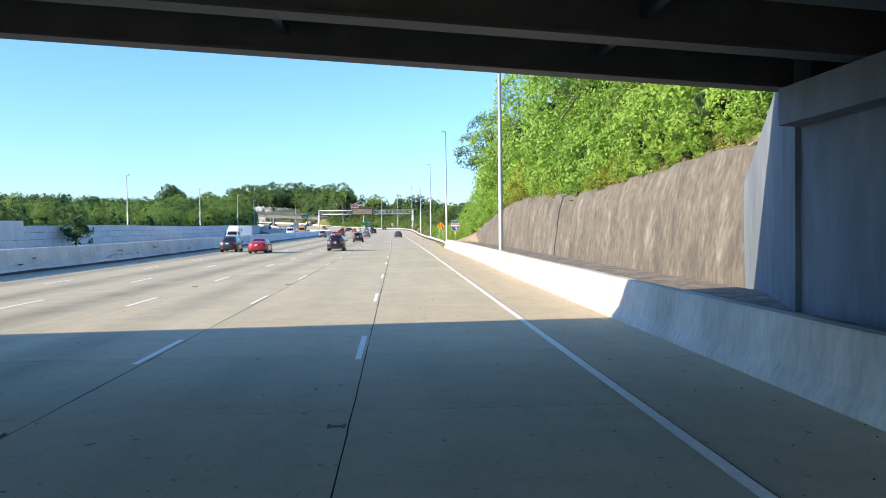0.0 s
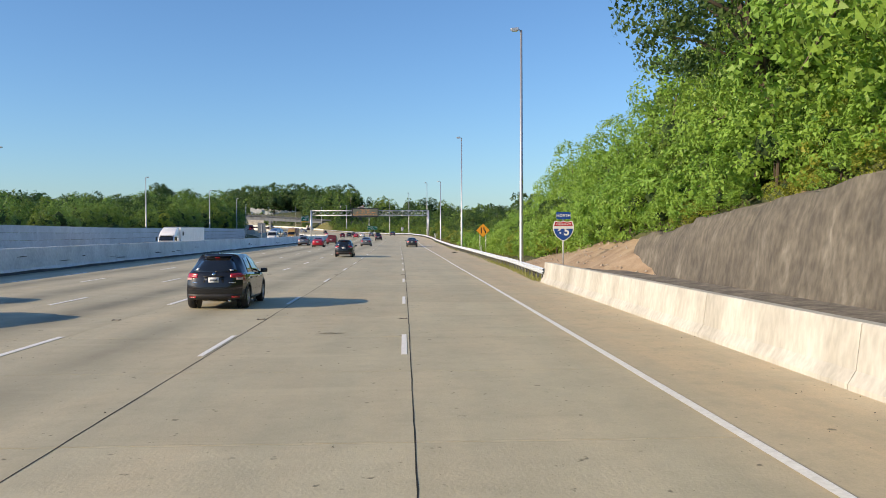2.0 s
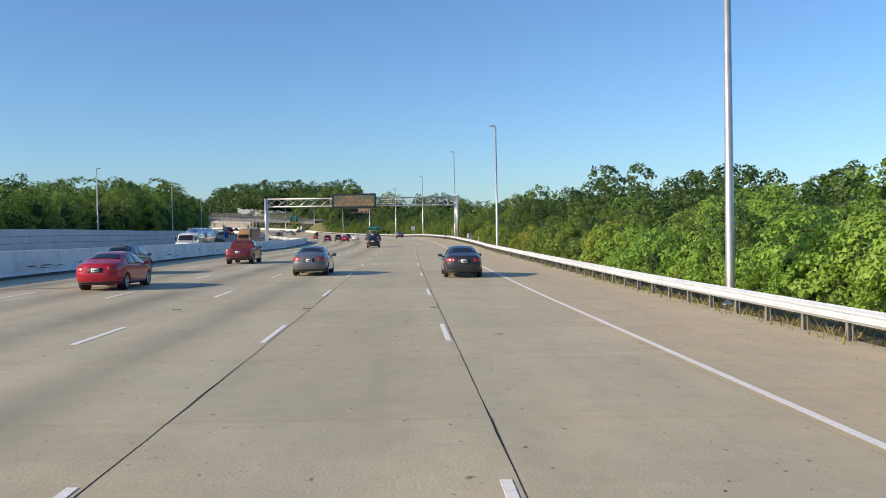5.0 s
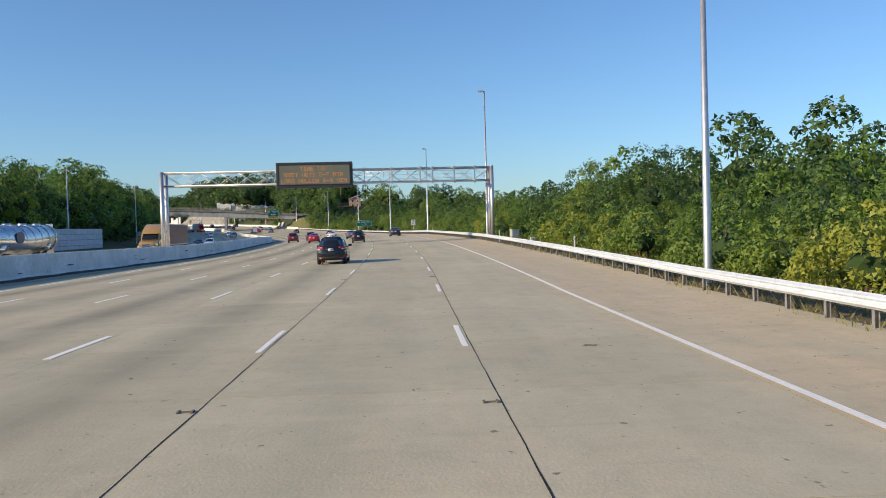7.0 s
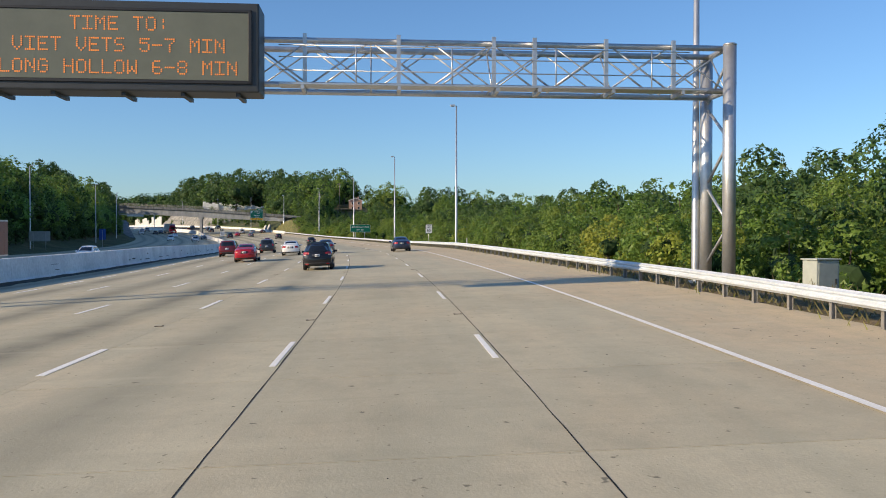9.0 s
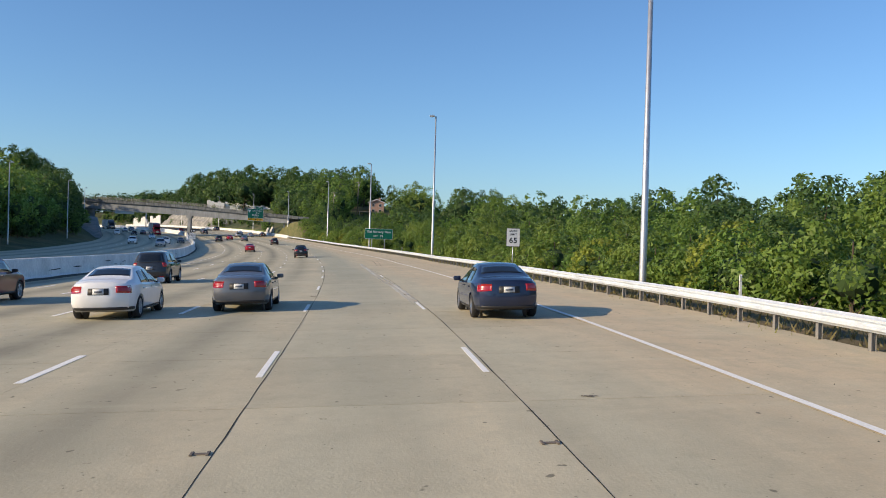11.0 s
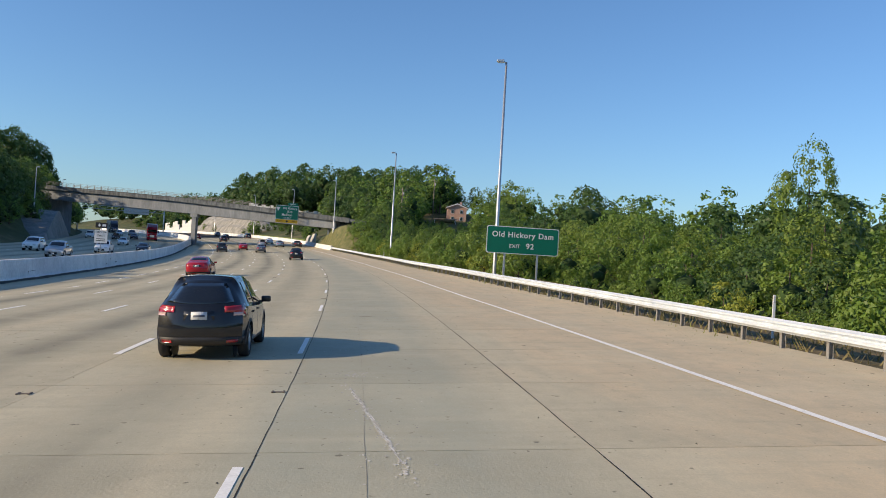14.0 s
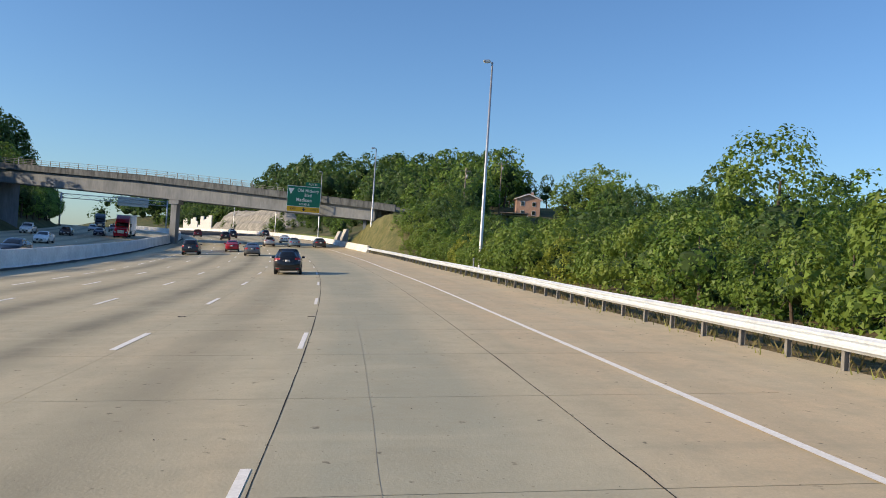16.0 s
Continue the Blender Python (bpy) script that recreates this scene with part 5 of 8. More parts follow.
# low trees in the shade below the left end of the bridge
for u0, step in ((-56, 6), (-62, 6), (-70, 7)):
    s = 575.0 + rr.uniform(0, 4)
    while s < 715:
        massed(K_DARK[rr.randrange(4)], s, u0 + rr.uniform(-2, 2), (0.9 if s < 640 and u0 < -60 else 0.48) * rr.uniform(0.85, 1.1), rr, 0.4)
        s += step * rr.uniform(0.8, 1.2)
s = 692.0
while s < 840:
    massed(K_DARK[rr.randrange(4)], s, -52.5 + rr.uniform(-1.5, 1.0), rr.uniform(0.55, 0.85), rr, 0.4)
    s += rr.uniform(3.5, 5)
# darkest leaves throughout; the front trees' shade is put into their leaf colour
for s, u, k in ((560, -60, 1.0), (568, -60, 1.05), (576, -59.5, 1.1), (584, -59, 1.15), (592, -58.5, 1.05), (600, -58.5, 1.15), (606, -59, 1.15), (572, -62, 1.1), (586, -62, 1.1), (598, -62, 1.2), (762, -66, 1.95), (770, -62, 1.5), (755, -72, 2.0), (776, -57, 1.0), (745, -78, 2.0), (766, -69, 1.9), (758, -65, 1.8), (750, -70, 1.9),
                (612, -57, 0.75), (618, -58, 0.8), (624, -58, 0.7), (630, -59, 0.8), (640, -60, 0.85), (650, -59, 0.9), (658, -58, 0.8)):
    massed(K_DARK[0], s, u, k, rr, 0.4)
plant(K_DARK[0], 133, -50.2, 0.62, rr, "small dark tree in front of the far sound wall", "tree", "trees on the left side", 0.3)
# scrub on the slope beyond the bridge
s = 690.0
while s < 930:
    for u in (12, 18, 25):
        if rr.random() < (0.75 if s < 765 or u > 20 else 0.12) and not (s < 745 and u < 15):
            massed(K_THICK[rr.randrange(2)], s + rr.uniform(-2, 2), u + rr.uniform(-2.5, 2.5), rr.uniform(0.22, 0.45), rr, 0.2)
    s += 5.0
for i in range(46):
    s, u = 748 + 104 * rr.random(), rr.uniform(15.5, 27)
    p = land(s, u)
    p.z += float(np.interp(u, [15.5, 19, 22, 24], [6.2, 6.0, 3.4, 0.6])) * clampmix(0, 1, (s - 752) / 22) * clampmix(0, 1, (853 - s) / 12) - 0.3
    MASSED.setdefault(K_THICK[0], []).append(pose(p.x, p.y, p.z, 0, 0, rr.uniform(0, 360)) @ Matrix.Scale(rr.uniform(0.2, 0.42), 4))
for s, u, k in ((742, 10.5, 0.45), (747, 11, 0.6), (752, 10.6, 0.55), (757, 11.5, 0.5), (700, 12, 0.42), (664, 9.5, 0.5), (661, 10.5, 0.6), (668, 11, 0.55)):
    massed(K_THICK[rr.randrange(2)], s, u, k, rr, 0.2)
# left side, behind the sound wall and up the slope
for u0, step in ((-60.5, 6.5), (-67, 7.5), (-76, 9), (-90, 12)):
    s = 30.0 + rr.uniform(0, 6)
    while s < 860:
        k = float(np.interp(s, [0, 240, 290, 380, 410, 440, 470, 900], [0.62, 0.66, 0.88, 1.16, 1.28, 1.22, 1.08, 1.0])) * rr.uniform(0.85, 1.12)
        if u0 > -62 and s < 390:
            k *= 0.85
        if u0 > -62 and rr.random() < 0.45 and s < 545:
            plant(K_DARK[rr.randrange(4)], s, u0 + rr.uniform(-2, 2), k, rr, L_DARK, "tree", "trees on the left side", 0.4)
        elif not (u0 > -80 and 570 < s < 715):
            massed(K_DARK[rr.randrange(4)], s, u0 + rr.uniform(-2, 2), k, rr, 0.4)
        s += step * rr.uniform(0.8, 1.2)
s = 388.0
while s < 700:
    massed(K_THICK[1], s, -57.6 + rr.uniform(-1.2, 1.0), rr.uniform(0.4, 0.6), rr, 0.2)
    s += rr.uniform(3, 5)

rg = random.Random(63)
s = 124.0
while s < 206:
    plant(K_BRIGHT[rg.randrange(2)], s, 11.6 + rg.uniform(-0.4, 0.6), rg.uniform(0.42, 0.72), rg, L_BUSH, "shrub", "guardrail thicket", 0.15)
    s += rg.uniform(1.9, 3.2)


def mass_join(name, label, part_name, material_of):
    """Joins one part of all massed trees, by material."""
    by = {}
    for kind, poses in MASSED.items():
        for o in kind.children:
            if o.name.split(".")[0] != part_name:
                continue
            me = o.data
            co = np.empty(len(me.vertices) * 3, np.float32)
            me.vertices.foreach_get("co", co)
            co = np.c_[co.reshape(-1, 3), np.ones(len(me.vertices), np.float32)]
            idx = np.array([p.vertices[:] for p in me.polygons if len(p.vertices) == len(me.polygons[0].vertices)], np.int32)
            for m in poses:
                by.setdefault(me.materials[0], []).append(((co @ np.array(m, np.float32).T)[:, :3], idx))
    for material, bits in by.items():
        v = np.concatenate([b[0] for b in bits])
        off = np.cumsum([0] + [len(b[0]) for b in bits[:-1]])
        f = np.concatenate([b[1] + o for b, o in zip(bits, off)])
        n, w = f.shape
        me = bpy.data.meshes.new(name)
        me.vertices.add(len(v))
        me.vertices.foreach_set("co", v.ravel())
        me.loops.add(n * w)
        me.loops.foreach_set("vertex_index", f.ravel().astype(np.int32))
        me.polygons.add(n)
        me.polygons.foreach_set("loop_start", np.arange(0, n * w, w, dtype=np.int32))
        me.update(calc_edges=True)
        put(name, me, material, woodland)


woodland = empty("woodland", Matrix.Identity(4), "thick green woodland on both sides of the highway", "woods", kind="stuff")
mass_join("foliage", "", "crown", None)
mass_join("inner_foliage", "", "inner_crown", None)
mass_join("trunks", "", "trunk", None)
for k in (K_LIME, K_OPEN, *K_BANK, *K_BRIGHT, *K_TREE, *K_BUSH, *K_DARK, *K_FAR, *K_THICK):
    for o in list(k.children):
        bpy.data.objects.remove(o)
    bpy.data.objects.remove(k)

# distant woods closing the view
fr = np.random.default_rng(5)
clumps = []


def far_clumps(count, s0, s1, u0, u1, low, high, r0, r1):
    for i in range(count):
        s, u = s0 + (s1 - s0) * fr.random(), u0 + (u1 - u0) * fr.random()
        p = land(min(s, 1145), u)
        for j in range(2):
            clumps.append((p.x + fr.normal() * 3, p.y + fr.normal() * 3, p.z + low + (high - low) * fr.random(), r0 + (r1 - r0) * fr.random()))


far_clumps(260, 300, 1140, -350, -130, 2, 8, 5.0, 7.0)
far_clumps(280, 780, 1140, 150, 380, 3, 8, 4.5, 6.5)
far_clumps(320, 120, 780, 130, 330, 1, 4.5, 3.5, 5.0)
far_clumps(200, 960, 1140, -120, -60, 3, 11, 5.0, 7.5)
far_clumps(240, 960, 1140, 20, 210, 3, 11, 5.0, 7.5)
far_clumps(420, -80, 640, 44, 135, 1, 4, 3.0, 4.5)
far_clumps(260, -80, 840, -135, -92, 2, 7, 3.5, 5.5)
woods = empty("far_woods", Matrix.Identity(4), "distant dark green woods along the skyline", "woods", kind="stuff")
put("foliage", leaf_mesh("foliage", fr, clumps, 44, 1.15), M_LEAFDARK, woods)
put("inner_foliage", core_mesh("inner_foliage", clumps, 0.42), M_CROWN_SHADE, woods)

# ---- lamp posts ----
def lamp_post(height=15.2):
    th = empty("lamp_post", Matrix.Identity(4))
    put("pole", tube("pole", [(0, 0, -0.3), (0, 0, 0.15), (0, 0, height)], [0.15, 0.14, 0.07], 12), M_STEEL, th)
    put("base_flange", tube("base_flange", [(0, 0, -0.3), (0, 0, 0.05)], [0.26, 0.24], 10, smooth=False), M_STEEL, th)
    arm = put("arm", tube("arm", [(0, 0, height - 0.12), (-0.15, 0, height + 0.02), (-0.25, 0, height + 0.05)], [0.04, 0.04, 0.035], 8), M_STEEL, th)
    bm = bmesh.new()
    v = box_bm(bm, -0.70, -0.18, -0.15, 0.15, height - 0.06, height + 0.16)
    for q in v:
        if q.co.x < -0.5:
            q.co.y *= 0.7
            q.co.z = height + (q.co.z - height) * 0.7
    head = put("lamp_head", finish(bm, "lamp_head", 0.04, 2), M_STEEL, th)
    put("lens", box("lens", -0.62, -0.28, -0.11, 0.11, height - 0.09, height - 0.055, 0.01), M_HEAD, th)
    return th


post = lamp_post()
L_POST = "tall galvanised steel street lamp beside the highway"
for s, u, tall in ((42.5, 6.5, 15.2), (111.2, 7.75, 15.6), (176.3, 8.75, 16.0), (242, 8.9, 13.3), (305.3, 8.9, 16.0), (368.2, 8.6, 15.6), (429, 8.55, 15.8), (489.7, 8.1, 15.5), (553.8, 8.4, 15.6), (613.5, 7.3, 14.8), (680, 8.6, 15.2), (742, 9, 15.2), (806, 9, 15.2)):
    c = copy_thing(post, upright(s, u, 0.6 if s < 60 else 0.0))
    c.scale = (1, 1, tall / 15.2)
    tagged(c, L_POST, "street lamp", "right-hand lamp posts")
for s in (42, 107, 172, 237, 302, 367, 432, 497, 562, 627, 692, 757, 820):
    c = copy_thing(post, upright(s, -54.0, 0, 180))
    c.scale = (1, 1, 0.965)
    tagged(c, "tall steel street lamp on the far side of the highway", "street lamp", "left-hand lamp posts")
for o in list(post.children):
    bpy.data.objects.remove(o)
bpy.data.objects.remove(post)


# ---- sign gantry with the message board ----
def bar(name, a, b, r, material, parent, sides=8):
    return put(name, tube(name, [a, b], r, sides), material, parent)


gan = empty("sign_gantry", upright(304.2, 0), "grey steel truss gantry spanning all lanes", "gantry")
G0 = place(304.2, 0).z


def over_road(u, h):
    """Height over the pavement at u, in the gantry's own frame."""
    return level(304.2, u) - G0 + h


xl, xr = -25.2, 9.2
top, low = 8.0, 6.62
tilt = 0.0
zt = lambda x: top + tilt * x
zb = lambda x: low + tilt * x
for y in (-0.65, 0.65):
    for f in (zt, zb):
        bar("chord", (xl, y, f(xl)), (xr, y, f(xr)), 0.095, M_STEEL, gan, 10)
    n = 18
    for i in range(n):
        x0, x1 = xl + (xr - xl) * i / n, xl + (xr - xl) * (i + 1) / n
        a, b = (zb, zt) if i % 2 else (zt, zb)
        bar("brace", (x0, y, a(x0)), (x1, y, b(x1)), 0.032, M_STEEL, gan, 6)
        bar("brace", (x0, y, b(x0)), (x1, y, a(x1)), 0.024, M_STEEL, gan, 6)
for i in range(10):
    x = xl + (xr - xl) * i / 9
    bar("strut", (x, -0.65, zb(x)), (x, 0.65, zb(x)), 0.03, M_STEEL, gan, 6)
    bar("strut", (x, -0.65, zt(x)), (x, 0.65, zt(x)), 0.03, M_STEEL, gan, 6)
    bar("strut", (x, -0.65, zb(x)), (x, 0.65, zt(x)), 0.025, M_STEEL, gan, 6)
for x in (-4.3, -1.4, 1.6, 2.9, 5.2, 7.4):
    put("hanger", box("hanger", x - 0.06, x + 0.06, -0.86, -0.74, zb(x) - 0.28, zt(x) + 0.18), M_STEEL, gan)
    put("walkway_bracket", box("walkway_bracket", x - 0.05, x + 0.05, -1.7, -0.74, zb(x) - 0.30, zb(x) - 0.18), M_STEEL, gan)
put("walkway", box("walkway", -5.0, xr - 1.0, -1.7, -0.95, zb(2) - 0.17, zb(2) - 0.12), M_STEEL, gan)
for z in (0.35, 0.75, 1.1):
    bar("walkway_rail", (-5.0, -1.68, zb(-5) + z - 0.1), (xr - 1.6, -1.68, zb(7) + z - 0.1), 0.018, M_STEEL, gan, 6)
for x in (-2.7, 0.2, 3.4, 6.4):
    bar("rail_upright", (x, -1.68, zb(x) - 0.15), (x, -1.68, zb(x) + 1.0), 0.02, M_STEEL, gan, 6)
for x in (xl, xr):
    for y in (-0.95, 0.95):
        ground_h = over_road(x, 0.0) - 0.4
        bar("column", (x, y, ground_h), (x, y, top + tilt * x + 0.04), 0.21, M_STEEL, gan, 14)
        put("column_cap", tube("column_cap", [(x, y, top + tilt * x + 0.04), (x, y, top + tilt * x + 0.09)], [0.225, 0.2], 14), M_STEEL, gan)
    for i in range(5):
        z0 = over_road(x, 0) + 0.6 + i * 1.35
        bar("column_brace", (x, -0.95, z0 if i % 2 else z0 + 1.35), (x, 0.95, z0 + 1.35 if i % 2 else z0), 0.05, M_STEEL, gan, 8)
    for z in (zt(x), zb(x)):
        bar("saddle", (x, -1.0, z), (x, 1.0, z), 0.09, M_STEEL, gan, 10)

board = empty("message_board", upright(304.2, 0) @ pose(-9.45, -1.1, 0), "black electronic message board with amber lettering", "message sign")
cz = 7.78 + level(304.2, -9.7) - G0
bm = bmesh.new()
box_bm(bm, -3.93, 3.93, -0.95, 0.25, cz - 1.31, cz + 1.31)
put("housing", finish(bm, "housing", 0.05, 2), M_DMSBODY, board)
put("display_face", box("display_face", -3.62, 3.62, -0.975, -0.94, cz - 0.98, cz + 1.01, 0.01), M_DMSFACE, board)
for x0, x1, z0, z1 in ((-3.72, 3.72, 1.01, 1.09), (-3.72, 3.72, -1.07, -0.98), (-3.72, -3.62, -1.07, 1.09), (3.62, 3.72, -1.07, 1.09)):
    put("bezel", box("bezel", x0, x1, -1.0, -0.945, cz + z0, cz + z1, 0.01), M_BLACK, board)
for x in (-3.6, -2.0, 0.0, 1.7, 3.3):
    put("bracket", box("bracket", x - 0.06, x + 0.06, -0.8, 0.4, cz - 1.41, cz - 1.30), M_DMSBODY, board)

# amber dot letters, 5 x 7
GLYPH = {
    "T": "11111 00100 00100 00100 00100 00100 00100", "I": "11111 00100 00100 00100 00100 00100 11111", "M": "10001 11011 10101 10101 10001 10001 10001",
    "E": "11111 10000 10000 11110 10000 10000 11111", "O": "01110 10001 10001 10001 10001 10001 01110", ":": "00000 00100 00100 00000 00100 00100 00000",
    "V": "10001 10001 10001 10001 10001 01010 00100", "S": "01111 10000 10000 01110 00001 00001 11110", "5": "11111 10000 11110 00001 00001 10001 01110",
    "-": "00000 00000 00000 11111 00000 00000 00000", "7": "11111 00001 00010 00100 00100 00100 00100", "N": "10001 11001 10101 10101 10011 10001 10001",
    "L": "10000 10000 10000 10000 10000 10000 11111", "G": "01110 10001 10000 10111 10001 10001 01110", "H": "10001 10001 10001 11111 10001 10001 10001",
    "W": "10001 10001 10001 10101 10101 11011 10001", "6": "01110 10000 10000 11110 10001 10001 01110", "8": "01110 10001 10001 01110 10001 10001 01110", " ": "00000 00000 00000 00000 00000 00000 00000"}


def dot_line(text, z):
    pitch, r = 0.0595, 0.021
    wide = len(text) * 6 * pitch
    for c, ch in enumerate(text):
        v, f = [], []
        for row, bits in enumerate(GLYPH[ch].split()):
            for col, bit in enumerate(bits):
                if bit == "1":
                    x, y = -wide / 2 + (c * 6 + col) * pitch, z + (3 - row) * pitch
                    o = len(v)
                    v += [(x - r, -0.985, y - r), (x + r, -0.985, y - r), (x + r, -0.985, y + r), (x - r, -0.985, y + r)]
                    f.append((o, o + 1, o + 2, o + 3))
        if f:
            put("letter", mesh_of("letter", v, f), M_LED, board)


dot_line("TIME TO:", cz + 0.64)
dot_line("VIET VETS 5-7 MIN", cz + 0.02)
dot_line("LONG HOLLOW 6-8 MIN", cz - 0.62)


# ---- road signs ----
def sign_post(parent, x, z1, r=0.035, z0=-0.6, y=0.05):
    return put("post", tube("post", [(x, y, z0), (x, y, z1)], r, 8), M_STEEL, parent)


def words(parent, text, x, z, size, material=M_WHITE, y=-0.026, bold=0.012):
    me = lettering(text, size, bold)
    bm = bmesh.new()
    bm.from_mesh(me)
    seen, runs = set(), []
    for v0 in bm.verts:
        if v0 in seen:
            continue
        heap, isle = [v0], []
        seen.add(v0)
        while heap:
            q = heap.pop()
            isle.append(q)
            for e in q.link_edges:
                n = e.other_vert(q)
                if n not in seen:
                    seen.add(n)
                    heap.append(n)
        runs.append([min(q.co.x for q in isle), max(q.co.x for q in isle), isle])
    runs.sort(key=lambda r: r[0])
    letters = []
    for lo, hi, isle in runs:
        if letters and lo < letters[-1][0] - 0.02 * size:
            letters[-1] = (max(hi, letters[-1][0]), letters[-1][1] + isle)
        else:
            letters.append((hi, isle))
    for hi, isle in letters:
        index = {q: i for i, q in enumerate(isle)}
        faces = {fc for q in isle for fc in q.link_faces}
        faces = sorted(faces, key=lambda fc: fc.index)
        put("letter", mesh_of("letter", [q.co.copy() for q in isle], [tuple(index[q] for q in fc.verts) for fc in faces]), material, parent, pose(x, y, z))
    bm.free()


# interstate shield
th = empty("route_shield", upright(97.9, 7.92), "red and blue interstate route shield under a direction plate", "road sign")
pts = []
half = [(0.0, -0.54), (0.16, -0.47), (0.34, -0.33), (0.46, -0.14), (0.53, 0.08), (0.52, 0.26), (0.43, 0.47), (0.30, 0.43), (0.15, 0.42), (0.0, 0.46)]
shield = half + [(-x, z) for x, z in reversed(half[1:-1])]
shift = 2.45
put("border", prism("border", [(x, z + shift) for x, z in shield], 0.02), M_WHITE, th)
put("blue_field", prism("blue_field", [(x * 0.92, z * 0.93 + shift - 0.005) for x, z in shield if z < 0.2] , 0.024), M_BLUE, th)
crown = [(-0.47, 0.20), (0.47, 0.20), (0.40, 0.42), (0.28, 0.385), (0.14, 0.38), (0.0, 0.42), (-0.14, 0.38), (-0.28, 0.385), (-0.40, 0.42)]
put("red_field", prism("red_field", [(x, z + shift) for x, z in crown], 0.024), M_RED, th)
words(th, "INTERSTATE", 0, shift + 0.285, 0.13, y=-0.028)
words(th, "65", 0, shift - 0.08, 0.60, y=-0.028, bold=0.03)
put("direction_plate", slab_panel("direction_plate", 0.72, 0.36), M_BLUE, th, pose(0, 0, 3.17))
words(th, "NORTH", 0, 3.17, 0.20)
sign_post(th, 0, 3.3)

# lane-ends warning
th = empty("warning_sign", upright(154.4, 9.56), "orange diamond warning sign for a closing lane", "road sign")
d = 0.83
put("panel", prism("panel", [(0, 2.70 - d), (d, 2.70), (0, 2.70 + d), (-d, 2.70)], 0.02), M_SIGNBLACK, th)
put("face", prism("face", [(0, 2.70 - d + .04), (d - .04, 2.70), (0, 2.70 + d - .04), (-d + .04, 2.70)], 0.024), M_ORANGE, th)
put("symbol", prism("symbol", [(-0.26, 2.35), (-0.14, 2.35), (-0.14, 3.05), (-0.26, 3.05)], 0.028), M_SIGNBLACK, th)
put("symbol", prism("symbol", [(0.26, 2.35), (0.38, 2.35), (0.36, 2.62), (0.18, 2.82), (0.18, 3.05), (0.06, 3.05), (0.06, 2.78), (0.24, 2.58)], 0.028), M_SIGNBLACK, th)
sign_post(th, -0.35, 2.9, z0=-1.0)
sign_post(th, 0.35, 2.9, z0=-1.0)

# exit guide sign
th = empty("guide_sign", upright(487.2, 9.42), "green exit guide sign with white lettering on two posts", "road sign")
zc = 2.72 + (level(487.2, 9.4) - level(487.2, 9.4))
put("border", slab_panel("border", 5.05, 1.86, 0.02, 0.16), M_WHITE, th, pose(0, 0, zc))
put("face", slab_panel("face", 4.95, 1.76, 0.024, 0.13), M_GREEN, th, pose(0, 0, zc))
words(th, "Old Hickory Dam", 0, zc + 0.36, 0.56, y=-0.03, bold=0.016)
words(th, "EXIT", -0.55, zc - 0.40, 0.36, y=-0.03, bold=0.016)
words(th, "92", 0.52, zc - 0.38, 0.56, y=-0.03, bold=0.02)
for x in (-1.2, 1.1):
    put("post", box("post", x - 0.06, x + 0.06, 0.02, 0.14, -1.6, zc + 0.8), M_STEEL, th)

# speed limit
th = empty("speed_limit_sign", upright(393.5, 9.05), "white rectangular speed limit sign on a steel post", "road sign")
put("border", slab_panel("border", 0.94, 1.24, 0.02, 0.06), M_SIGNBLACK, th, pose(0, 0, 2.35))
put("face", slab_panel("face", 0.90, 1.20, 0.024, 0.05), M_WHITE, th, pose(0, 0, 2.35))
words(th, "SPEED", 0, 2.78, 0.20, M_SIGNBLACK, -0.03)
words(th, "LIMIT", 0, 2.55, 0.20, M_SIGNBLACK, -0.03)
words(th, "65", 0, 2.13, 0.56, M_SIGNBLACK, -0.03, 0.02)
sign_post(th, 0, 2.9, z0=-1.2)

# overhead exit sign on a cantilever
p = BA + BD * 9.6 - BN * 2.2 + Vector((0.93, 0.36, 0)) * 0.92
th = empty("exit_sign", pose(p.x, p.y, 2.85, 0, 0, 21.5), "green overhead exit sign with a yellow exit-only band", "road sign")
for nm, x0, x1, z0, z1, mt in (("border", -4.2, 1.95, 7.55, 11.5, M_WHITE), ("face", -4.12, 1.87, 8.45, 11.42, M_GREEN), ("exit_band", -4.12, 1.87, 7.63, 8.38, M_YELLOW)):
    put(nm, slab_panel(nm, x1 - x0, z1 - z0, 0.02 if nm == "border" else 0.028, 0.12), mt, th, pose((x0 + x1) / 2, 0, (z0 + z1) / 2))
put("exit_tab", slab_panel("exit_tab", 2.7, 0.6, 0.02, 0.08), M_GREEN, th, pose(0.4, 0, 11.84))
words(th, "EXIT 92", 0.4, 11.84, 0.46, y=-0.03)
words(th, "Old Hickory", -0.4, 10.85, 0.72, y=-0.034)
words(th, "Blvd", -0.4, 10.15, 0.72, y=-0.034)
words(th, "Madison", -1.1, 9.42, 0.8, y=-0.034, bold=0.02)
words(th, "1/2 MILE", -1.0, 8.75, 0.5, y=-0.034)
words(th, "EXIT", -3.0, 8.0, 0.5, M_SIGNBLACK, -0.034)
words(th, "ONLY", 0.9, 8.0, 0.5, M_SIGNBLACK, -0.034)
put("route_marker", prism("route_marker", [(-3.55, 10.2), (-2.95, 11.1), (-4.05, 11.1)], 0.034), M_WHITE, th)
put("arrow", prism("arrow", [(-1.05, 7.72), (-0.65, 8.05), (-0.95, 8.05), (-0.95, 8.3), (-1.15, 8.3), (-1.15, 8.05), (-1.45, 8.05)], 0.034), M_SIGNBLACK, th)
th.scale = (0.82, 1, 1)
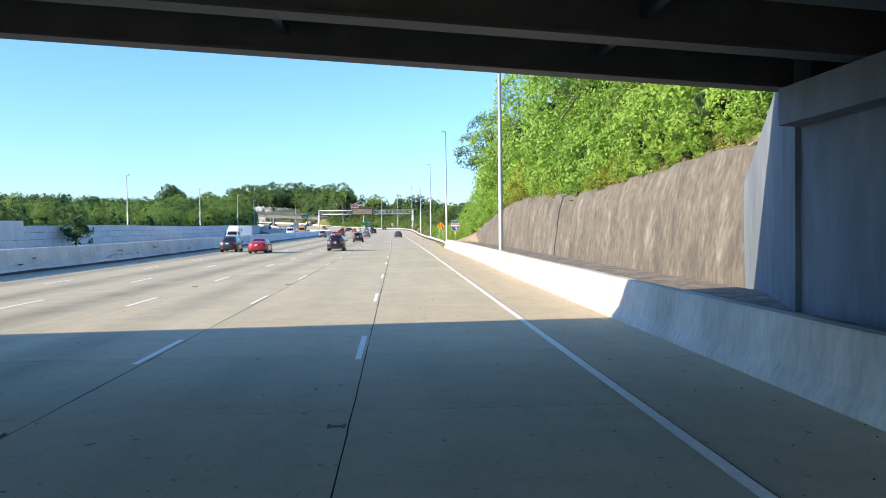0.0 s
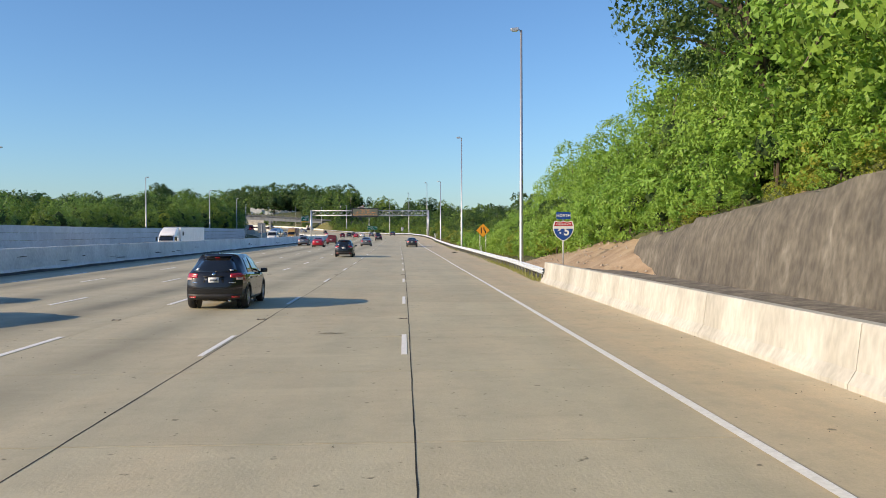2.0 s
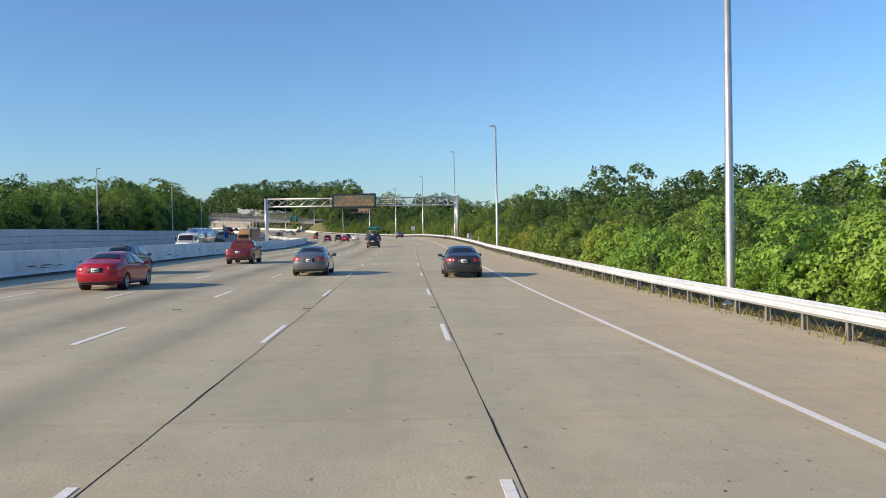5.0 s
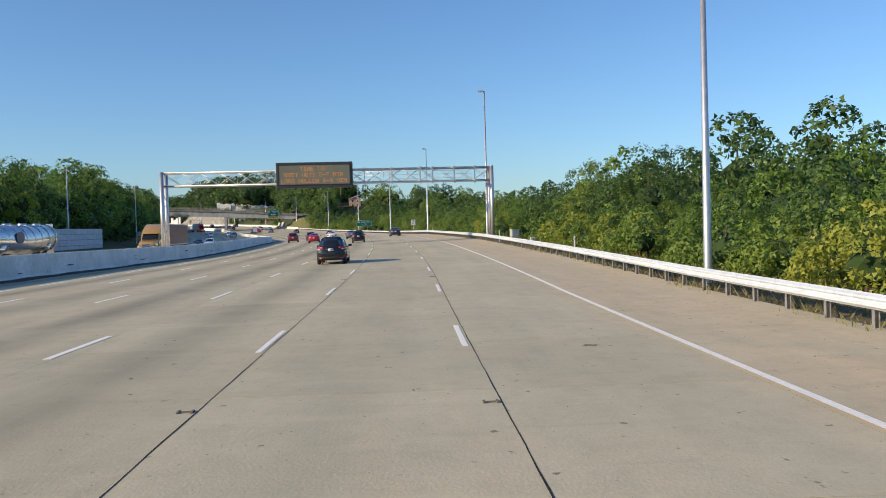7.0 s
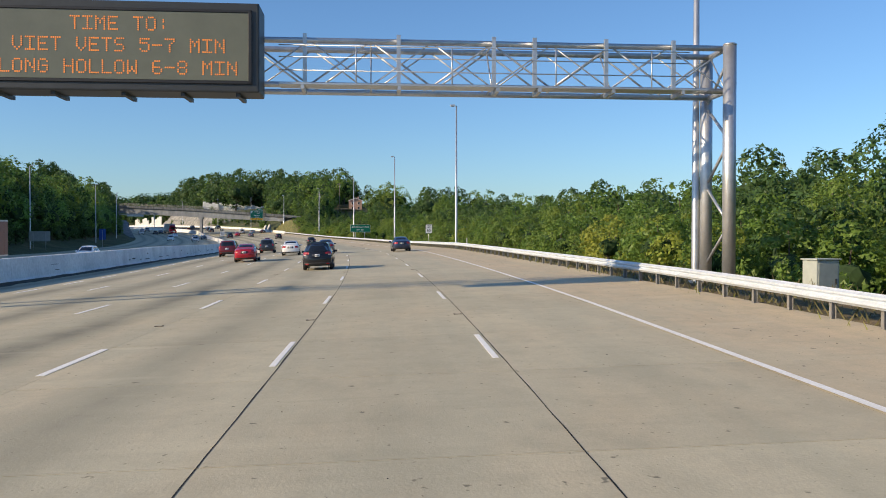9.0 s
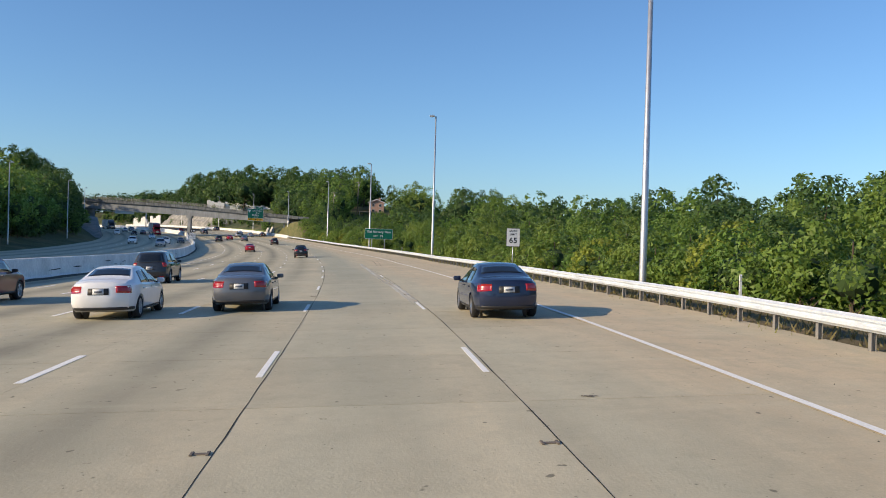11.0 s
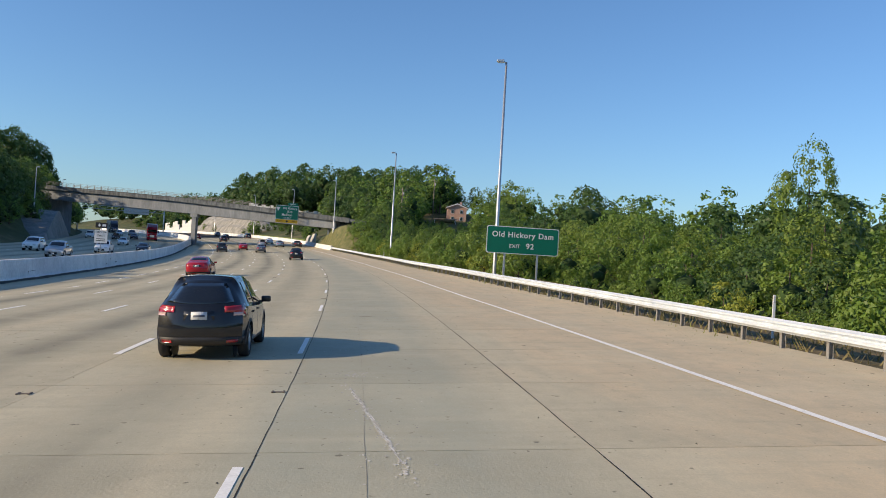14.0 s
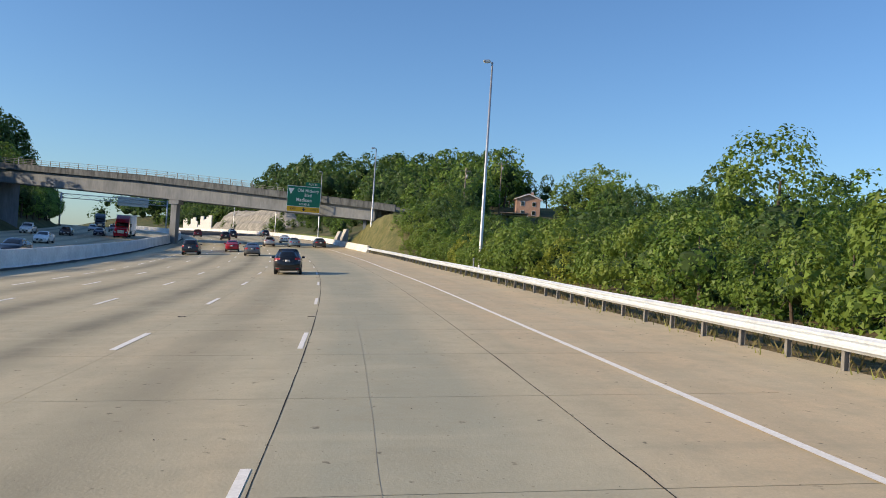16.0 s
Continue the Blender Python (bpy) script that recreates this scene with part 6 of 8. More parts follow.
for x, y in ((-3.4, 3.9), (-1.1, 2.7), (1.2, 1.4)):
    for z in (8.0, 10.4):
        bar("bracket_arm", (x, 0.02, z), (x, y, z), 0.07, M_STEEL, th, 8)
    bar("backing_post", (x, 0.06, 7.6), (x, 0.06, 11.4), 0.07, M_STEEL, th, 8)

# carpool sign on the median barrier
th = empty("lane_use_sign", upright(513.5, MEDIAN_U(513.5) - 0.45), "white and black carpool lane sign on the median barrier", "road sign")
put("face", slab_panel("face", 1.15, 1.2, 0.02, 0.06), M_WHITE, th, pose(0, 0, 3.0))
put("top_plate", slab_panel("top_plate", 1.05, 0.5, 0.02, 0.06), M_SIGNBLACK, th, pose(0, 0, 4.05))
put("symbol", prism("symbol", [(-0.3, 4.05), (-0.18, 3.88), (-0.06, 4.05), (-0.18, 4.22)], 0.024), M_WHITE, th)
put("symbol", prism("symbol", [(0.08, 3.95), (0.4, 3.95), (0.4, 4.15), (0.08, 4.15)], 0.024), M_WHITE, th)
words(th, "HOV 2+", 0, 3.40, 0.26, M_SIGNBLACK)
words(th, "ONLY", 0, 3.08, 0.26, M_SIGNBLACK)
put("text_bar", box("text_bar", -0.4, 0.4, -0.026, -0.02, 2.75, 2.81), M_SIGNBLACK, th)
put("text_bar", box("text_bar", -0.4, 0.4, -0.026, -0.02, 2.58, 2.64), M_SIGNBLACK, th)
sign_post(th, 0, 4.2, z0=1.0)

# signs for the other carriageway, seen from behind
for s, u, w, h, z in ((184, MEDIAN_U(184) - 0.45, 1.15, 1.5, 2.85), (430, -52.0, 3.4, 1.7, 2.6), (462, -47.5, 1.3, 2.2, 2.8)):
    th = empty("road_sign", upright(s, u), "back of a grey aluminium road sign", "road sign")
    put("panel", slab_panel("panel", w, h, 0.02, 0.06), M_BLUE if s == 462 else M_SIGNDARK if s == 184 else M_SIGNBACK, th, pose(0, 0, z))
    for x in ((0,) if w < 2 else (-1.0, 1.0)):
        sign_post(th, x, z + h * 0.4, y=-0.06, z0=1.0 if s == 184 else -0.4)

# ---- small roadside things ----
th = empty("control_cabinet", upright(301.3, 11.2, 0, 14), "pale grey steel control cabinet beside the gantry", "cabinet")
put("body", box("body", -0.42, 0.42, -0.3, 0.3, -1.6, 0.82, 0.02), M_CABINET, th)
put("lid", box("lid", -0.46, 0.46, -0.34, 0.34, 0.82, 0.87, 0.01), M_CABINET, th)
put("door", box("door", -0.36, 0.36, -0.315, -0.295, -0.5, 0.74, 0.01), M_CABINET, th)
put("handle", box("handle", 0.24, 0.28, -0.34, -0.31, 0.1, 0.27, 0.005), M_BLACK, th)
th = empty("utility_box", upright(281.6, 9.5, 0, 8), "small pale green utility box on a stub post", "utility box")
put("stub_post", box("stub_post", -0.05, 0.05, -0.05, 0.05, -0.9, 0.12, 0.01), M_CABINET, th)
put("body", box("body", -0.2, 0.2, -0.14, 0.14, 0.12, 0.55, 0.02), M_CABINET, th)
put("cover_plate", box("cover_plate", -0.06, 0.08, -0.155, -0.135, 0.2, 0.47, 0.005), M_POST, th)
marker = empty("marker_post", Matrix.Identity(4))
put("stake", box("stake", -0.04, 0.04, -0.012, 0.012, -0.6, 1.1, 0.006), M_WHITE, marker)
put("reflector", box("reflector", -0.03, 0.03, -0.018, -0.01, 0.9, 1.06), M_HEAD, marker)
for s, u in ((146, 8.5), (262, 8.6), (289.9, 7.95), (360, 8.4), (452, 8.2), (546, 6.3)):
    tagged(copy_thing(marker, upright(s, u)), "slim white marker post behind the guardrail", "marker post", "marker posts")
for o in list(marker.children):
    bpy.data.objects.remove(o)
bpy.data.objects.remove(marker)

# recessed road studs: a steel casting with two keels and a small lens
stud_mesh = joined("road_stud", [box("a", -0.10, -0.065, -0.07, 0.07, 0.0, 0.018, 0.004), box("b", 0.065, 0.10, -0.07, 0.07, 0.0, 0.018, 0.004), box("c", -0.07, 0.07, -0.03, 0.03, 0.0, 0.012, 0.003)])
stud_mesh.materials.append(M_RUST)
for u in (0.0, -3.658, -7.316):
    for k in range(27):
        s = 5.4 + k * 2 * CYCLE
        if u == 0 and s > 400:
            continue
        put("road_stud", stud_mesh, None, road, laid(s, u - 0.02, 0.001))

# scraps of tyre and gravel on the shoulder
th = empty("tyre_scrap", laid(155.5, 6.3, 0.0, 20), "torn strip of dark tyre tread on the shoulder", "tyre scrap")
sv, sf, sn = [], [], 13
for i in range(sn):
    q = i / (sn - 1)
    x, w = (q - 0.5) * 0.62, 0.11 + 0.05 * math.sin(i * 1.7)
    z, tilt_z = 0.03 + 0.05 * math.sin(math.pi * q) ** 2 + 0.02 * math.sin(i * 2.1), 0.05 * math.sin(i * 0.9)
    sv += [(x, -w, z - tilt_z), (x, w, z + tilt_z), (x, w * 0.9, z + tilt_z - 0.035), (x, -w * 0.9, max(0.0, z - tilt_z - 0.035))]
for i in range(sn - 1):
    sf += [(i * 4 + j, i * 4 + (j + 1) % 4, i * 4 + 4 + (j + 1) % 4, i * 4 + 4 + j) for j in range(4)]
put("tread", mesh_of("tread", sv, sf + [(3, 2, 1, 0), tuple((sn - 1) * 4 + j for j in range(4))]), M_TYRE, th)
rr = random.Random(21)
bits_v, bits_f = [], []
for i in range(2600):
    s = rr.uniform(2, 540)
    lane = rr.random()
    u = rr.uniform(4.3, 7.0) if lane < 0.55 else (MEDIAN_U(s) + rr.uniform(0.1, 1.2) if lane < 0.8 else rr.uniform(-8, 4))
    r = rr.uniform(0.006, 0.018)
    p, o = place(s, u, 0.002), len(bits_v)
    a = rr.uniform(0, 6.28)
    for j in range(3):
        bits_v.append(p + Vector((math.cos(a + j * 2.1) * r, math.sin(a + j * 2.1) * r, 0)))
    bits_v.append(p + Vector((0, 0, r * 0.9)))
    bits_f += [(o, o + 1, o + 3), (o + 1, o + 2, o + 3), (o + 2, o, o + 3)]
tagged(put("gravel", mesh_of("gravel", bits_v, bits_f), M_DIRT), "scattered dark grit on the concrete", "gravel", kind="stuff")


# skid marks and a spill, thin films on the concrete
def film(name, label, pts, width, material, h=0.012):
    v, f = [], []
    for i, (s, u) in enumerate(pts):
        w = width * (0.8 + 0.4 * noise.noise(Vector((s * 0.7, u, 1)))) * min(1.0, 0.06 + 0.34 * min(i, len(pts) - 1 - i))
        ds, du = (pts[min(i + 1, len(pts) - 1)][0] - pts[max(i - 1, 0)][0]), (pts[min(i + 1, len(pts) - 1)][1] - pts[max(i - 1, 0)][1])
        k = w / 2 / max(math.hypot(ds, du), 1e-6)
        v += [place(s + du * k, u - ds * k, h), place(s - du * k, u + ds * k, h)]
    f = [(2 * i, 2 * i + 1, 2 * i + 3, 2 * i + 2) for i in range(len(pts) - 1)]
    ob = put(name, mesh_of(name, v, f), material, road)
    return tagged(ob, label)


M_MARK = surface("road_blemish", [(0.10, 0.085, 0.06), (0.26, 0.22, 0.16)], 9, 0.95)
rb = random.Random(77)
for i in range(46):
    s, u = rb.uniform(20, 540), rb.choice((-9.1, -5.5, -5.5, -1.9, -1.9, -1.9, 1.8)) + rb.uniform(-1.1, 1.1)
    wide = rb.uniform(0.05, 0.14)
    film("road_blemish", "small dark chip in the concrete", [(s + 0.05 * math.sin(j * 2 + i), u - 0.2 * k + j * 0.07 * k) for k in (rb.uniform(0.5, 1.6),) for j in range(7)], wide, M_MARK)
M_SKID = surface("tyre_mark", [(0.15, 0.125, 0.095), (0.27, 0.225, 0.17)], 3, 0.9)
M_SPLASH = surface("white_splash", [(0.58, 0.55, 0.48), (0.78, 0.76, 0.70)], 8, 0.9)
M_SPILL = surface("pale_spill", [(0.60, 0.57, 0.48), (0.74, 0.71, 0.62)], 1.2, 0.9)
for stain, grain, least, most in ((M_SPILL, 2.2, 0.22, 0.9), (M_SPLASH, 9.0, 0.4, 1.0)):
    worn = stain.node_tree.nodes
    patchy, share = worn.new("ShaderNodeTexNoise"), worn.new("ShaderNodeMapRange")
    patchy.inputs["Scale"].default_value, patchy.inputs["Detail"].default_value = grain, 7
    share.inputs[1].default_value, share.inputs[2].default_value, share.inputs[3].default_value, share.inputs[4].default_value = 0.38, 0.72, least, most
    stain.node_tree.links.new(patchy.outputs[0], share.inputs[0])
    stain.node_tree.links.new(share.outputs[0], worn["Principled BSDF"].inputs["Alpha"])
for du in (0.0, 0.36):
    film("skid_mark", "dark curved tyre mark", [(410.4 + i * 1.6, 1.04 + du * (0.92 + 0.018 * i) + 0.1 * i - 0.0012 * i * i) for i in range(15)], 0.06, M_SKID)
film("skid_mark", "dark curved tyre mark", [(417.5 + i * 1.6, 4.13 + 0.028 * i) for i in range(12)], 0.11, M_SKID)
film("skid_mark", "dark curved tyre mark", [(408.9 + i * 0.3, 0.94 + 0.02 * i) for i in range(5)], 0.07, M_SKID)
film("skid_mark", "dark scuff across the lane", [(415.05 - 0.02 * i, -4.5 + 0.16 * i) for i in range(7)], 0.16, M_SKID)

def splatter(name, label, spots, material, seed):
    """Irregular flecks strewn round the given spots, as one thin stain."""
    r, v, f = random.Random(seed), [], []
    for s0, u0, ds, du, count, size in spots:
        for i in range(count):
            s, u, a, o = s0 + r.gauss(0, ds), u0 + r.gauss(0, du), r.uniform(0, 6.28), len(v)
            k = 0.62 * size * r.uniform(0.3, 1.0) ** 2
            for j in range(7):
                q = k * r.uniform(0.45, 1.0)
                v.append(place(s + q * 2.2 * math.cos(j * 0.9 + a), u + q * math.sin(j * 0.9 + a), 0.004 + 0.0000015 * o))
            f.append(tuple(range(o, o + 7)))
    return tagged(put(name, mesh_of(name, v, f), material, road), label, kind="stuff")


splatter("spill", "white splash of dried concrete",
         [(446.15, -2.9, 0.18, 0.45, 70, 0.06), (445.9, -2.55, 0.25, 0.12, 30, 0.05)]
         + [(444.8 - i * 0.65, -2.62 + i * 0.08, 0.32, 0.06, 26, 0.055) for i in range(9)]
         + [(442.6, -2.0, 1.2, 0.5, 60, 0.03), (440.5, -2.2, 0.8, 0.35, 50, 0.04), (449.5, -2.8, 0.2, 0.25, 16, 0.05)], M_SPLASH, 21)
film("spill", "white splash of dried concrete", [(444.8 - i * 0.35, -2.62 + i * 0.043 + 0.012 * math.sin(i * 1.9)) for i in range(15)], 0.06, M_SPLASH, 0.0035)
for width, gap, h in ((0.46, 0.0, 0.0045), (0.20, 0.10, 0.0085), (0.09, -0.14, 0.0085)):
    film("spill", "pale dried spill along the lane joint", [(366 + j * 1.1, gap - 0.08 + float(np.interp(j, [0, 10, 22, 38, 50], [0.05, -0.02, -0.2, -0.1, 0.2])) + 0.012 * math.sin(j * 1.3)) for j in range(51)], width, M_SPILL, h)
for s0, u0, long in ((396, 1.25, 1.6), (398.5, 1.35, 1.2), (404, 1.1, 1.5), (399.5, 2.1, 0.9), (410, 0.9, 1.4)):
    film("spill", "pale dried spill along the lane joint", [(s0 + j * long / 8, u0 + 0.03 * math.sin(j * 1.7)) for j in range(9)], 0.14, M_SPLASH, 0.0045)


M_WHITEWALL = surface("white_wall", [(0.60, 0.60, 0.58), (0.74, 0.74, 0.72)], 0.6, 0.9)

# ---- beyond the bridge: a second gantry, house, poles, retaining wall ----
th = empty("sign_gantry", upright(760, 0), "distant grey steel gantry over the oncoming lanes", "gantry")
zf = level(760, -34) - level(760, 0)
for z in (zf + 9.2, zf + 8.0):
    bar("chord", (-49, 0, z), (-20, 0, z), 0.10, M_STEEL, th, 8)
for i in range(14):
    x = -49 + 29 * i / 14
    bar("brace", (x, 0, zf + (9.2 if i % 2 else 8.0)), (x + 29 / 14, 0, zf + (8.0 if i % 2 else 9.2)), 0.05, M_STEEL, th, 6)
for x in (-49, -20):
    bar("column", (x, 0, zf - 1.2), (x, 0, zf + 9.6), 0.22, M_STEEL, th, 10)
put("sign_back", slab_panel("sign_back", 8.6, 2.7, 0.05, 0.1), M_SIGNBACK, th, pose(-29.6, 0.3, zf + 8.4))


def utility_pole(s, u, h):
    p = land(s, u)
    th = empty("utility_pole", pose(p.x, p.y, p.z, 0, 0, math.degrees(heading(s))), "grey-brown wooden utility pole among the trees", "utility pole", "utility poles")
    put("pole", tube("pole", [(0, 0, -0.6), (0.06, 0, h)], [0.19, 0.12], 9), M_POLE, th)
    put("crossarm", box("crossarm", -1.15, 1.15, -0.18, -0.08, h - 0.75, h - 0.62, 0.01), M_POLE, th)
    for x in (-1.0, -0.45, 0.45, 1.0):
        put("insulator", tube("insulator", [(x, -0.13, h - 0.62), (x, -0.13, h - 0.46)], [0.04, 0.055], 8), M_SIGNBACK, th)
    put("transformer", tube("transformer", [(0.35, -0.1, h - 2.2), (0.35, -0.1, h - 1.35)], [0.22, 0.22], 12), M_SIGNBACK, th)


M_POLE = surface("weathered_pole_wood", [(0.20, 0.16, 0.12), (0.36, 0.30, 0.24)], 3, 0.95, stretch=(1, 1, 0.1))
utility_pole(659, 35, 12.0)
utility_pole(700, 60.5, 15.5)

house = empty("house", pose(-34.8, 727.5, 18.4, 0, 0, 6), "red brick house with a gabled tan roof on the wooded hill", "house")
put("wall", box("wall", -3.4, 3.4, -0.05, 11, -3.0, 5.1), M_BRICKRED, house)
for sx in (-1, 1):
    v = [(0, -0.6, 6.5), (0, 11.6, 6.5), (sx * 4.0, 11.6, 4.95), (sx * 4.0, -0.6, 4.95)]
    v += [(x, y, z + 0.18) for x, y, z in v]
    put("roof_slope", mesh_of("roof_slope", v, [(0, 1, 2, 3), (7, 6, 5, 4), (0, 4, 5, 1), (1, 5, 6, 2), (2, 6, 7, 3), (3, 7, 4, 0)]), M_ROOF, house)
    q = [(0, -0.66, 6.32), (sx * 4.0, -0.66, 4.77), (sx * 4.0, -0.66, 5.0), (0, -0.66, 6.6)]
    q += [(x, y + 0.06, z) for x, y, z in q]
    put("bargeboard", mesh_of("bargeboard", q, [(0, 1, 2, 3), (7, 6, 5, 4), (0, 4, 5, 1), (1, 5, 6, 2), (2, 6, 7, 3), (3, 7, 4, 0)]), M_WHITE, house)
g = [(-3.4, 0, 5.1), (3.4, 0, 5.1), (0, 0, 6.42), (-3.4, 0.2, 5.1), (3.4, 0.2, 5.1), (0, 0.2, 6.42)]
put("gable", mesh_of("gable", g, [(0, 1, 2), (5, 4, 3), (0, 3, 4, 1), (1, 4, 5, 2), (2, 5, 3, 0)]), M_BRICKRED, house)
for x in (-1.6, 1.6):
    for z in (0.5, 3.0):
        w = put("window", box("window", x - 0.55, x + 0.55, -0.12, -0.04, z, z + 1.35), M_WHITE, house)
        put("pane", box("pane", x - 0.45, x + 0.45, -0.15, -0.11, z + 0.1, z + 1.25), M_CARGLASS, w)
put("chimney", box("chimney", 1.2, 2.0, 6.0, 6.8, 5.6, 7.6, 0.02), M_BRICKRED, house)
# low carport in front of it
put("carport_roof", box("carport_roof", -8.2, -0.5, -9.0, -3.0, 0.2, 0.45, 0.03), M_ROOF, house)
for x in (-7.9, -0.8):
    for y in (-8.7, -3.3):
        put("carport_post", box("carport_post", x - 0.08, x + 0.08, y - 0.08, y + 0.08, -5.0, 0.2), M_WHITE, house)

# stepped white retaining wall on the hill behind the bridge
rw = empty("retaining_wall", Matrix.Identity(4), "stepped white concrete retaining wall on the wooded hill", "wall", kind="structure")
for i in range(20):
    x, z1 = -140 + i * 2.05, 26.3 - 0.14 * i + (0.7, 0.2, -0.3, 0.4, -0.1)[i % 5]
    put("wall_panel", box("wall_panel", -1.01, 1.01, -0.2, 0.2, -9.0, 0.0, 0.03), M_WHITEWALL, rw, pose(x, 826 + 1.2 * (i // 5), z1))
for i in range(14):
    s = 850 + i * 3.4
    p = land(s, 10.5)
    z = 4.7 - 0.10 * i + (0.8, 0.3, -0.6, -0.9)[i % 4] - (3.0 if i in (5, 6) else 0.0)
    put("wall_panel", box("wall_panel", -0.2, 0.2, -1.69, 1.69, -1.5, z, 0.03), M_WHITEWALL, rw, pose(p.x, p.y, p.z, 0, 0, math.degrees(heading(s)) + 8))

# ---- vehicles ----
def keys(table):
    ys, vs = [q[0] for q in table], [q[1] for q in table]
    return lambda y: float(np.interp(y, ys, vs))


SHAPES = {
    "suv": dict(L=4.3, wheel=0.335, axles=(0.83, 3.44), round=0.22, clear=0.20,
                top=[(0, 1.50), (0.35, 1.555), (0.9, 1.595), (1.6, 1.605), (2.2, 1.575), (2.55, 1.49), (3.32, 1.04), (3.5, 1.0), (4.0, 0.90), (4.3, 0.74)],
                belt=[(0, 1.07), (1, 1.03), (2.5, 0.96), (3.3, 0.95), (4, 0.84), (4.3, 0.68)],
                wide=[(0, 0.80), (0.45, 0.865), (1, 0.885), (3.2, 0.885), (3.9, 0.855), (4.3, 0.74)],
                roof=[(0, 0.50), (0.6, 0.555), (1.5, 0.60), (2.4, 0.61), (3.3, 0.74), (4, 0.72), (4.3, 0.62)],
                sill=[(0, 0.30), (0.3, 0.24), (1.2, 0.22), (3.2, 0.20), (4.3, 0.24)],
                tail=[(0.2, 0.14), (0.36, 0.05), (0.5, 0.0), (0.68, 0.01), (0.80, 0.055), (0.98, 0.075), (1.06, 0.12), (1.5, 0.64), (1.6, 0.78)],
                nose=[(0.2, 0.12), (0.5, 0.0), (0.7, 0.05), (0.9, 0.2)],
                wind=(2.60, 3.28), rear=None, back=(1.09, 1.47, 0.86), lamp=(0.88, 1.06), side=((0.92, 1.12, 1.62, 1.60), (1.70, 1.68, 2.95, 2.52))),
    "bigsuv": dict(L=4.85, wheel=0.37, axles=(1.0, 3.85), round=0.13, clear=0.24,
                   top=[(0, 1.66), (0.35, 1.71), (1.2, 1.74), (2.2, 1.73), (2.8, 1.64), (3.45, 1.17), (3.65, 1.13), (4.5, 1.03), (4.85, 0.84)],
                   belt=[(0, 1.12), (2.5, 1.08), (3.5, 1.06), (4.5, 0.96), (4.85, 0.78)],
                   wide=[(0, 0.87), (0.4, 0.94), (1, 0.955), (3.8, 0.955), (4.5, 0.93), (4.85, 0.82)],
                   roof=[(0, 0.64), (0.6, 0.68), (2.4, 0.69), (3.5, 0.82), (4.5, 0.80), (4.85, 0.70)],
                   sill=[(0, 0.34), (0.4, 0.28), (3.6, 0.26), (4.85, 0.30)],
                   tail=[(0.2, 0.12), (0.5, 0.0), (0.7, 0.0), (0.85, 0.06), (1.12, 0.09), (1.6, 0.36), (1.75, 0.44)],
                   nose=[(0.2, 0.10), (0.5, 0.0), (0.8, 0.03), (1.0, 0.15)],
                   wind=(2.86, 3.42), rear=None, back=(1.16, 1.60, 0.85), lamp=(0.92, 1.14), side=((0.45, 0.75, 1.75, 1.75), (1.86, 1.84, 3.15, 2.78))),
    "sedan": dict(L=4.7, wheel=0.325, axles=(1.02, 3.75), round=0.20, clear=0.17,
                  top=[(0, 1.02), (0.25, 1.08), (0.75, 1.10), (1.0, 1.16), (1.55, 1.39), (1.9, 1.445), (2.4, 1.455), (2.75, 1.40), (3.55, 0.98), (3.75, 0.95), (4.3, 0.85), (4.7, 0.66)],
                  belt=[(0, 0.96), (1, 0.98), (2.5, 0.92), (3.6, 0.90), (4.3, 0.79), (4.7, 0.60)],
                  wide=[(0, 0.77), (0.45, 0.86), (1, 0.90), (3.6, 0.90), (4.2, 0.86), (4.7, 0.70)],
                  roof=[(0, 0.66), (0.7, 0.72), (1.0, 0.70), (1.6, 0.58), (2.4, 0.575), (2.8, 0.59), (3.55, 0.76), (4.3, 0.70), (4.7, 0.58)],
                  sill=[(0, 0.28), (0.3, 0.22), (3.6, 0.18), (4.7, 0.22)],
                  tail=[(0.2, 0.14), (0.5, 0.0), (0.7, 0.02), (0.95, 0.06), (1.08, 0.12)],
                  nose=[(0.2, 0.12), (0.45, 0.0), (0.65, 0.06), (0.85, 0.22)],
                  wind=(2.80, 3.50), rear=(1.06, 1.52), back=None, lamp=(0.74, 0.95), side=((1.28, 1.58, 2.12, 2.10), (2.2, 2.18, 3.28, 2.80))),
}


BODIES = {}


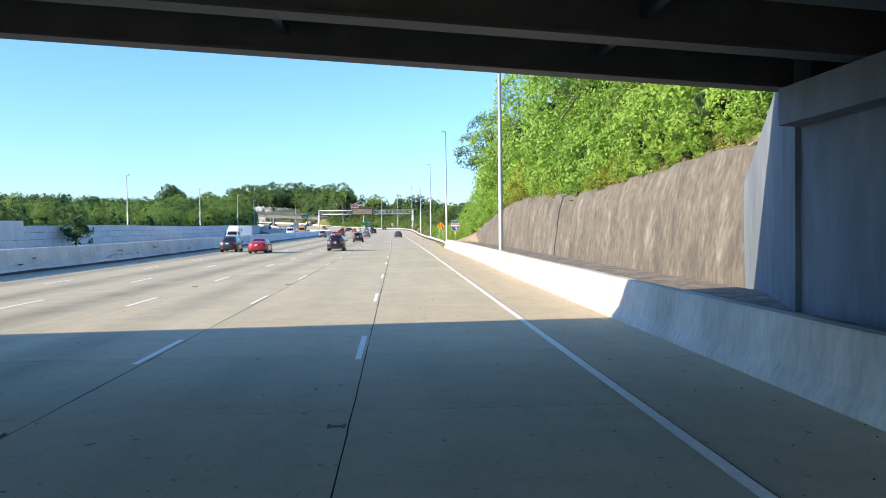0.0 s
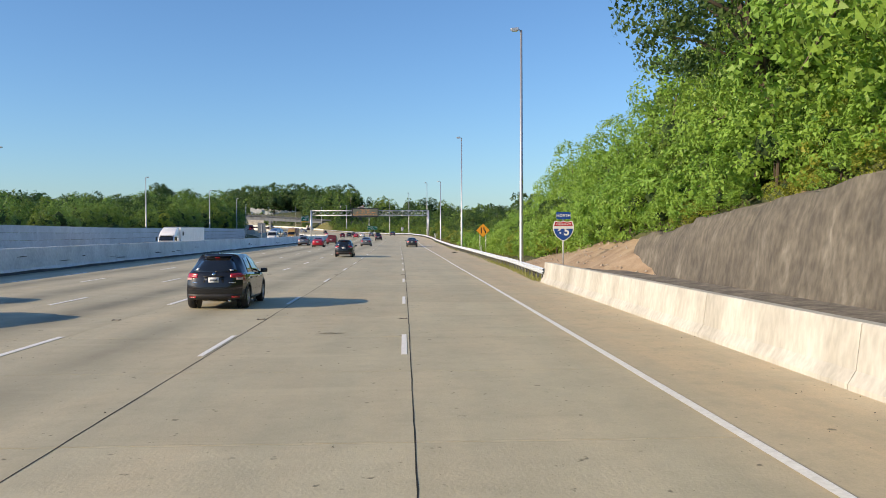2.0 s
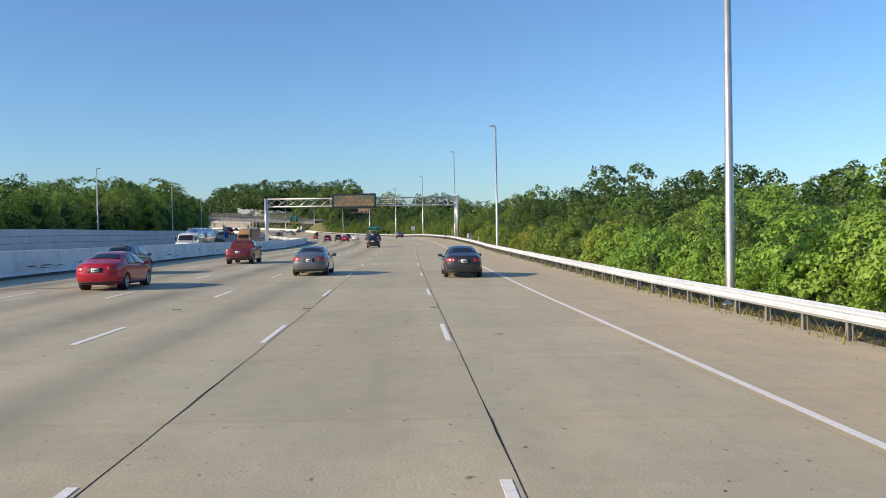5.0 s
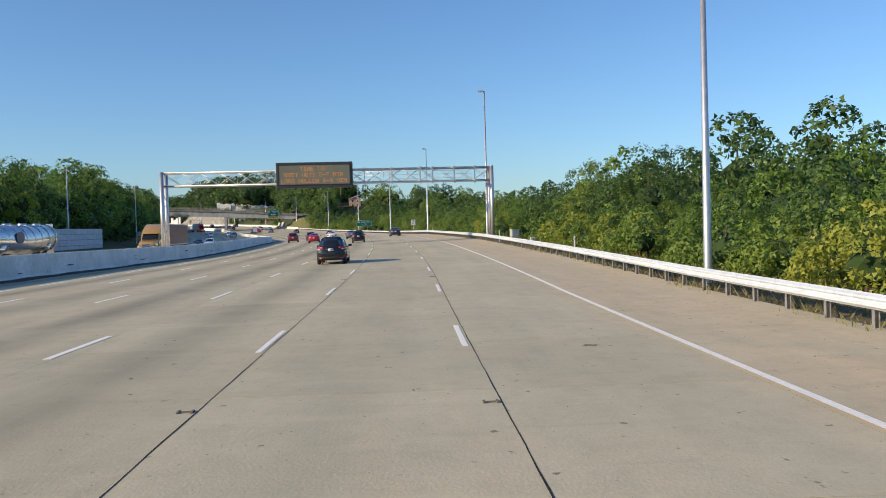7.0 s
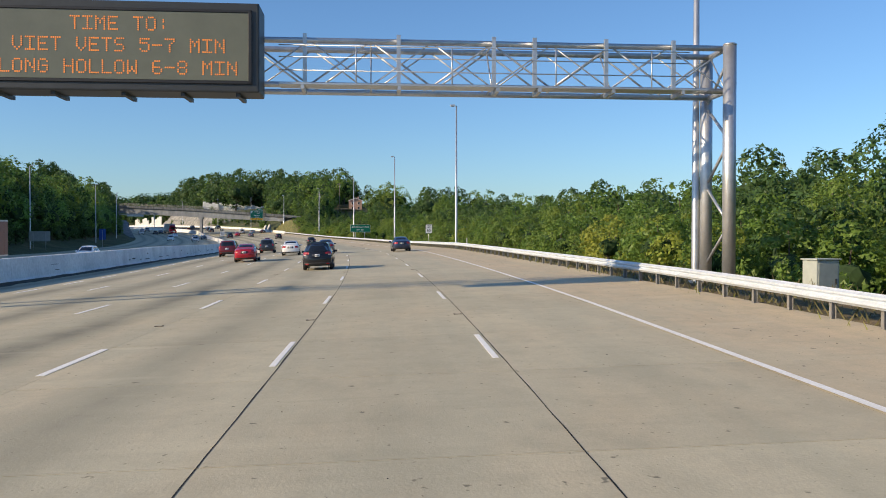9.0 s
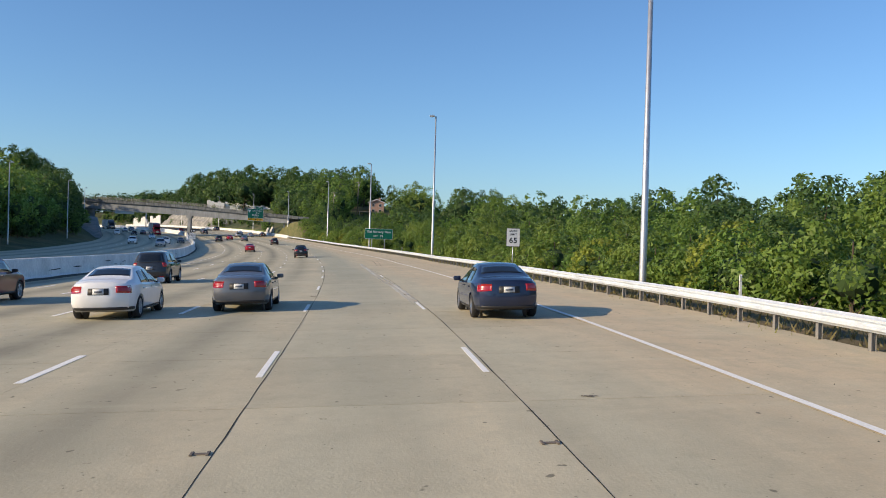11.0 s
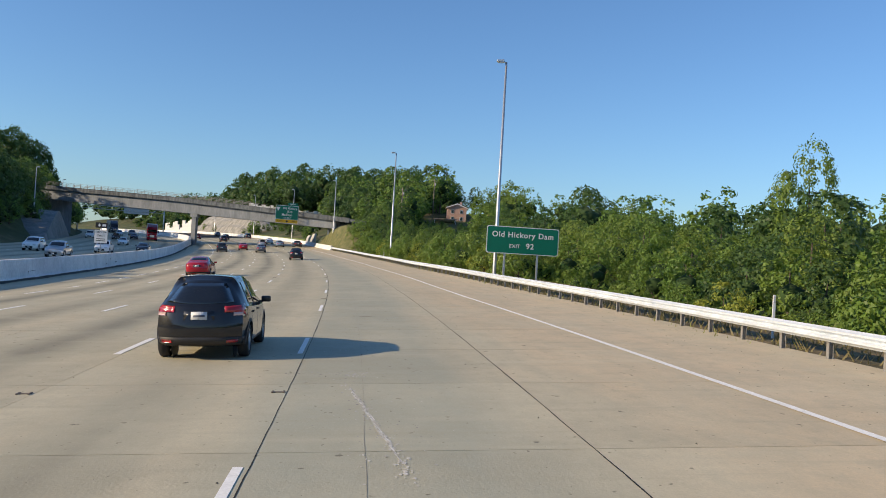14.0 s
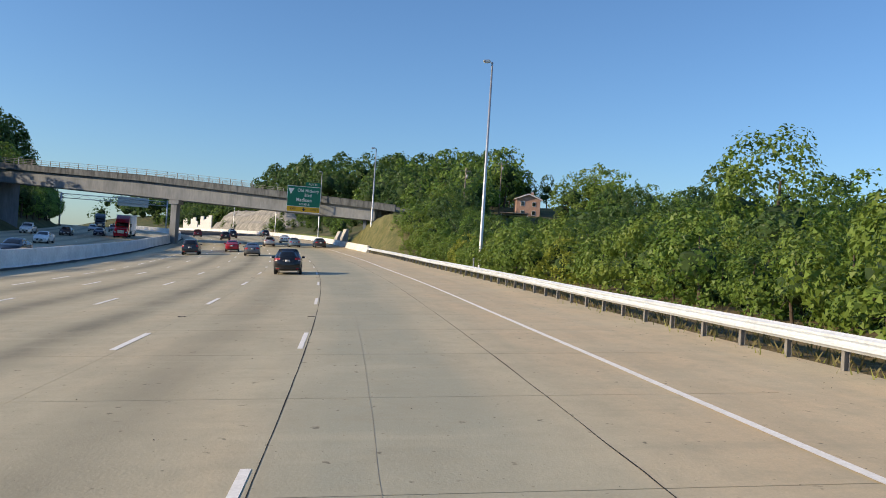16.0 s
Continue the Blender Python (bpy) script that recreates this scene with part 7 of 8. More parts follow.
def car(kind, paint, m, label, category, group="traffic", tall=1.0, fine=False, bed=False):
    """A car from its side and plan lines: the body, glass, lamps, mirrors, plates and four wheels are its parts."""
    S = SHAPES[kind]
    L, R, N = S["L"], S["wheel"], 10
    top, belt, wide, roof, sill, tail, nose = (keys(S[q]) for q in ("top", "belt", "wide", "roof", "sill", "tail", "nose"))
    if bed:
        full, cut = top, 1.75
        top = lambda y: min(full(y), 1.14) if y < cut - 0.05 else (full(y) if y > cut + 0.05 else 1.5)
    th = empty("pickup_truck" if bed else ("car" if kind == "sedan" else "sport_utility_vehicle"), m, label, category, group)

    def bend(y, z, c):
        q = y + (tail(z) + S["round"] * abs(c) ** 4) * max(0.0, 1 - y / 0.9) - (nose(z) + 1.5 * S["round"] * abs(c) ** 3) * max(0.0, (y - L + 0.8) / 0.8)
        return q - L / 2

    def rows(y):
        zs, zb, zt, w, wr = sill(y), belt(y), top(y), wide(y), roof(y)
        zb = min(zb, zt - 0.035)
        h = zb - zs
        g = zt - zb
        return [(w * 0.88, zs), (w * 0.955, zs + 0.05), (w * 0.99, zs + h * 0.30), (w, zs + h * 0.55), (w * 0.995, zs + h * 0.80), (w * 0.975, zb - 0.03), (w * 0.945, zb),
                (w * 0.945 + (wr - w * 0.945) * 0.42, zb + g * 0.40), (w * 0.945 + (wr - w * 0.945) * 0.78, zb + g * 0.72), (wr, zb + g * 0.90), (wr - 0.06, zb + g * 0.985)]

    def half(y, z):
        rw = rows(y)
        return float(np.interp(z, [q[1] for q in rw], [q[0] for q in rw]))

    def crown(y, c):
        return 0.035 * (1 - c * c)

    ys = sorted(set([round(L * i / 34, 3) for i in range(35)] + [0.06, 0.14, L - 0.06, L - 0.14] + ([1.69, 1.70, 1.80, 1.81] if bed else [])))
    C = [-1, -0.86, -0.6, -0.25, 0, 0.25, 0.6, 0.86, 1]
    v, f, idx = [], [], {}

    def vert(key, co):
        if key not in idx:
            idx[key] = len(v)
            v.append(co)
        return idx[key]

    nr, nc, ny = len(rows(1.0)), len(C), len(ys)

    def point(i, j, k):
        y = ys[i]
        x, z = rows(y)[j]
        c = C[k]
        if j == nr - 1:
            z += crown(y, c)
        return vert((i, j, k), (x * c, bend(y, z, c), z))

    for i in range(ny - 1):
        for j in range(nr - 1):
            f.append((point(i, j, nc - 1), point(i + 1, j, nc - 1), point(i + 1, j + 1, nc - 1), point(i, j + 1, nc - 1)))
            f.append((point(i + 1, j, 0), point(i, j, 0), point(i, j + 1, 0), point(i + 1, j + 1, 0)))
        for k in range(nc - 1):
            f.append((point(i, nr - 1, k), point(i, nr - 1, k + 1), point(i + 1, nr - 1, k + 1), point(i + 1, nr - 1, k)))
            f.append((point(i, 0, k + 1), point(i, 0, k), point(i + 1, 0, k), point(i + 1, 0, k + 1)))
    for j in range(nr - 1):
        for k in range(nc - 1):
            f.append((point(0, j, k), point(0, j, k + 1), point(0, j + 1, k + 1), point(0, j + 1, k)))
            f.append((point(ny - 1, j, k + 1), point(ny - 1, j, k), point(ny - 1, j + 1, k), point(ny - 1, j + 1, k + 1)))
    if (kind, bed) not in BODIES:
        shell = mesh_of("body", v, f)
        # wheel arches are cut through the sides
        holes = []
        for y in S["axles"]:
            for sx in (-1, 1):
                holes.append(tube("h", [(sx * (wide(y) - 0.30), y - L / 2, R), (sx * 1.3, y - L / 2, R)], R + 0.045, 20, smooth=False))
        cutter = new("cutter", joined("cutter", holes))
        rough_body = new("rough_body", shell)
        bo = rough_body.modifiers.new("arches", "BOOLEAN")
        bo.operation, bo.object, bo.solver = "DIFFERENCE", cutter, "EXACT"
        bpy.context.view_layer.update()
        BODIES[kind, bed] = bpy.data.meshes.new_from_object(rough_body.evaluated_get(bpy.context.evaluated_depsgraph_get()))
        bpy.data.objects.remove(rough_body)
        bpy.data.objects.remove(cutter)
    made = BODIES[kind, bed].copy()
    made.materials.clear()
    made.polygons.foreach_set("use_smooth", [True] * len(made.polygons))
    made.set_sharp_from_angle(angle=radians(32))
    put("body", made, paint, th)

    def patch(name, fn, na, nb, material, lift=0.006, label=""):
        """A curved panel proud of the shell: fn(a, b) gives its points."""
        pv = [Vector(fn(a / na, b / nb)) for b in range(nb + 1) for a in range(na + 1)]
        pf = [(b * (na + 1) + a, b * (na + 1) + a + 1, (b + 1) * (na + 1) + a + 1, (b + 1) * (na + 1) + a) for b in range(nb) for a in range(na)]
        me = mesh_of(name, pv, pf, smooth=True)
        nrm = [q.normal.copy() for q in me.vertices]
        mid = sum(pv, Vector()) / len(pv)
        mean = sum(nrm, Vector())
        sign = 1 if mean.dot(Vector((mid.x, mid.y * 0.6, mid.z - 0.7))) > 0 else -1
        out = [p + n * lift * sign for p, n in zip(pv, nrm)]
        inn = [p - n * 0.01 * sign for p, n in zip(pv, nrm)]
        bpy.data.meshes.remove(me)
        o, w = len(out), na + 1
        border = [a for a in range(w)] + [b * w + na for b in range(1, nb + 1)] + [nb * w + a for a in range(na - 1, -1, -1)] + [b * w for b in range(nb - 1, 0, -1)]
        faces = [q if sign > 0 else q[::-1] for q in pf] + [(border[a], o + border[a], o + border[(a + 1) % len(border)], border[(a + 1) % len(border)]) for a in range(len(border))]
        me = mesh_of(name, out + inn, faces)
        me.polygons.foreach_set("use_smooth", [a < len(pf) for a in range(len(faces))])
        return put(name, me, material, th, None, label)

    def cap(c, z):
        return (half(0, z) * c, bend(0, z, c), z)

    def front(c, z):
        return (half(L, z) * c, bend(L, z, c), z)

    def flank(y, z, sx):
        return (sx * half(y, z), bend(y, z, 1), z)

    def glass_side(y, q, sx):
        rw = rows(y)
        a, b = rw[6], rw[9]
        z = a[1] + (b[1] - a[1]) * q
        return (sx * half(y, z), bend(y, z, 1), z)

    def over(y, c):
        x, z = rows(y)[-1]
        z += crown(y, c)
        return (x * c, bend(y, z, c), z)

    def wrap(a, z, sx):
        """Round the rear corner: a up to 1 across the tail, past 1 along the side."""
        return cap(sx * a, z) if a <= 1 else flank(a - 1, z, sx)

    w0, w1 = S["wind"]
    patch("windscreen", lambda a, b: over(w0 + (w1 - w0) * b, -0.97 + 1.94 * a), 8, 5, M_CARGLASS)
    if bed:
        patch("rear_window", lambda a, b: ((-0.62 + 1.24 * a), 1.745 - L / 2 + 0.03 * b, 1.18 + 0.40 * b), 4, 2, M_CARGLASS, 0.03)
    elif S["rear"]:
        r0, r1 = S["rear"]
        patch("rear_window", lambda a, b: over(r0 + (r1 - r0) * b, -0.93 + 1.86 * a), 8, 5, M_CARGLASS)
    else:
        z0, z1, cw = S["back"]
        patch("rear_window", lambda a, b: cap((-cw + 2 * cw * a), z0 + (z1 - z0) * b + (0.03 * (2 * a - 1) ** 2) * (1 - b)), 8, 5, M_CARGLASS)
    for sx in (-1, 1):
        for n_win, (yb0, yt0, yb1, yt1) in enumerate(S["side"]):
            if bed and n_win == 0:
                continue
            patch("side_window", lambda a, b: glass_side((yb0 + (yb1 - yb0) * a) * (1 - b) + (yt0 + (yt1 - yt0) * a) * b, 0.08 + 0.80 * b, sx), 6, 3, M_CARGLASS)
        l0, l1 = S["lamp"]
        if kind == "suv":
            lamp = patch("tail_lamp", lambda a, b: wrap(0.60 + 0.72 * a, (l0 + 0.055 + 0.01 * a) * (1 - b) + (l1 - 0.012 + 0.03 * a) * b - (0.10 * max(0, (a - 0.45) / 0.55) ** 0.7 * (1 - b)), sx), 10, 3, M_TAIL)
            patch("lamp_insert", lambda a, b: wrap(0.80 + 0.20 * a, (l0 - 0.01) * (1 - b) + (l0 + 0.055) * b, sx), 4, 2, M_LAMPWHITE, 0.012)
        elif kind == "bigsuv":
            patch("tail_lamp", lambda a, b: wrap(0.80 + 0.35 * a, l0 + (l1 - l0) * b, sx), 5, 3, M_TAIL)
        else:
            patch("tail_lamp", lambda a, b: wrap(0.60 + 0.58 * a, (l0 + 0.03 * (1 - a)) * (1 - b) + l1 * b, sx), 7, 3, M_TAIL)
        patch("headlamp", lambda a, b: front(sx * (0.55 + 0.44 * a), belt(L) - 0.10 + 0.12 * b), 4, 2, M_HEAD)
        y_m = w1 - 0.33
        mx = half(y_m, belt(y_m))
        bm = bmesh.new()
        q = box_bm(bm, min(sx * (mx + 0.03), sx * (mx + 0.24)), max(sx * (mx + 0.03), sx * (mx + 0.24)), y_m - L / 2 - 0.05, y_m - L / 2 + 0.09, belt(y_m) + 0.01, belt(y_m) + 0.16)
        for p in q:
            if p.co.y > y_m - L / 2:
                p.co.z = (p.co.z - belt(y_m) - 0.085) * 0.6 + belt(y_m) + 0.085
        mir = put("mirror", finish(bm, "mirror", 0.03, 2, True), paint if kind != "bigsuv" else M_TRIM, th)
        put("mirror_stalk", box("mirror_stalk", min(sx * (mx - 0.05), sx * (mx + 0.06)), max(sx * (mx - 0.05), sx * (mx + 0.06)), y_m - L / 2 - 0.02, y_m - L / 2 + 0.06, belt(y_m) + 0.0, belt(y_m) + 0.05), M_TRIM, th)
        patch("sill_trim", lambda a, b: flank(S["axles"][0] + R + 0.07 + (S["axles"][1] - S["axles"][0] - 2 * R - 0.14) * a, sill(2) + 0.01 + 0.09 * b, sx), 6, 2, M_TRIM)
        for yd in ((1.95, 2.9) if kind != "sedan" else (2.15, 3.05)):
            if fine or kind == "suv":
                patch("door_seam", lambda a, b: flank(yd - 0.9 + 0.007 * a, sill(2) + 0.12 + (belt(2) - sill(2) - 0.17) * b, sx), 1, 8, M_BLACK, 0.002)
        for yd in (1.35, 2.35) if kind != "sedan" else (1.5, 2.5):
            patch("door_handle", lambda a, b: flank(yd - 0.2 + 0.18 * a, belt(2) - 0.12 + 0.03 * b, sx), 3, 1, paint, 0.03)
    # bumpers, plate and small fittings
    bz = sill(0)
    patch("rear_bumper", lambda a, b: (wrap(abs(2 * a - 1) * 1.42, bz + 0.01 + (0.15 if kind != "sedan" else 0.08) * b, 1 if a > 0.5 else -1)), 16, 2, M_TRIM, 0.012)
    patch("grille", lambda a, b: front(-0.5 + a, 0.34 + 0.24 * b), 6, 3, M_TRIM)
    pz = 0.87 if kind == "suv" else (0.86 if kind == "bigsuv" else 0.80)
    recess = patch("plate_recess", lambda a, b: cap(-0.36 + 0.72 * a, pz - 0.09 + 0.18 * b), 4, 2, M_TRIM if kind != "suv" else paint, 0.004)
    plate = patch("number_plate", lambda a, b: cap(-0.19 + 0.38 * a, pz - 0.075 + 0.15 * b), 2, 2, M_PLATE, 0.016)
    patch("plate_bars", lambda a, b: cap(-0.135 + 0.27 * a, pz - 0.026 + 0.046 * b), 2, 1, M_PLATEBAR, 0.020)
    patch("front_plate", lambda a, b: front(-0.19 + 0.38 * a, 0.40 + 0.13 * b), 2, 1, M_PLATE, 0.016)
    if fine:
        patch("emblem", lambda a, b: cap(-0.058 + 0.116 * a, 1.0 + 0.075 * b), 2, 2, M_CHROME, 0.018)
        patch("trunk_trim", lambda a, b: cap(-0.38 + 0.76 * a, 0.965 + 0.025 * b), 6, 1, M_BLACK, 0.010)
        patch("model_bars", lambda a, b: cap(-0.76 + 0.2 * a, 0.78 + 0.035 * b), 3, 1, M_CHROME, 0.008)
        patch("model_bars", lambda a, b: cap(0.55 + 0.24 * a, 0.78 + 0.03 * b), 3, 1, M_CHROME, 0.008)
        patch("sticker", lambda a, b: cap(-0.78 + 0.10 * a, 1.14 + 0.06 * b), 2, 2, M_WHITE, 0.010)
        patch("sticker", lambda a, b: cap(0.60 + 0.14 * a, 1.13 + 0.03 * b), 2, 1, M_WHITE, 0.010)
        patch("bumper_crease", lambda a, b: (wrap(abs(2 * a - 1) * 1.30, 0.60 + 0.012 * b, 1 if a > 0.5 else -1)), 16, 1, M_BLACK, 0.003)
        patch("hatch_seam", lambda a, b: cap(-0.88 + 1.76 * a, 0.655 + 0.008 * b), 10, 1, M_BLACK, 0.003)
        patch("spoiler", lambda a, b: cap(-0.84 + 1.68 * a, 1.495 + 0.035 * b), 10, 1, paint, 0.06)
        patch("brake_lamp", lambda a, b: cap(-0.16 + 0.32 * a, 1.482 + 0.010 * b), 4, 1, M_TAIL, 0.03)
        put("wiper", tube("wiper", [(0.02, bend(0, 1.12, 0) - 0.03, 1.10), (0.10, bend(0, 1.13, 0) - 0.035, 1.125), (0.46, bend(0, 1.13, 0.4) - 0.03, 1.12)], [0.02, 0.012, 0.008], 6), M_BLACK, th)
        put("exhaust_pipe", tube("exhaust_pipe", [(0.45, -L / 2 + 0.06, 0.26), (0.45, -L / 2 + 0.35, 0.28)], 0.035, 10), M_CHROME, th)
        fin = mesh_of("fin_antenna", [(-0.02, 0.74 - L / 2, 1.61), (0.02, 0.74 - L / 2, 1.61), (-0.015, 0.90 - L / 2, 1.62), (0.015, 0.90 - L / 2, 1.62), (0, 0.755 - L / 2, 1.675), (0, 0.79 - L / 2, 1.67)],
                      [(0, 1, 4), (1, 3, 5, 4), (3, 2, 5), (2, 0, 4, 5), (0, 2, 3, 1)])
        put("fin_antenna", fin, paint, th)
    for sx in (-1, 1):
        if kind != "sedan":
            patch("reflector", lambda a, b: cap(sx * (0.66 + 0.26 * a), 0.36 + 0.055 * b), 3, 1, M_TAIL, 0.02)
        for y in S["axles"]:
            if kind != "sedan":
                arch = []
                for i in range(15):
                    t = math.pi * (i / 14 * 1.06 - 0.03)
                    for rad, out in ((R + 0.045, 0.012), (R + 0.105, 0.004), (R + 0.105, -0.03), (R + 0.045, -0.05)):
                        yy, zz = y + math.cos(t) * rad, R + math.sin(t) * rad
                        p = flank(min(max(yy, 0), L), max(zz, sill(y) + 0.01), 1)
                        arch.append((sx * (p[0] + out), yy - L / 2, zz))
                put("arch_trim", mesh_of("arch_trim", arch, [(i * 4 + j, i * 4 + (j + 1) % 4, i * 4 + 4 + (j + 1) % 4, i * 4 + 4 + j) for i in range(14) for j in range(4)] + [(3, 2, 1, 0), (56, 57, 58, 59)]), M_TRIM, th)
            lin = tube("wheel_well", [(sx * (wide(y) - 0.285), y - L / 2, R + 0.01), (sx * (wide(y) - 0.295), y - L / 2, R + 0.01)], R + 0.05, 20, smooth=False)
            put("wheel_well", lin, M_BLACK, th)
            road_wheel(th, sx * (wide(y) - 0.115), y - L / 2, R, sx)
    return th


def lathe(name, profile, sides=28, smooth=True):
    """Profile of (x, r) turned about the x axis, closed."""
    v, f, n = [], [], len(profile)
    for i in range(sides):
        t = 2 * math.pi * i / sides
        v += [(x, r * math.cos(t), r * math.sin(t)) for x, r in profile]
    for i in range(sides):
        for j in range(n):
            k, q = (i + 1) % sides, (j + 1) % n
            f.append((i * n + j, k * n + j, k * n + q, i * n + q))
    return mesh_of(name, v, f, smooth=smooth)


WHEELS = {}


def wheel_meshes(R, width):
    key = (round(R, 3), width)
    if key not in WHEELS:
        w, r0 = width / 2, R * 0.66
        ty = lathe("tyre", [(-w * 0.8, r0), (-w, r0 + 0.03), (-w, R - 0.04), (-w * 0.75, R - 0.004), (w * 0.75, R - 0.004), (w, R - 0.04), (w, r0 + 0.03), (w * 0.8, r0)])
        rim = [lathe("r", [(-w * 0.8, r0 + 0.012), (w * 0.86, r0 + 0.012), (w * 0.86, r0 - 0.018), (w * 0.3, r0 - 0.03), (-w * 0.8, r0 - 0.03)]),
               lathe("hub", [(w * 0.2, 0.0), (w * 0.62, 0.0), (w * 0.66, 0.045), (w * 0.5, 0.075), (w * 0.2, 0.075)], 14)]
        for i in range(5):
            t = 2 * math.pi * i / 5 + 0.3
            for d in (-0.16, 0.16):
                a, b = Vector((w * 0.5, math.cos(t) * 0.05, math.sin(t) * 0.05)), Vector((w * 0.62, math.cos(t + d) * (r0 - 0.01), math.sin(t + d) * (r0 - 0.01)))
                rim.append(tube("s", [a, b], [0.03, 0.022], 6))
        rm = joined("rim", rim)
        dk = lathe("brake_disc", [(-w * 0.2, 0.0), (w * 0.08, 0.0), (w * 0.08, r0 - 0.035), (-w * 0.2, r0 - 0.035)], 20, False)
        for me, mt in ((ty, M_TYRE), (rm, M_RIM), (dk, M_BLACK)):
            me.materials.append(mt)
        WHEELS[key] = (ty, rm, dk)
    return WHEELS[key]


def road_wheel(th, x, y, R, sx, width=0.21):
    ty, rm, dk = wheel_meshes(R, width)
    e = new("wheel")
    e.parent = th
    e.matrix_basis = pose(x, y, R, 0, 0, 0 if sx > 0 else 180)
    put("tyre", ty, None, e)
    put("rim", rm, None, e)
    put("brake_disc", dk, None, e)
    return e


M_PLATEBAR = plain("plate_bar", (0.10, 0.12, 0.16), 0.6)
M_LAMPWHITE = plain("lamp_insert", (0.60, 0.42, 0.40), 0.2, coat=0.7, var=0.03)
P_BLACK = car_paint("paint_black", (0.012, 0.013, 0.016), 0.1)
P_RED = car_paint("paint_red", (0.42, 0.012, 0.03), 0.15)
P_GREY = car_paint("paint_grey", (0.14, 0.15, 0.17), 0.4)
P_DARK = car_paint("paint_dark_grey", (0.035, 0.038, 0.045), 0.3)
P_SILVER = car_paint("paint_silver", (0.50, 0.51, 0.53), 0.6)
P_WHITE = car_paint("paint_white", (0.86, 0.86, 0.85), 0.0)
P_MAROON = car_paint("paint_maroon", (0.16, 0.018, 0.022), 0.25)
P_BLUE = car_paint("paint_light_blue", (0.22, 0.33, 0.46), 0.4)
P_NAVY = car_paint("paint_navy", (0.02, 0.032, 0.075), 0.3)
P_TAN = car_paint("paint_tan", (0.50, 0.30, 0.10), 0.1)

# one black crossover, repeated here and below to fit the camera's successive views
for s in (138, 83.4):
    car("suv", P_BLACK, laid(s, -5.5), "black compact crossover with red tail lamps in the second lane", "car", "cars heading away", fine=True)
# several of these repeat one vehicle, placed to fit the camera's later views
for kind, paint, s, u, label, bed in (
        ("sedan", P_RED, 78, -12.5, "red sedan in a middle lane", 0),
        ("suv", P_DARK, 84, -16.4, "dark grey crossover beside the median lane", 0),
        ("sedan", P_RED, 186.5, -12.55, "bright red sedan with dark rear window", 0),
        ("suv", P_GREY, 199, -16.2, "dark grey crossover beside the median lane", 0),
        ("sedan", P_GREY, 196, -5.6, "grey metallic sedan casting a long shadow", 0),
        ("bigsuv", P_MAROON, 214, -12.7, "maroon pickup truck in a middle lane", 1),
        ("sedan", P_DARK, 193, 1.9, "dark sedan in the lane beside the shoulder", 0),
        ("suv", P_BLACK, 266, -5.4, "repeat of the black crossover, with a long shadow in the second lane", 0),
        ("suv", P_BLACK, 328, -5.3, "repeat of the black crossover, just past the sign gantry", 0),
        ("sedan", P_RED, 348, -11.9, "red sedan in the fourth lane", 0),
        ("bigsuv", P_MAROON, 371, -16.0, "maroon sport utility vehicle near the median", 0),
        ("bigsuv", P_DARK, 387, -12.8, "dark grey sport utility vehicle in a middle lane", 0),
        ("sedan", P_WHITE, 364, -9.1, "white sedan in the third lane", 0),
        ("sedan", P_GREY, 366, -5.6, "grey sedan in the second lane", 0),
        ("sedan", P_NAVY, 362, 1.9, "dark blue sedan in the lane beside the shoulder", 0),
        ("sedan", P_RED, 497, -13.0, "red sedan on the curve before the bridge", 0),
        ("suv", P_BLACK, 450, -5.5, "repeat of the black crossover, on the curve before the bridge", 0),
        ("sedan", P_GREY, 590, -9.3, "grey sedan on the curve before the bridge", 0),
        ("bigsuv", P_DARK, 594, -16.2, "dark sport utility vehicle near the median before the bridge", 0),
        ("suv", P_SILVER, 630, -6.3, "silver crossover approaching the road bridge", 0),
        ("sedan", P_RED, 606, -11.9, "red sedan approaching the road bridge", 0),
        ("sedan", P_BLUE, 627, -2.6, "light blue sedan approaching the road bridge", 0),
        ("suv", P_BLACK, 548, -5.5, "repeat of the black crossover, approaching the road bridge", 0),
        ("sedan", P_DARK, 626, 1.3, "dark sedan in the lane beside the guardrail", 0),
        ("sedan", P_WHITE, 653, -1.9, "white sedan under the road bridge", 0),
        ("bigsuv", P_DARK, 669, -12, "dark sport utility vehicle under the road bridge", 0),
        ("bigsuv", P_BLACK, 690, -9.1, "black sport utility vehicle beyond the road bridge", 0),
        ("bigsuv", P_MAROON, 700, -16.2, "maroon pickup truck beyond the road bridge", 1),
        ("bigsuv", P_DARK, 716, 1.7, "dark sport utility vehicle beyond the road bridge", 0),
        ("suv", P_GREY, 752, -1.9, "grey crossover far beyond the road bridge", 0)):
    car(kind, paint, laid(s, u), label, "pickup truck" if bed else "car", "cars heading away", bed=bool(bed))
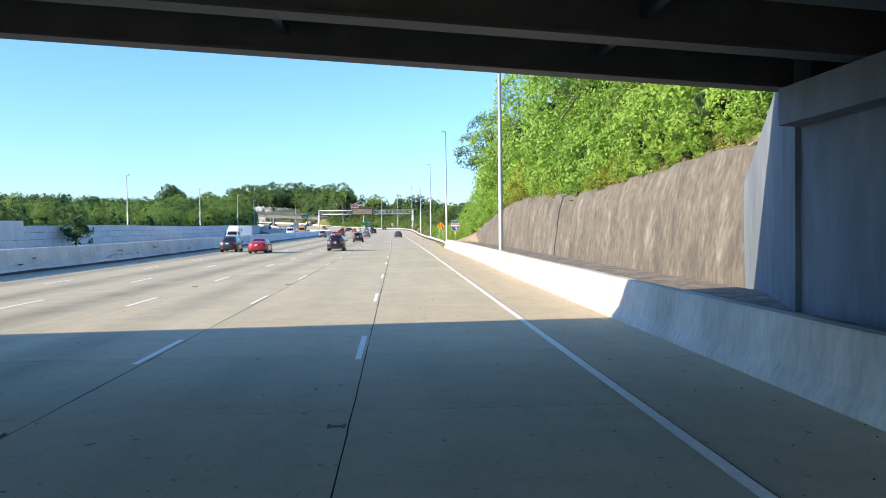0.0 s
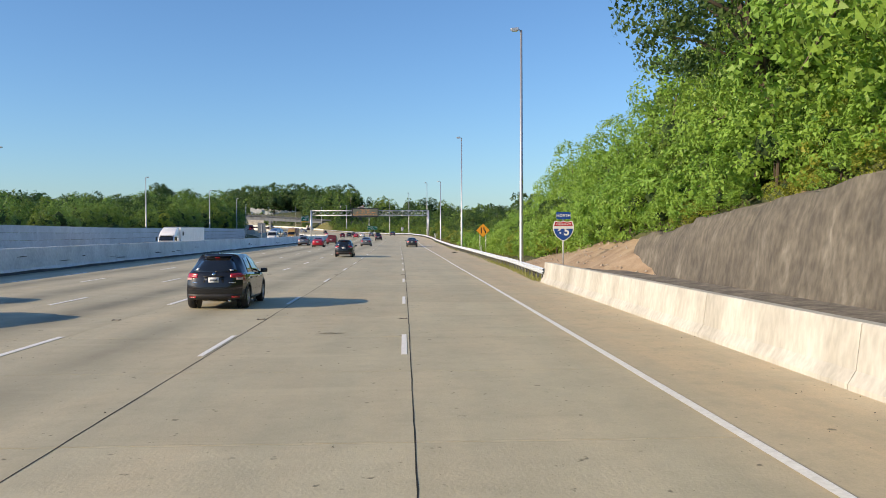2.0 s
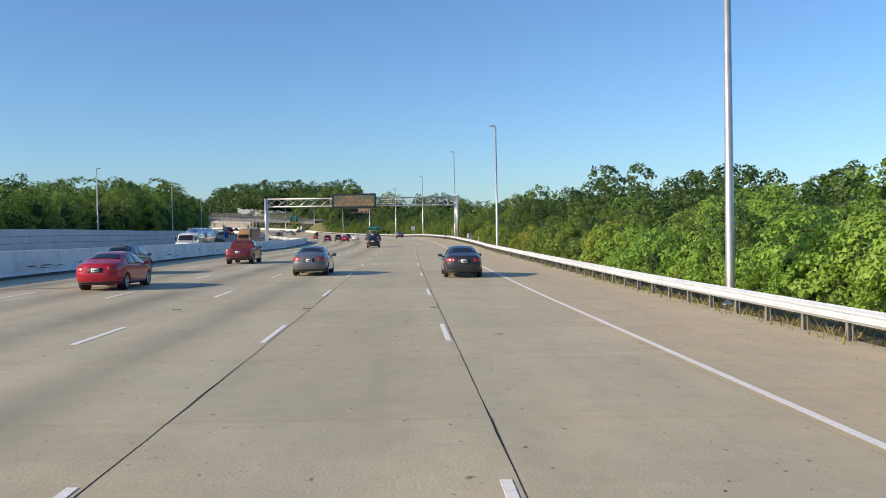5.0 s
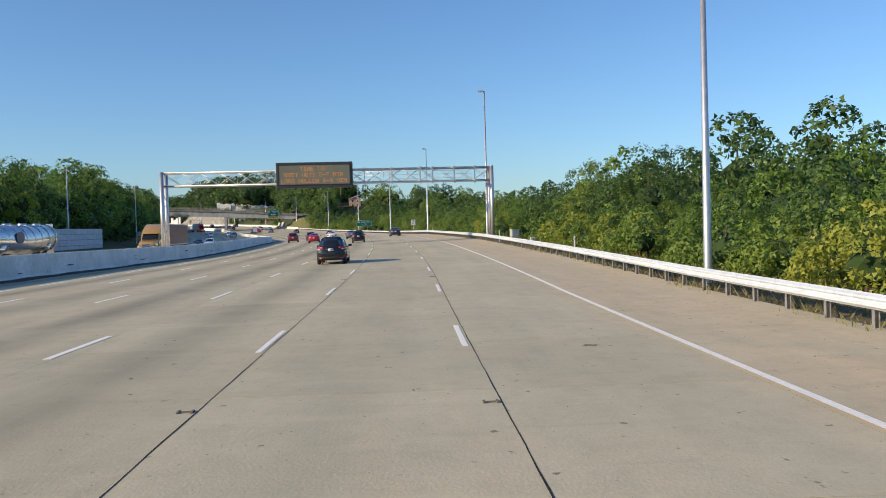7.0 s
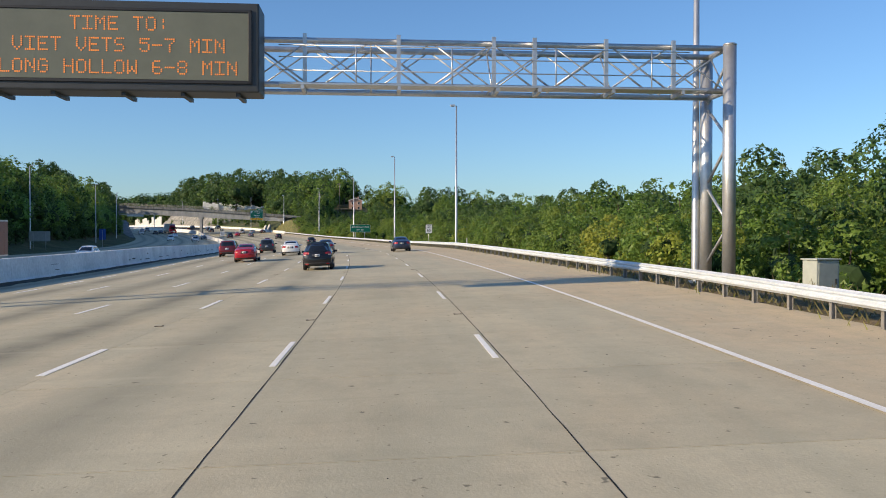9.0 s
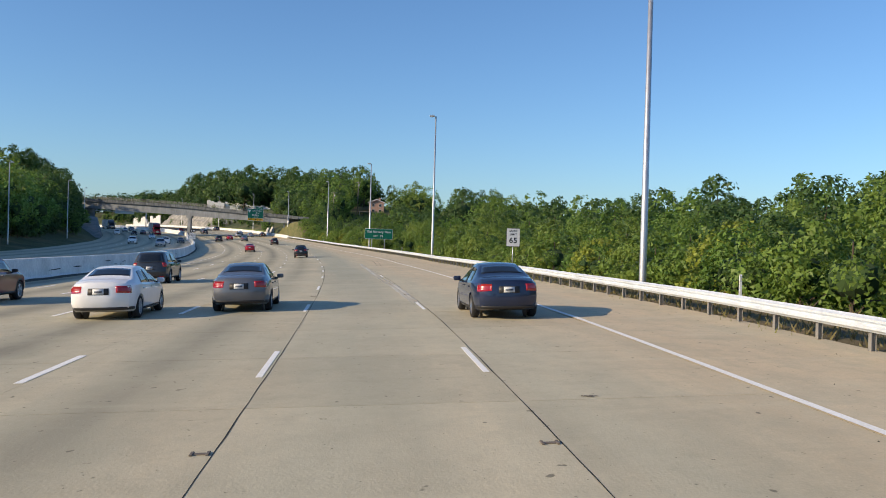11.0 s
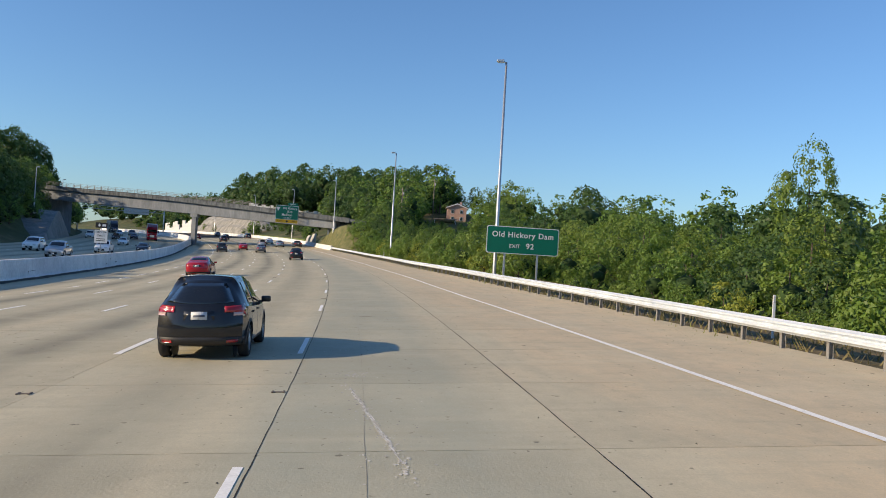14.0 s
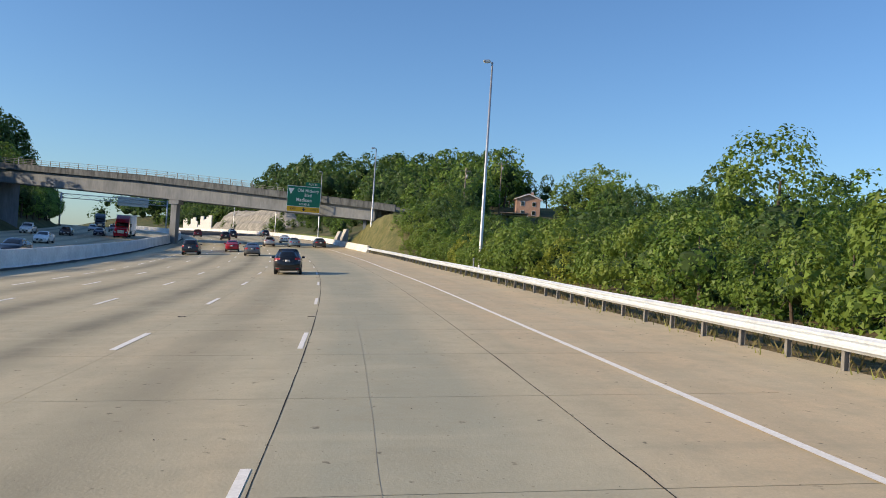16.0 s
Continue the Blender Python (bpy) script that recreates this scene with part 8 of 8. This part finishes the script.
for kind, paint, s, u, label, bed in (
        ("bigsuv", P_DARK, 82, -30.6, "dark grey sport utility vehicle behind the median barrier", 0),
        ("sedan", P_WHITE, 91, -30.6, "white sedan behind the median barrier", 0),
        ("suv", P_SILVER, 100, -34.4, "silver crossover behind the median barrier", 0),
        ("suv", P_GREY, 108, -30.6, "grey crossover behind the median barrier", 0),
        ("sedan", P_BLUE, 121, -30.5, "blue-grey sedan behind the median barrier", 0),
        ("sedan", P_WHITE, 236, -34.5, "white sedan behind the median barrier", 0),
        ("suv", P_WHITE, 372, -31, "white crossover in the oncoming lanes", 0),
        ("sedan", P_NAVY, 386, -34.6, "dark blue sedan in the oncoming lanes", 0),
        ("bigsuv", P_WHITE, 545, -38, "white sport utility vehicle in the oncoming lanes", 0),
        ("bigsuv", P_SILVER, 527, -31, "silver pickup truck in the oncoming lanes", 1),
        ("bigsuv", P_WHITE, 552, -30.9, "white pickup truck in the oncoming lanes", 1),
        ("sedan", P_DARK, 566, -27.5, "dark sedan in the oncoming lanes", 0),
        ("sedan", P_WHITE, 605, -34.5, "white sedan in the oncoming lanes", 0),
        ("bigsuv", P_WHITE, 643, -44, "white pickup truck in the outer oncoming lane", 1),
        ("sedan", P_DARK, 645, -38.5, "dark grey sedan with headlights in the oncoming lanes", 0),
        ("sedan", P_NAVY, 659, -34.8, "dark blue sedan with headlights in the oncoming lanes", 0),
        ("suv", P_SILVER, 690, -38.5, "silver crossover far off in the oncoming lanes", 0),
        ("bigsuv", P_GREY, 702, -34.8, "grey sport utility vehicle far off in the oncoming lanes", 0)):
    car(kind, paint, laid(s, u, 0, 180), label, "pickup truck" if bed else "car", "oncoming cars", bed=bool(bed))


# ---- lorries ----
def side_loft(name, outline, half_of, bevel=0.05):
    """A side outline of (y, z) given width on both sides, tapering by half_of(y, z)."""
    n = len(outline)
    bm = bmesh.new()
    a = [bm.verts.new((-half_of(y, z), y, z)) for y, z in outline]
    b = [bm.verts.new((half_of(y, z), y, z)) for y, z in outline]
    bm.faces.new(a)
    bm.faces.new(list(reversed(b)))
    for i in range(n):
        j = (i + 1) % n
        bm.faces.new((a[j], a[i], b[i], b[j]))
    bmesh.ops.recalc_face_normals(bm, faces=bm.faces)
    me = finish(bm, name, bevel, 3)
    me.polygons.foreach_set("use_smooth", [True] * len(me.polygons))
    me.set_sharp_from_angle(angle=radians(30))
    return me


def axle(th, y, width=2.5, R=0.5, twin=True):
    for sx in (-1, 1):
        road_wheel(th, sx * (width / 2 - 0.15), y, R, sx, 0.28)
        if twin:
            road_wheel(th, sx * (width / 2 - 0.48), y, R, sx, 0.28)


def tractor(th, paint, y0=0.0, roofed=True):
    """A long-nosed sleeper tractor; its nose points to +y from y0."""
    hw = lambda y, z: 1.22 - 0.22 * max(0, (y - y0 - 3.4) / 2.6) - 0.10 * max(0, (z - 2.6) / 1.4)
    hi = 3.95 if roofed else 3.1
    put("cab", side_loft("cab", [(y0 + 0.4, 0.9), (y0 + 3.9, 0.9), (y0 + 3.9, 1.95), (y0 + 3.35, 2.75), (y0 + 2.6, 3.35 if roofed else 2.95), (y0 + 1.2, hi), (y0 + 0.4, hi)], hw, 0.10), paint, th)
    put("bonnet", side_loft("bonnet", [(y0 + 3.85, 0.75), (y0 + 6.0, 0.65), (y0 + 6.1, 1.35), (y0 + 5.8, 1.68), (y0 + 3.85, 1.98)], lambda y, z: 1.12 - 0.14 * max(0, (y - y0 - 4) / 2), 0.12), paint, th)
    put("windscreen", side_loft("windscreen", [(y0 + 3.92, 2.0), (y0 + 3.94, 2.06), (y0 + 3.46, 2.70), (y0 + 3.40, 2.70), (y0 + 3.85, 2.0)], lambda y, z: 1.06 - 0.1 * (z - 2), 0.01), M_CARGLASS, th)
    for sx in (-1, 1):
        q = [(sx * 1.215, y0 + 2.55, 1.95), (sx * 1.215, y0 + 3.55, 1.95), (sx * 1.20, y0 + 3.30, 2.55), (sx * 1.20, y0 + 2.55, 2.60)]
        v = q + [(x - sx * 0.03, y, z) for x, y, z in q]
        put("side_window", mesh_of("side_window", v, [(0, 1, 2, 3), (7, 6, 5, 4)] + [(i, 4 + i, 4 + (i + 1) % 4, (i + 1) % 4) for i in range(4)]), M_CARGLASS, th)
        put("fender", side_loft("fender", [(y0 + 4.35, 0.75), (y0 + 5.95, 0.55), (y0 + 5.95, 1.12), (y0 + 5.4, 1.30), (y0 + 4.6, 1.22)], lambda y, z: 0.16, 0.08), paint, th, pose(sx * 1.07, 0, 0))
        put("headlamp", box("headlamp", sx * 0.92 - 0.16, sx * 0.92 + 0.16, y0 + 5.95, y0 + 6.06, 0.92, 1.14, 0.03), M_HEAD, th)
        put("mirror", box("mirror", sx * 1.48 - 0.10, sx * 1.48 + 0.10, y0 + 3.55, y0 + 3.67, 1.95, 2.55, 0.03), M_BLACK, th)
        put("mirror_arm", tube("mirror_arm", [(sx * 1.15, y0 + 3.55, 2.45), (sx * 1.42, y0 + 3.6, 2.45)], 0.025, 6), M_BLACK, th)
        put("fuel_tank", tube("fuel_tank", [(sx * 0.95, y0 + 1.0, 0.72), (sx * 0.95, y0 + 2.6, 0.72)], 0.32, 14), M_CHROME, th)
    put("grille", box("grille", -0.55, 0.55, y0 + 6.02, y0 + 6.13, 0.80, 1.42, 0.03), M_CHROME, th)
    put("bumper", box("bumper", -1.15, 1.15, y0 + 5.85, y0 + 6.15, 0.32, 0.68, 0.06), paint, th)
    put("chassis", box("chassis", -0.45, 0.45, y0 - 1.6, y0 + 5.6, 0.62, 0.88, 0.03), M_BLACK, th)
    put("sun_visor", box("sun_visor", -1.0, 1.0, y0 + 3.28, y0 + 3.62, 2.74, 2.82, 0.02), paint, th)
    axle(th, y0 + 5.1, 2.4, 0.5, False)
    axle(th, y0 - 0.1)
    axle(th, y0 - 1.3)


def box_trailer(th, paint, y1, length, door=None):
    y0 = y1 - length
    put("trailer_body", box("trailer_body", -1.3, 1.3, y0, y1, 1.18, 4.05, 0.03), paint, th)
    put("top_rail", box("top_rail", -1.315, 1.315, y0 - 0.01, y1 + 0.01, 3.93, 4.07, 0.02), M_SIGNBACK, th)
    put("bottom_rail", box("bottom_rail", -1.315, 1.315, y0 - 0.01, y1 + 0.01, 1.10, 1.24, 0.02), M_SIGNBACK, th)
    for i in range(int(length / 1.22)):
        for sx in (-1, 1):
            put("side_rib", box("side_rib", sx * 1.305 - 0.008, sx * 1.305 + 0.008, y1 - 0.6 - i * 1.22, y1 - 0.56 - i * 1.22, 1.24, 3.93), paint, th)
    put("side_skirt", box("side_skirt", -1.27, -1.24, y0 + 4.2, y1 - 3.5, 0.45, 1.12), paint, th)
    put("side_skirt", box("side_skirt", 1.24, 1.27, y0 + 4.2, y1 - 3.5, 0.45, 1.12), paint, th)
    put("landing_gear", box("landing_gear", -0.9, 0.9, y1 - 3.2, y1 - 3.0, 0.35, 1.15, 0.02), M_BLACK, th)
    put("bogie", box("bogie", -0.5, 0.5, y0 + 0.6, y0 + 3.6, 0.75, 1.12, 0.02), M_BLACK, th)
    put("rear_bar", box("rear_bar", -1.15, 1.15, y0 + 0.02, y0 + 0.12, 0.45, 0.58, 0.02), M_SIGNBACK, th)
    axle(th, y0 + 1.3)
    axle(th, y0 + 2.5)


def semi(m, cab_paint, box_paint, label, length=15.5):
    th = empty("articulated_lorry", m, label, "truck", "oncoming lorries")
    tractor(th, cab_paint)
    box_trailer(th, box_paint, 0.15, length)
    return th


M_WHITEBOX = plain("trailer_white", (0.86, 0.86, 0.85), 0.45, var=0.05, scale=1.0)
M_REDBOX = plain("trailer_brown_red", (0.17, 0.065, 0.05), 0.5, var=0.10, scale=1.0)
M_NAVYPLAIN = plain("logo_blue", (0.02, 0.05, 0.12), 0.4)
M_SILVER = plain("polished_tank", (0.62, 0.63, 0.65), 0.22, 0.95, var=0.04, scale=1.0)
th = semi(laid(187.5, -35.0, 0, 180), P_WHITE, M_WHITEBOX, "white sleeper lorry with a plain white box trailer")
put("logo_shape", prism("logo_shape", [(-1.4, 2.75), (-0.5, 2.7), (-0.4, 3.3), (-1.3, 3.35)], 0.012), M_BLACK, th, pose(-1.32, -2.0, 0, 0, 0, -90))
semi(laid(334, -33.0, 0, 180), P_TAN, M_REDBOX, "tan sleeper lorry with a brown-red box trailer", 16)
semi(laid(657, -30.6, 0, 180), P_RED, M_WHITEBOX, "red sleeper lorry with a white box trailer")
semi(laid(740, -38.5, 0, 180), P_DARK, M_WHITEBOX, "dark lorry with a white box trailer far off")

# dry-bulk tanker
th = empty("tank_lorry", laid(280.5, -33.2, 0, 180), "polished silver bulk tank lorry with hopper cones", "truck", "oncoming lorries")
tractor(th, P_WHITE, roofed=False)
put("tank", tube("tank", [(0, 0.4, 2.55), (0, 0.15, 2.55), (0, -0.5, 2.55), (0, -6.2, 2.35), (0, -12.2, 2.55), (0, -12.9, 2.55), (0, -13.1, 2.55)], [0.5, 0.9, 1.18, 1.28, 1.18, 0.9, 0.5], 32), M_SILVER, th)
for i in range(8):
    y = -0.9 - i * 1.56
    put("tank_band", tube("tank_band", [(0, y - 0.05, 2.53 - 0.15 * (1 - abs(y + 6.2) / 6.2)), (0, y + 0.05, 2.53 - 0.15 * (1 - abs(y + 6.2) / 6.2))], 1.30 - 0.09 * abs(y + 6.2) / 6.2, 32), M_SILVER, th)
for y in (-1.8, -4.7, -7.6, -10.5):
    put("hopper", tube("hopper", [(0, y, 2.1), (0, y, 1.5), (0, y, 0.85)], [1.2, 0.95, 0.22], 20), M_SILVER, th)
    put("hatch", tube("hatch", [(0, y, 3.55), (0, y, 3.85)], [0.34, 0.32], 14), M_CHROME, th)
put("catwalk", box("catwalk", 0.3, 0.85, -12.2, -0.8, 3.70, 3.74), M_STEEL, th)
put("ladder", box("ladder", -0.3, 0.3, -13.35, -13.28, 0.9, 3.8), M_STEEL, th)
put("side_logo", prism("side_logo", [(math.cos(i * 0.35) * 0.75, math.sin(i * 0.35) * 0.5) for i in range(18)], 0.04), M_NAVYPLAIN, th, pose(-1.27, -4.2, 2.65, 0, 0, -90))
put("frame_rail", box("frame_rail", -0.5, 0.5, -13.1, 0.3, 0.80, 1.0, 0.03), M_BLACK, th)
axle(th, -11.0)
axle(th, -12.2)

# ---- slabs of the nearest lanes, one object each ----
for v, f, uv in SLABS:
    put("slab", mesh_of("slab", v, f, uv), M_LANE, road)
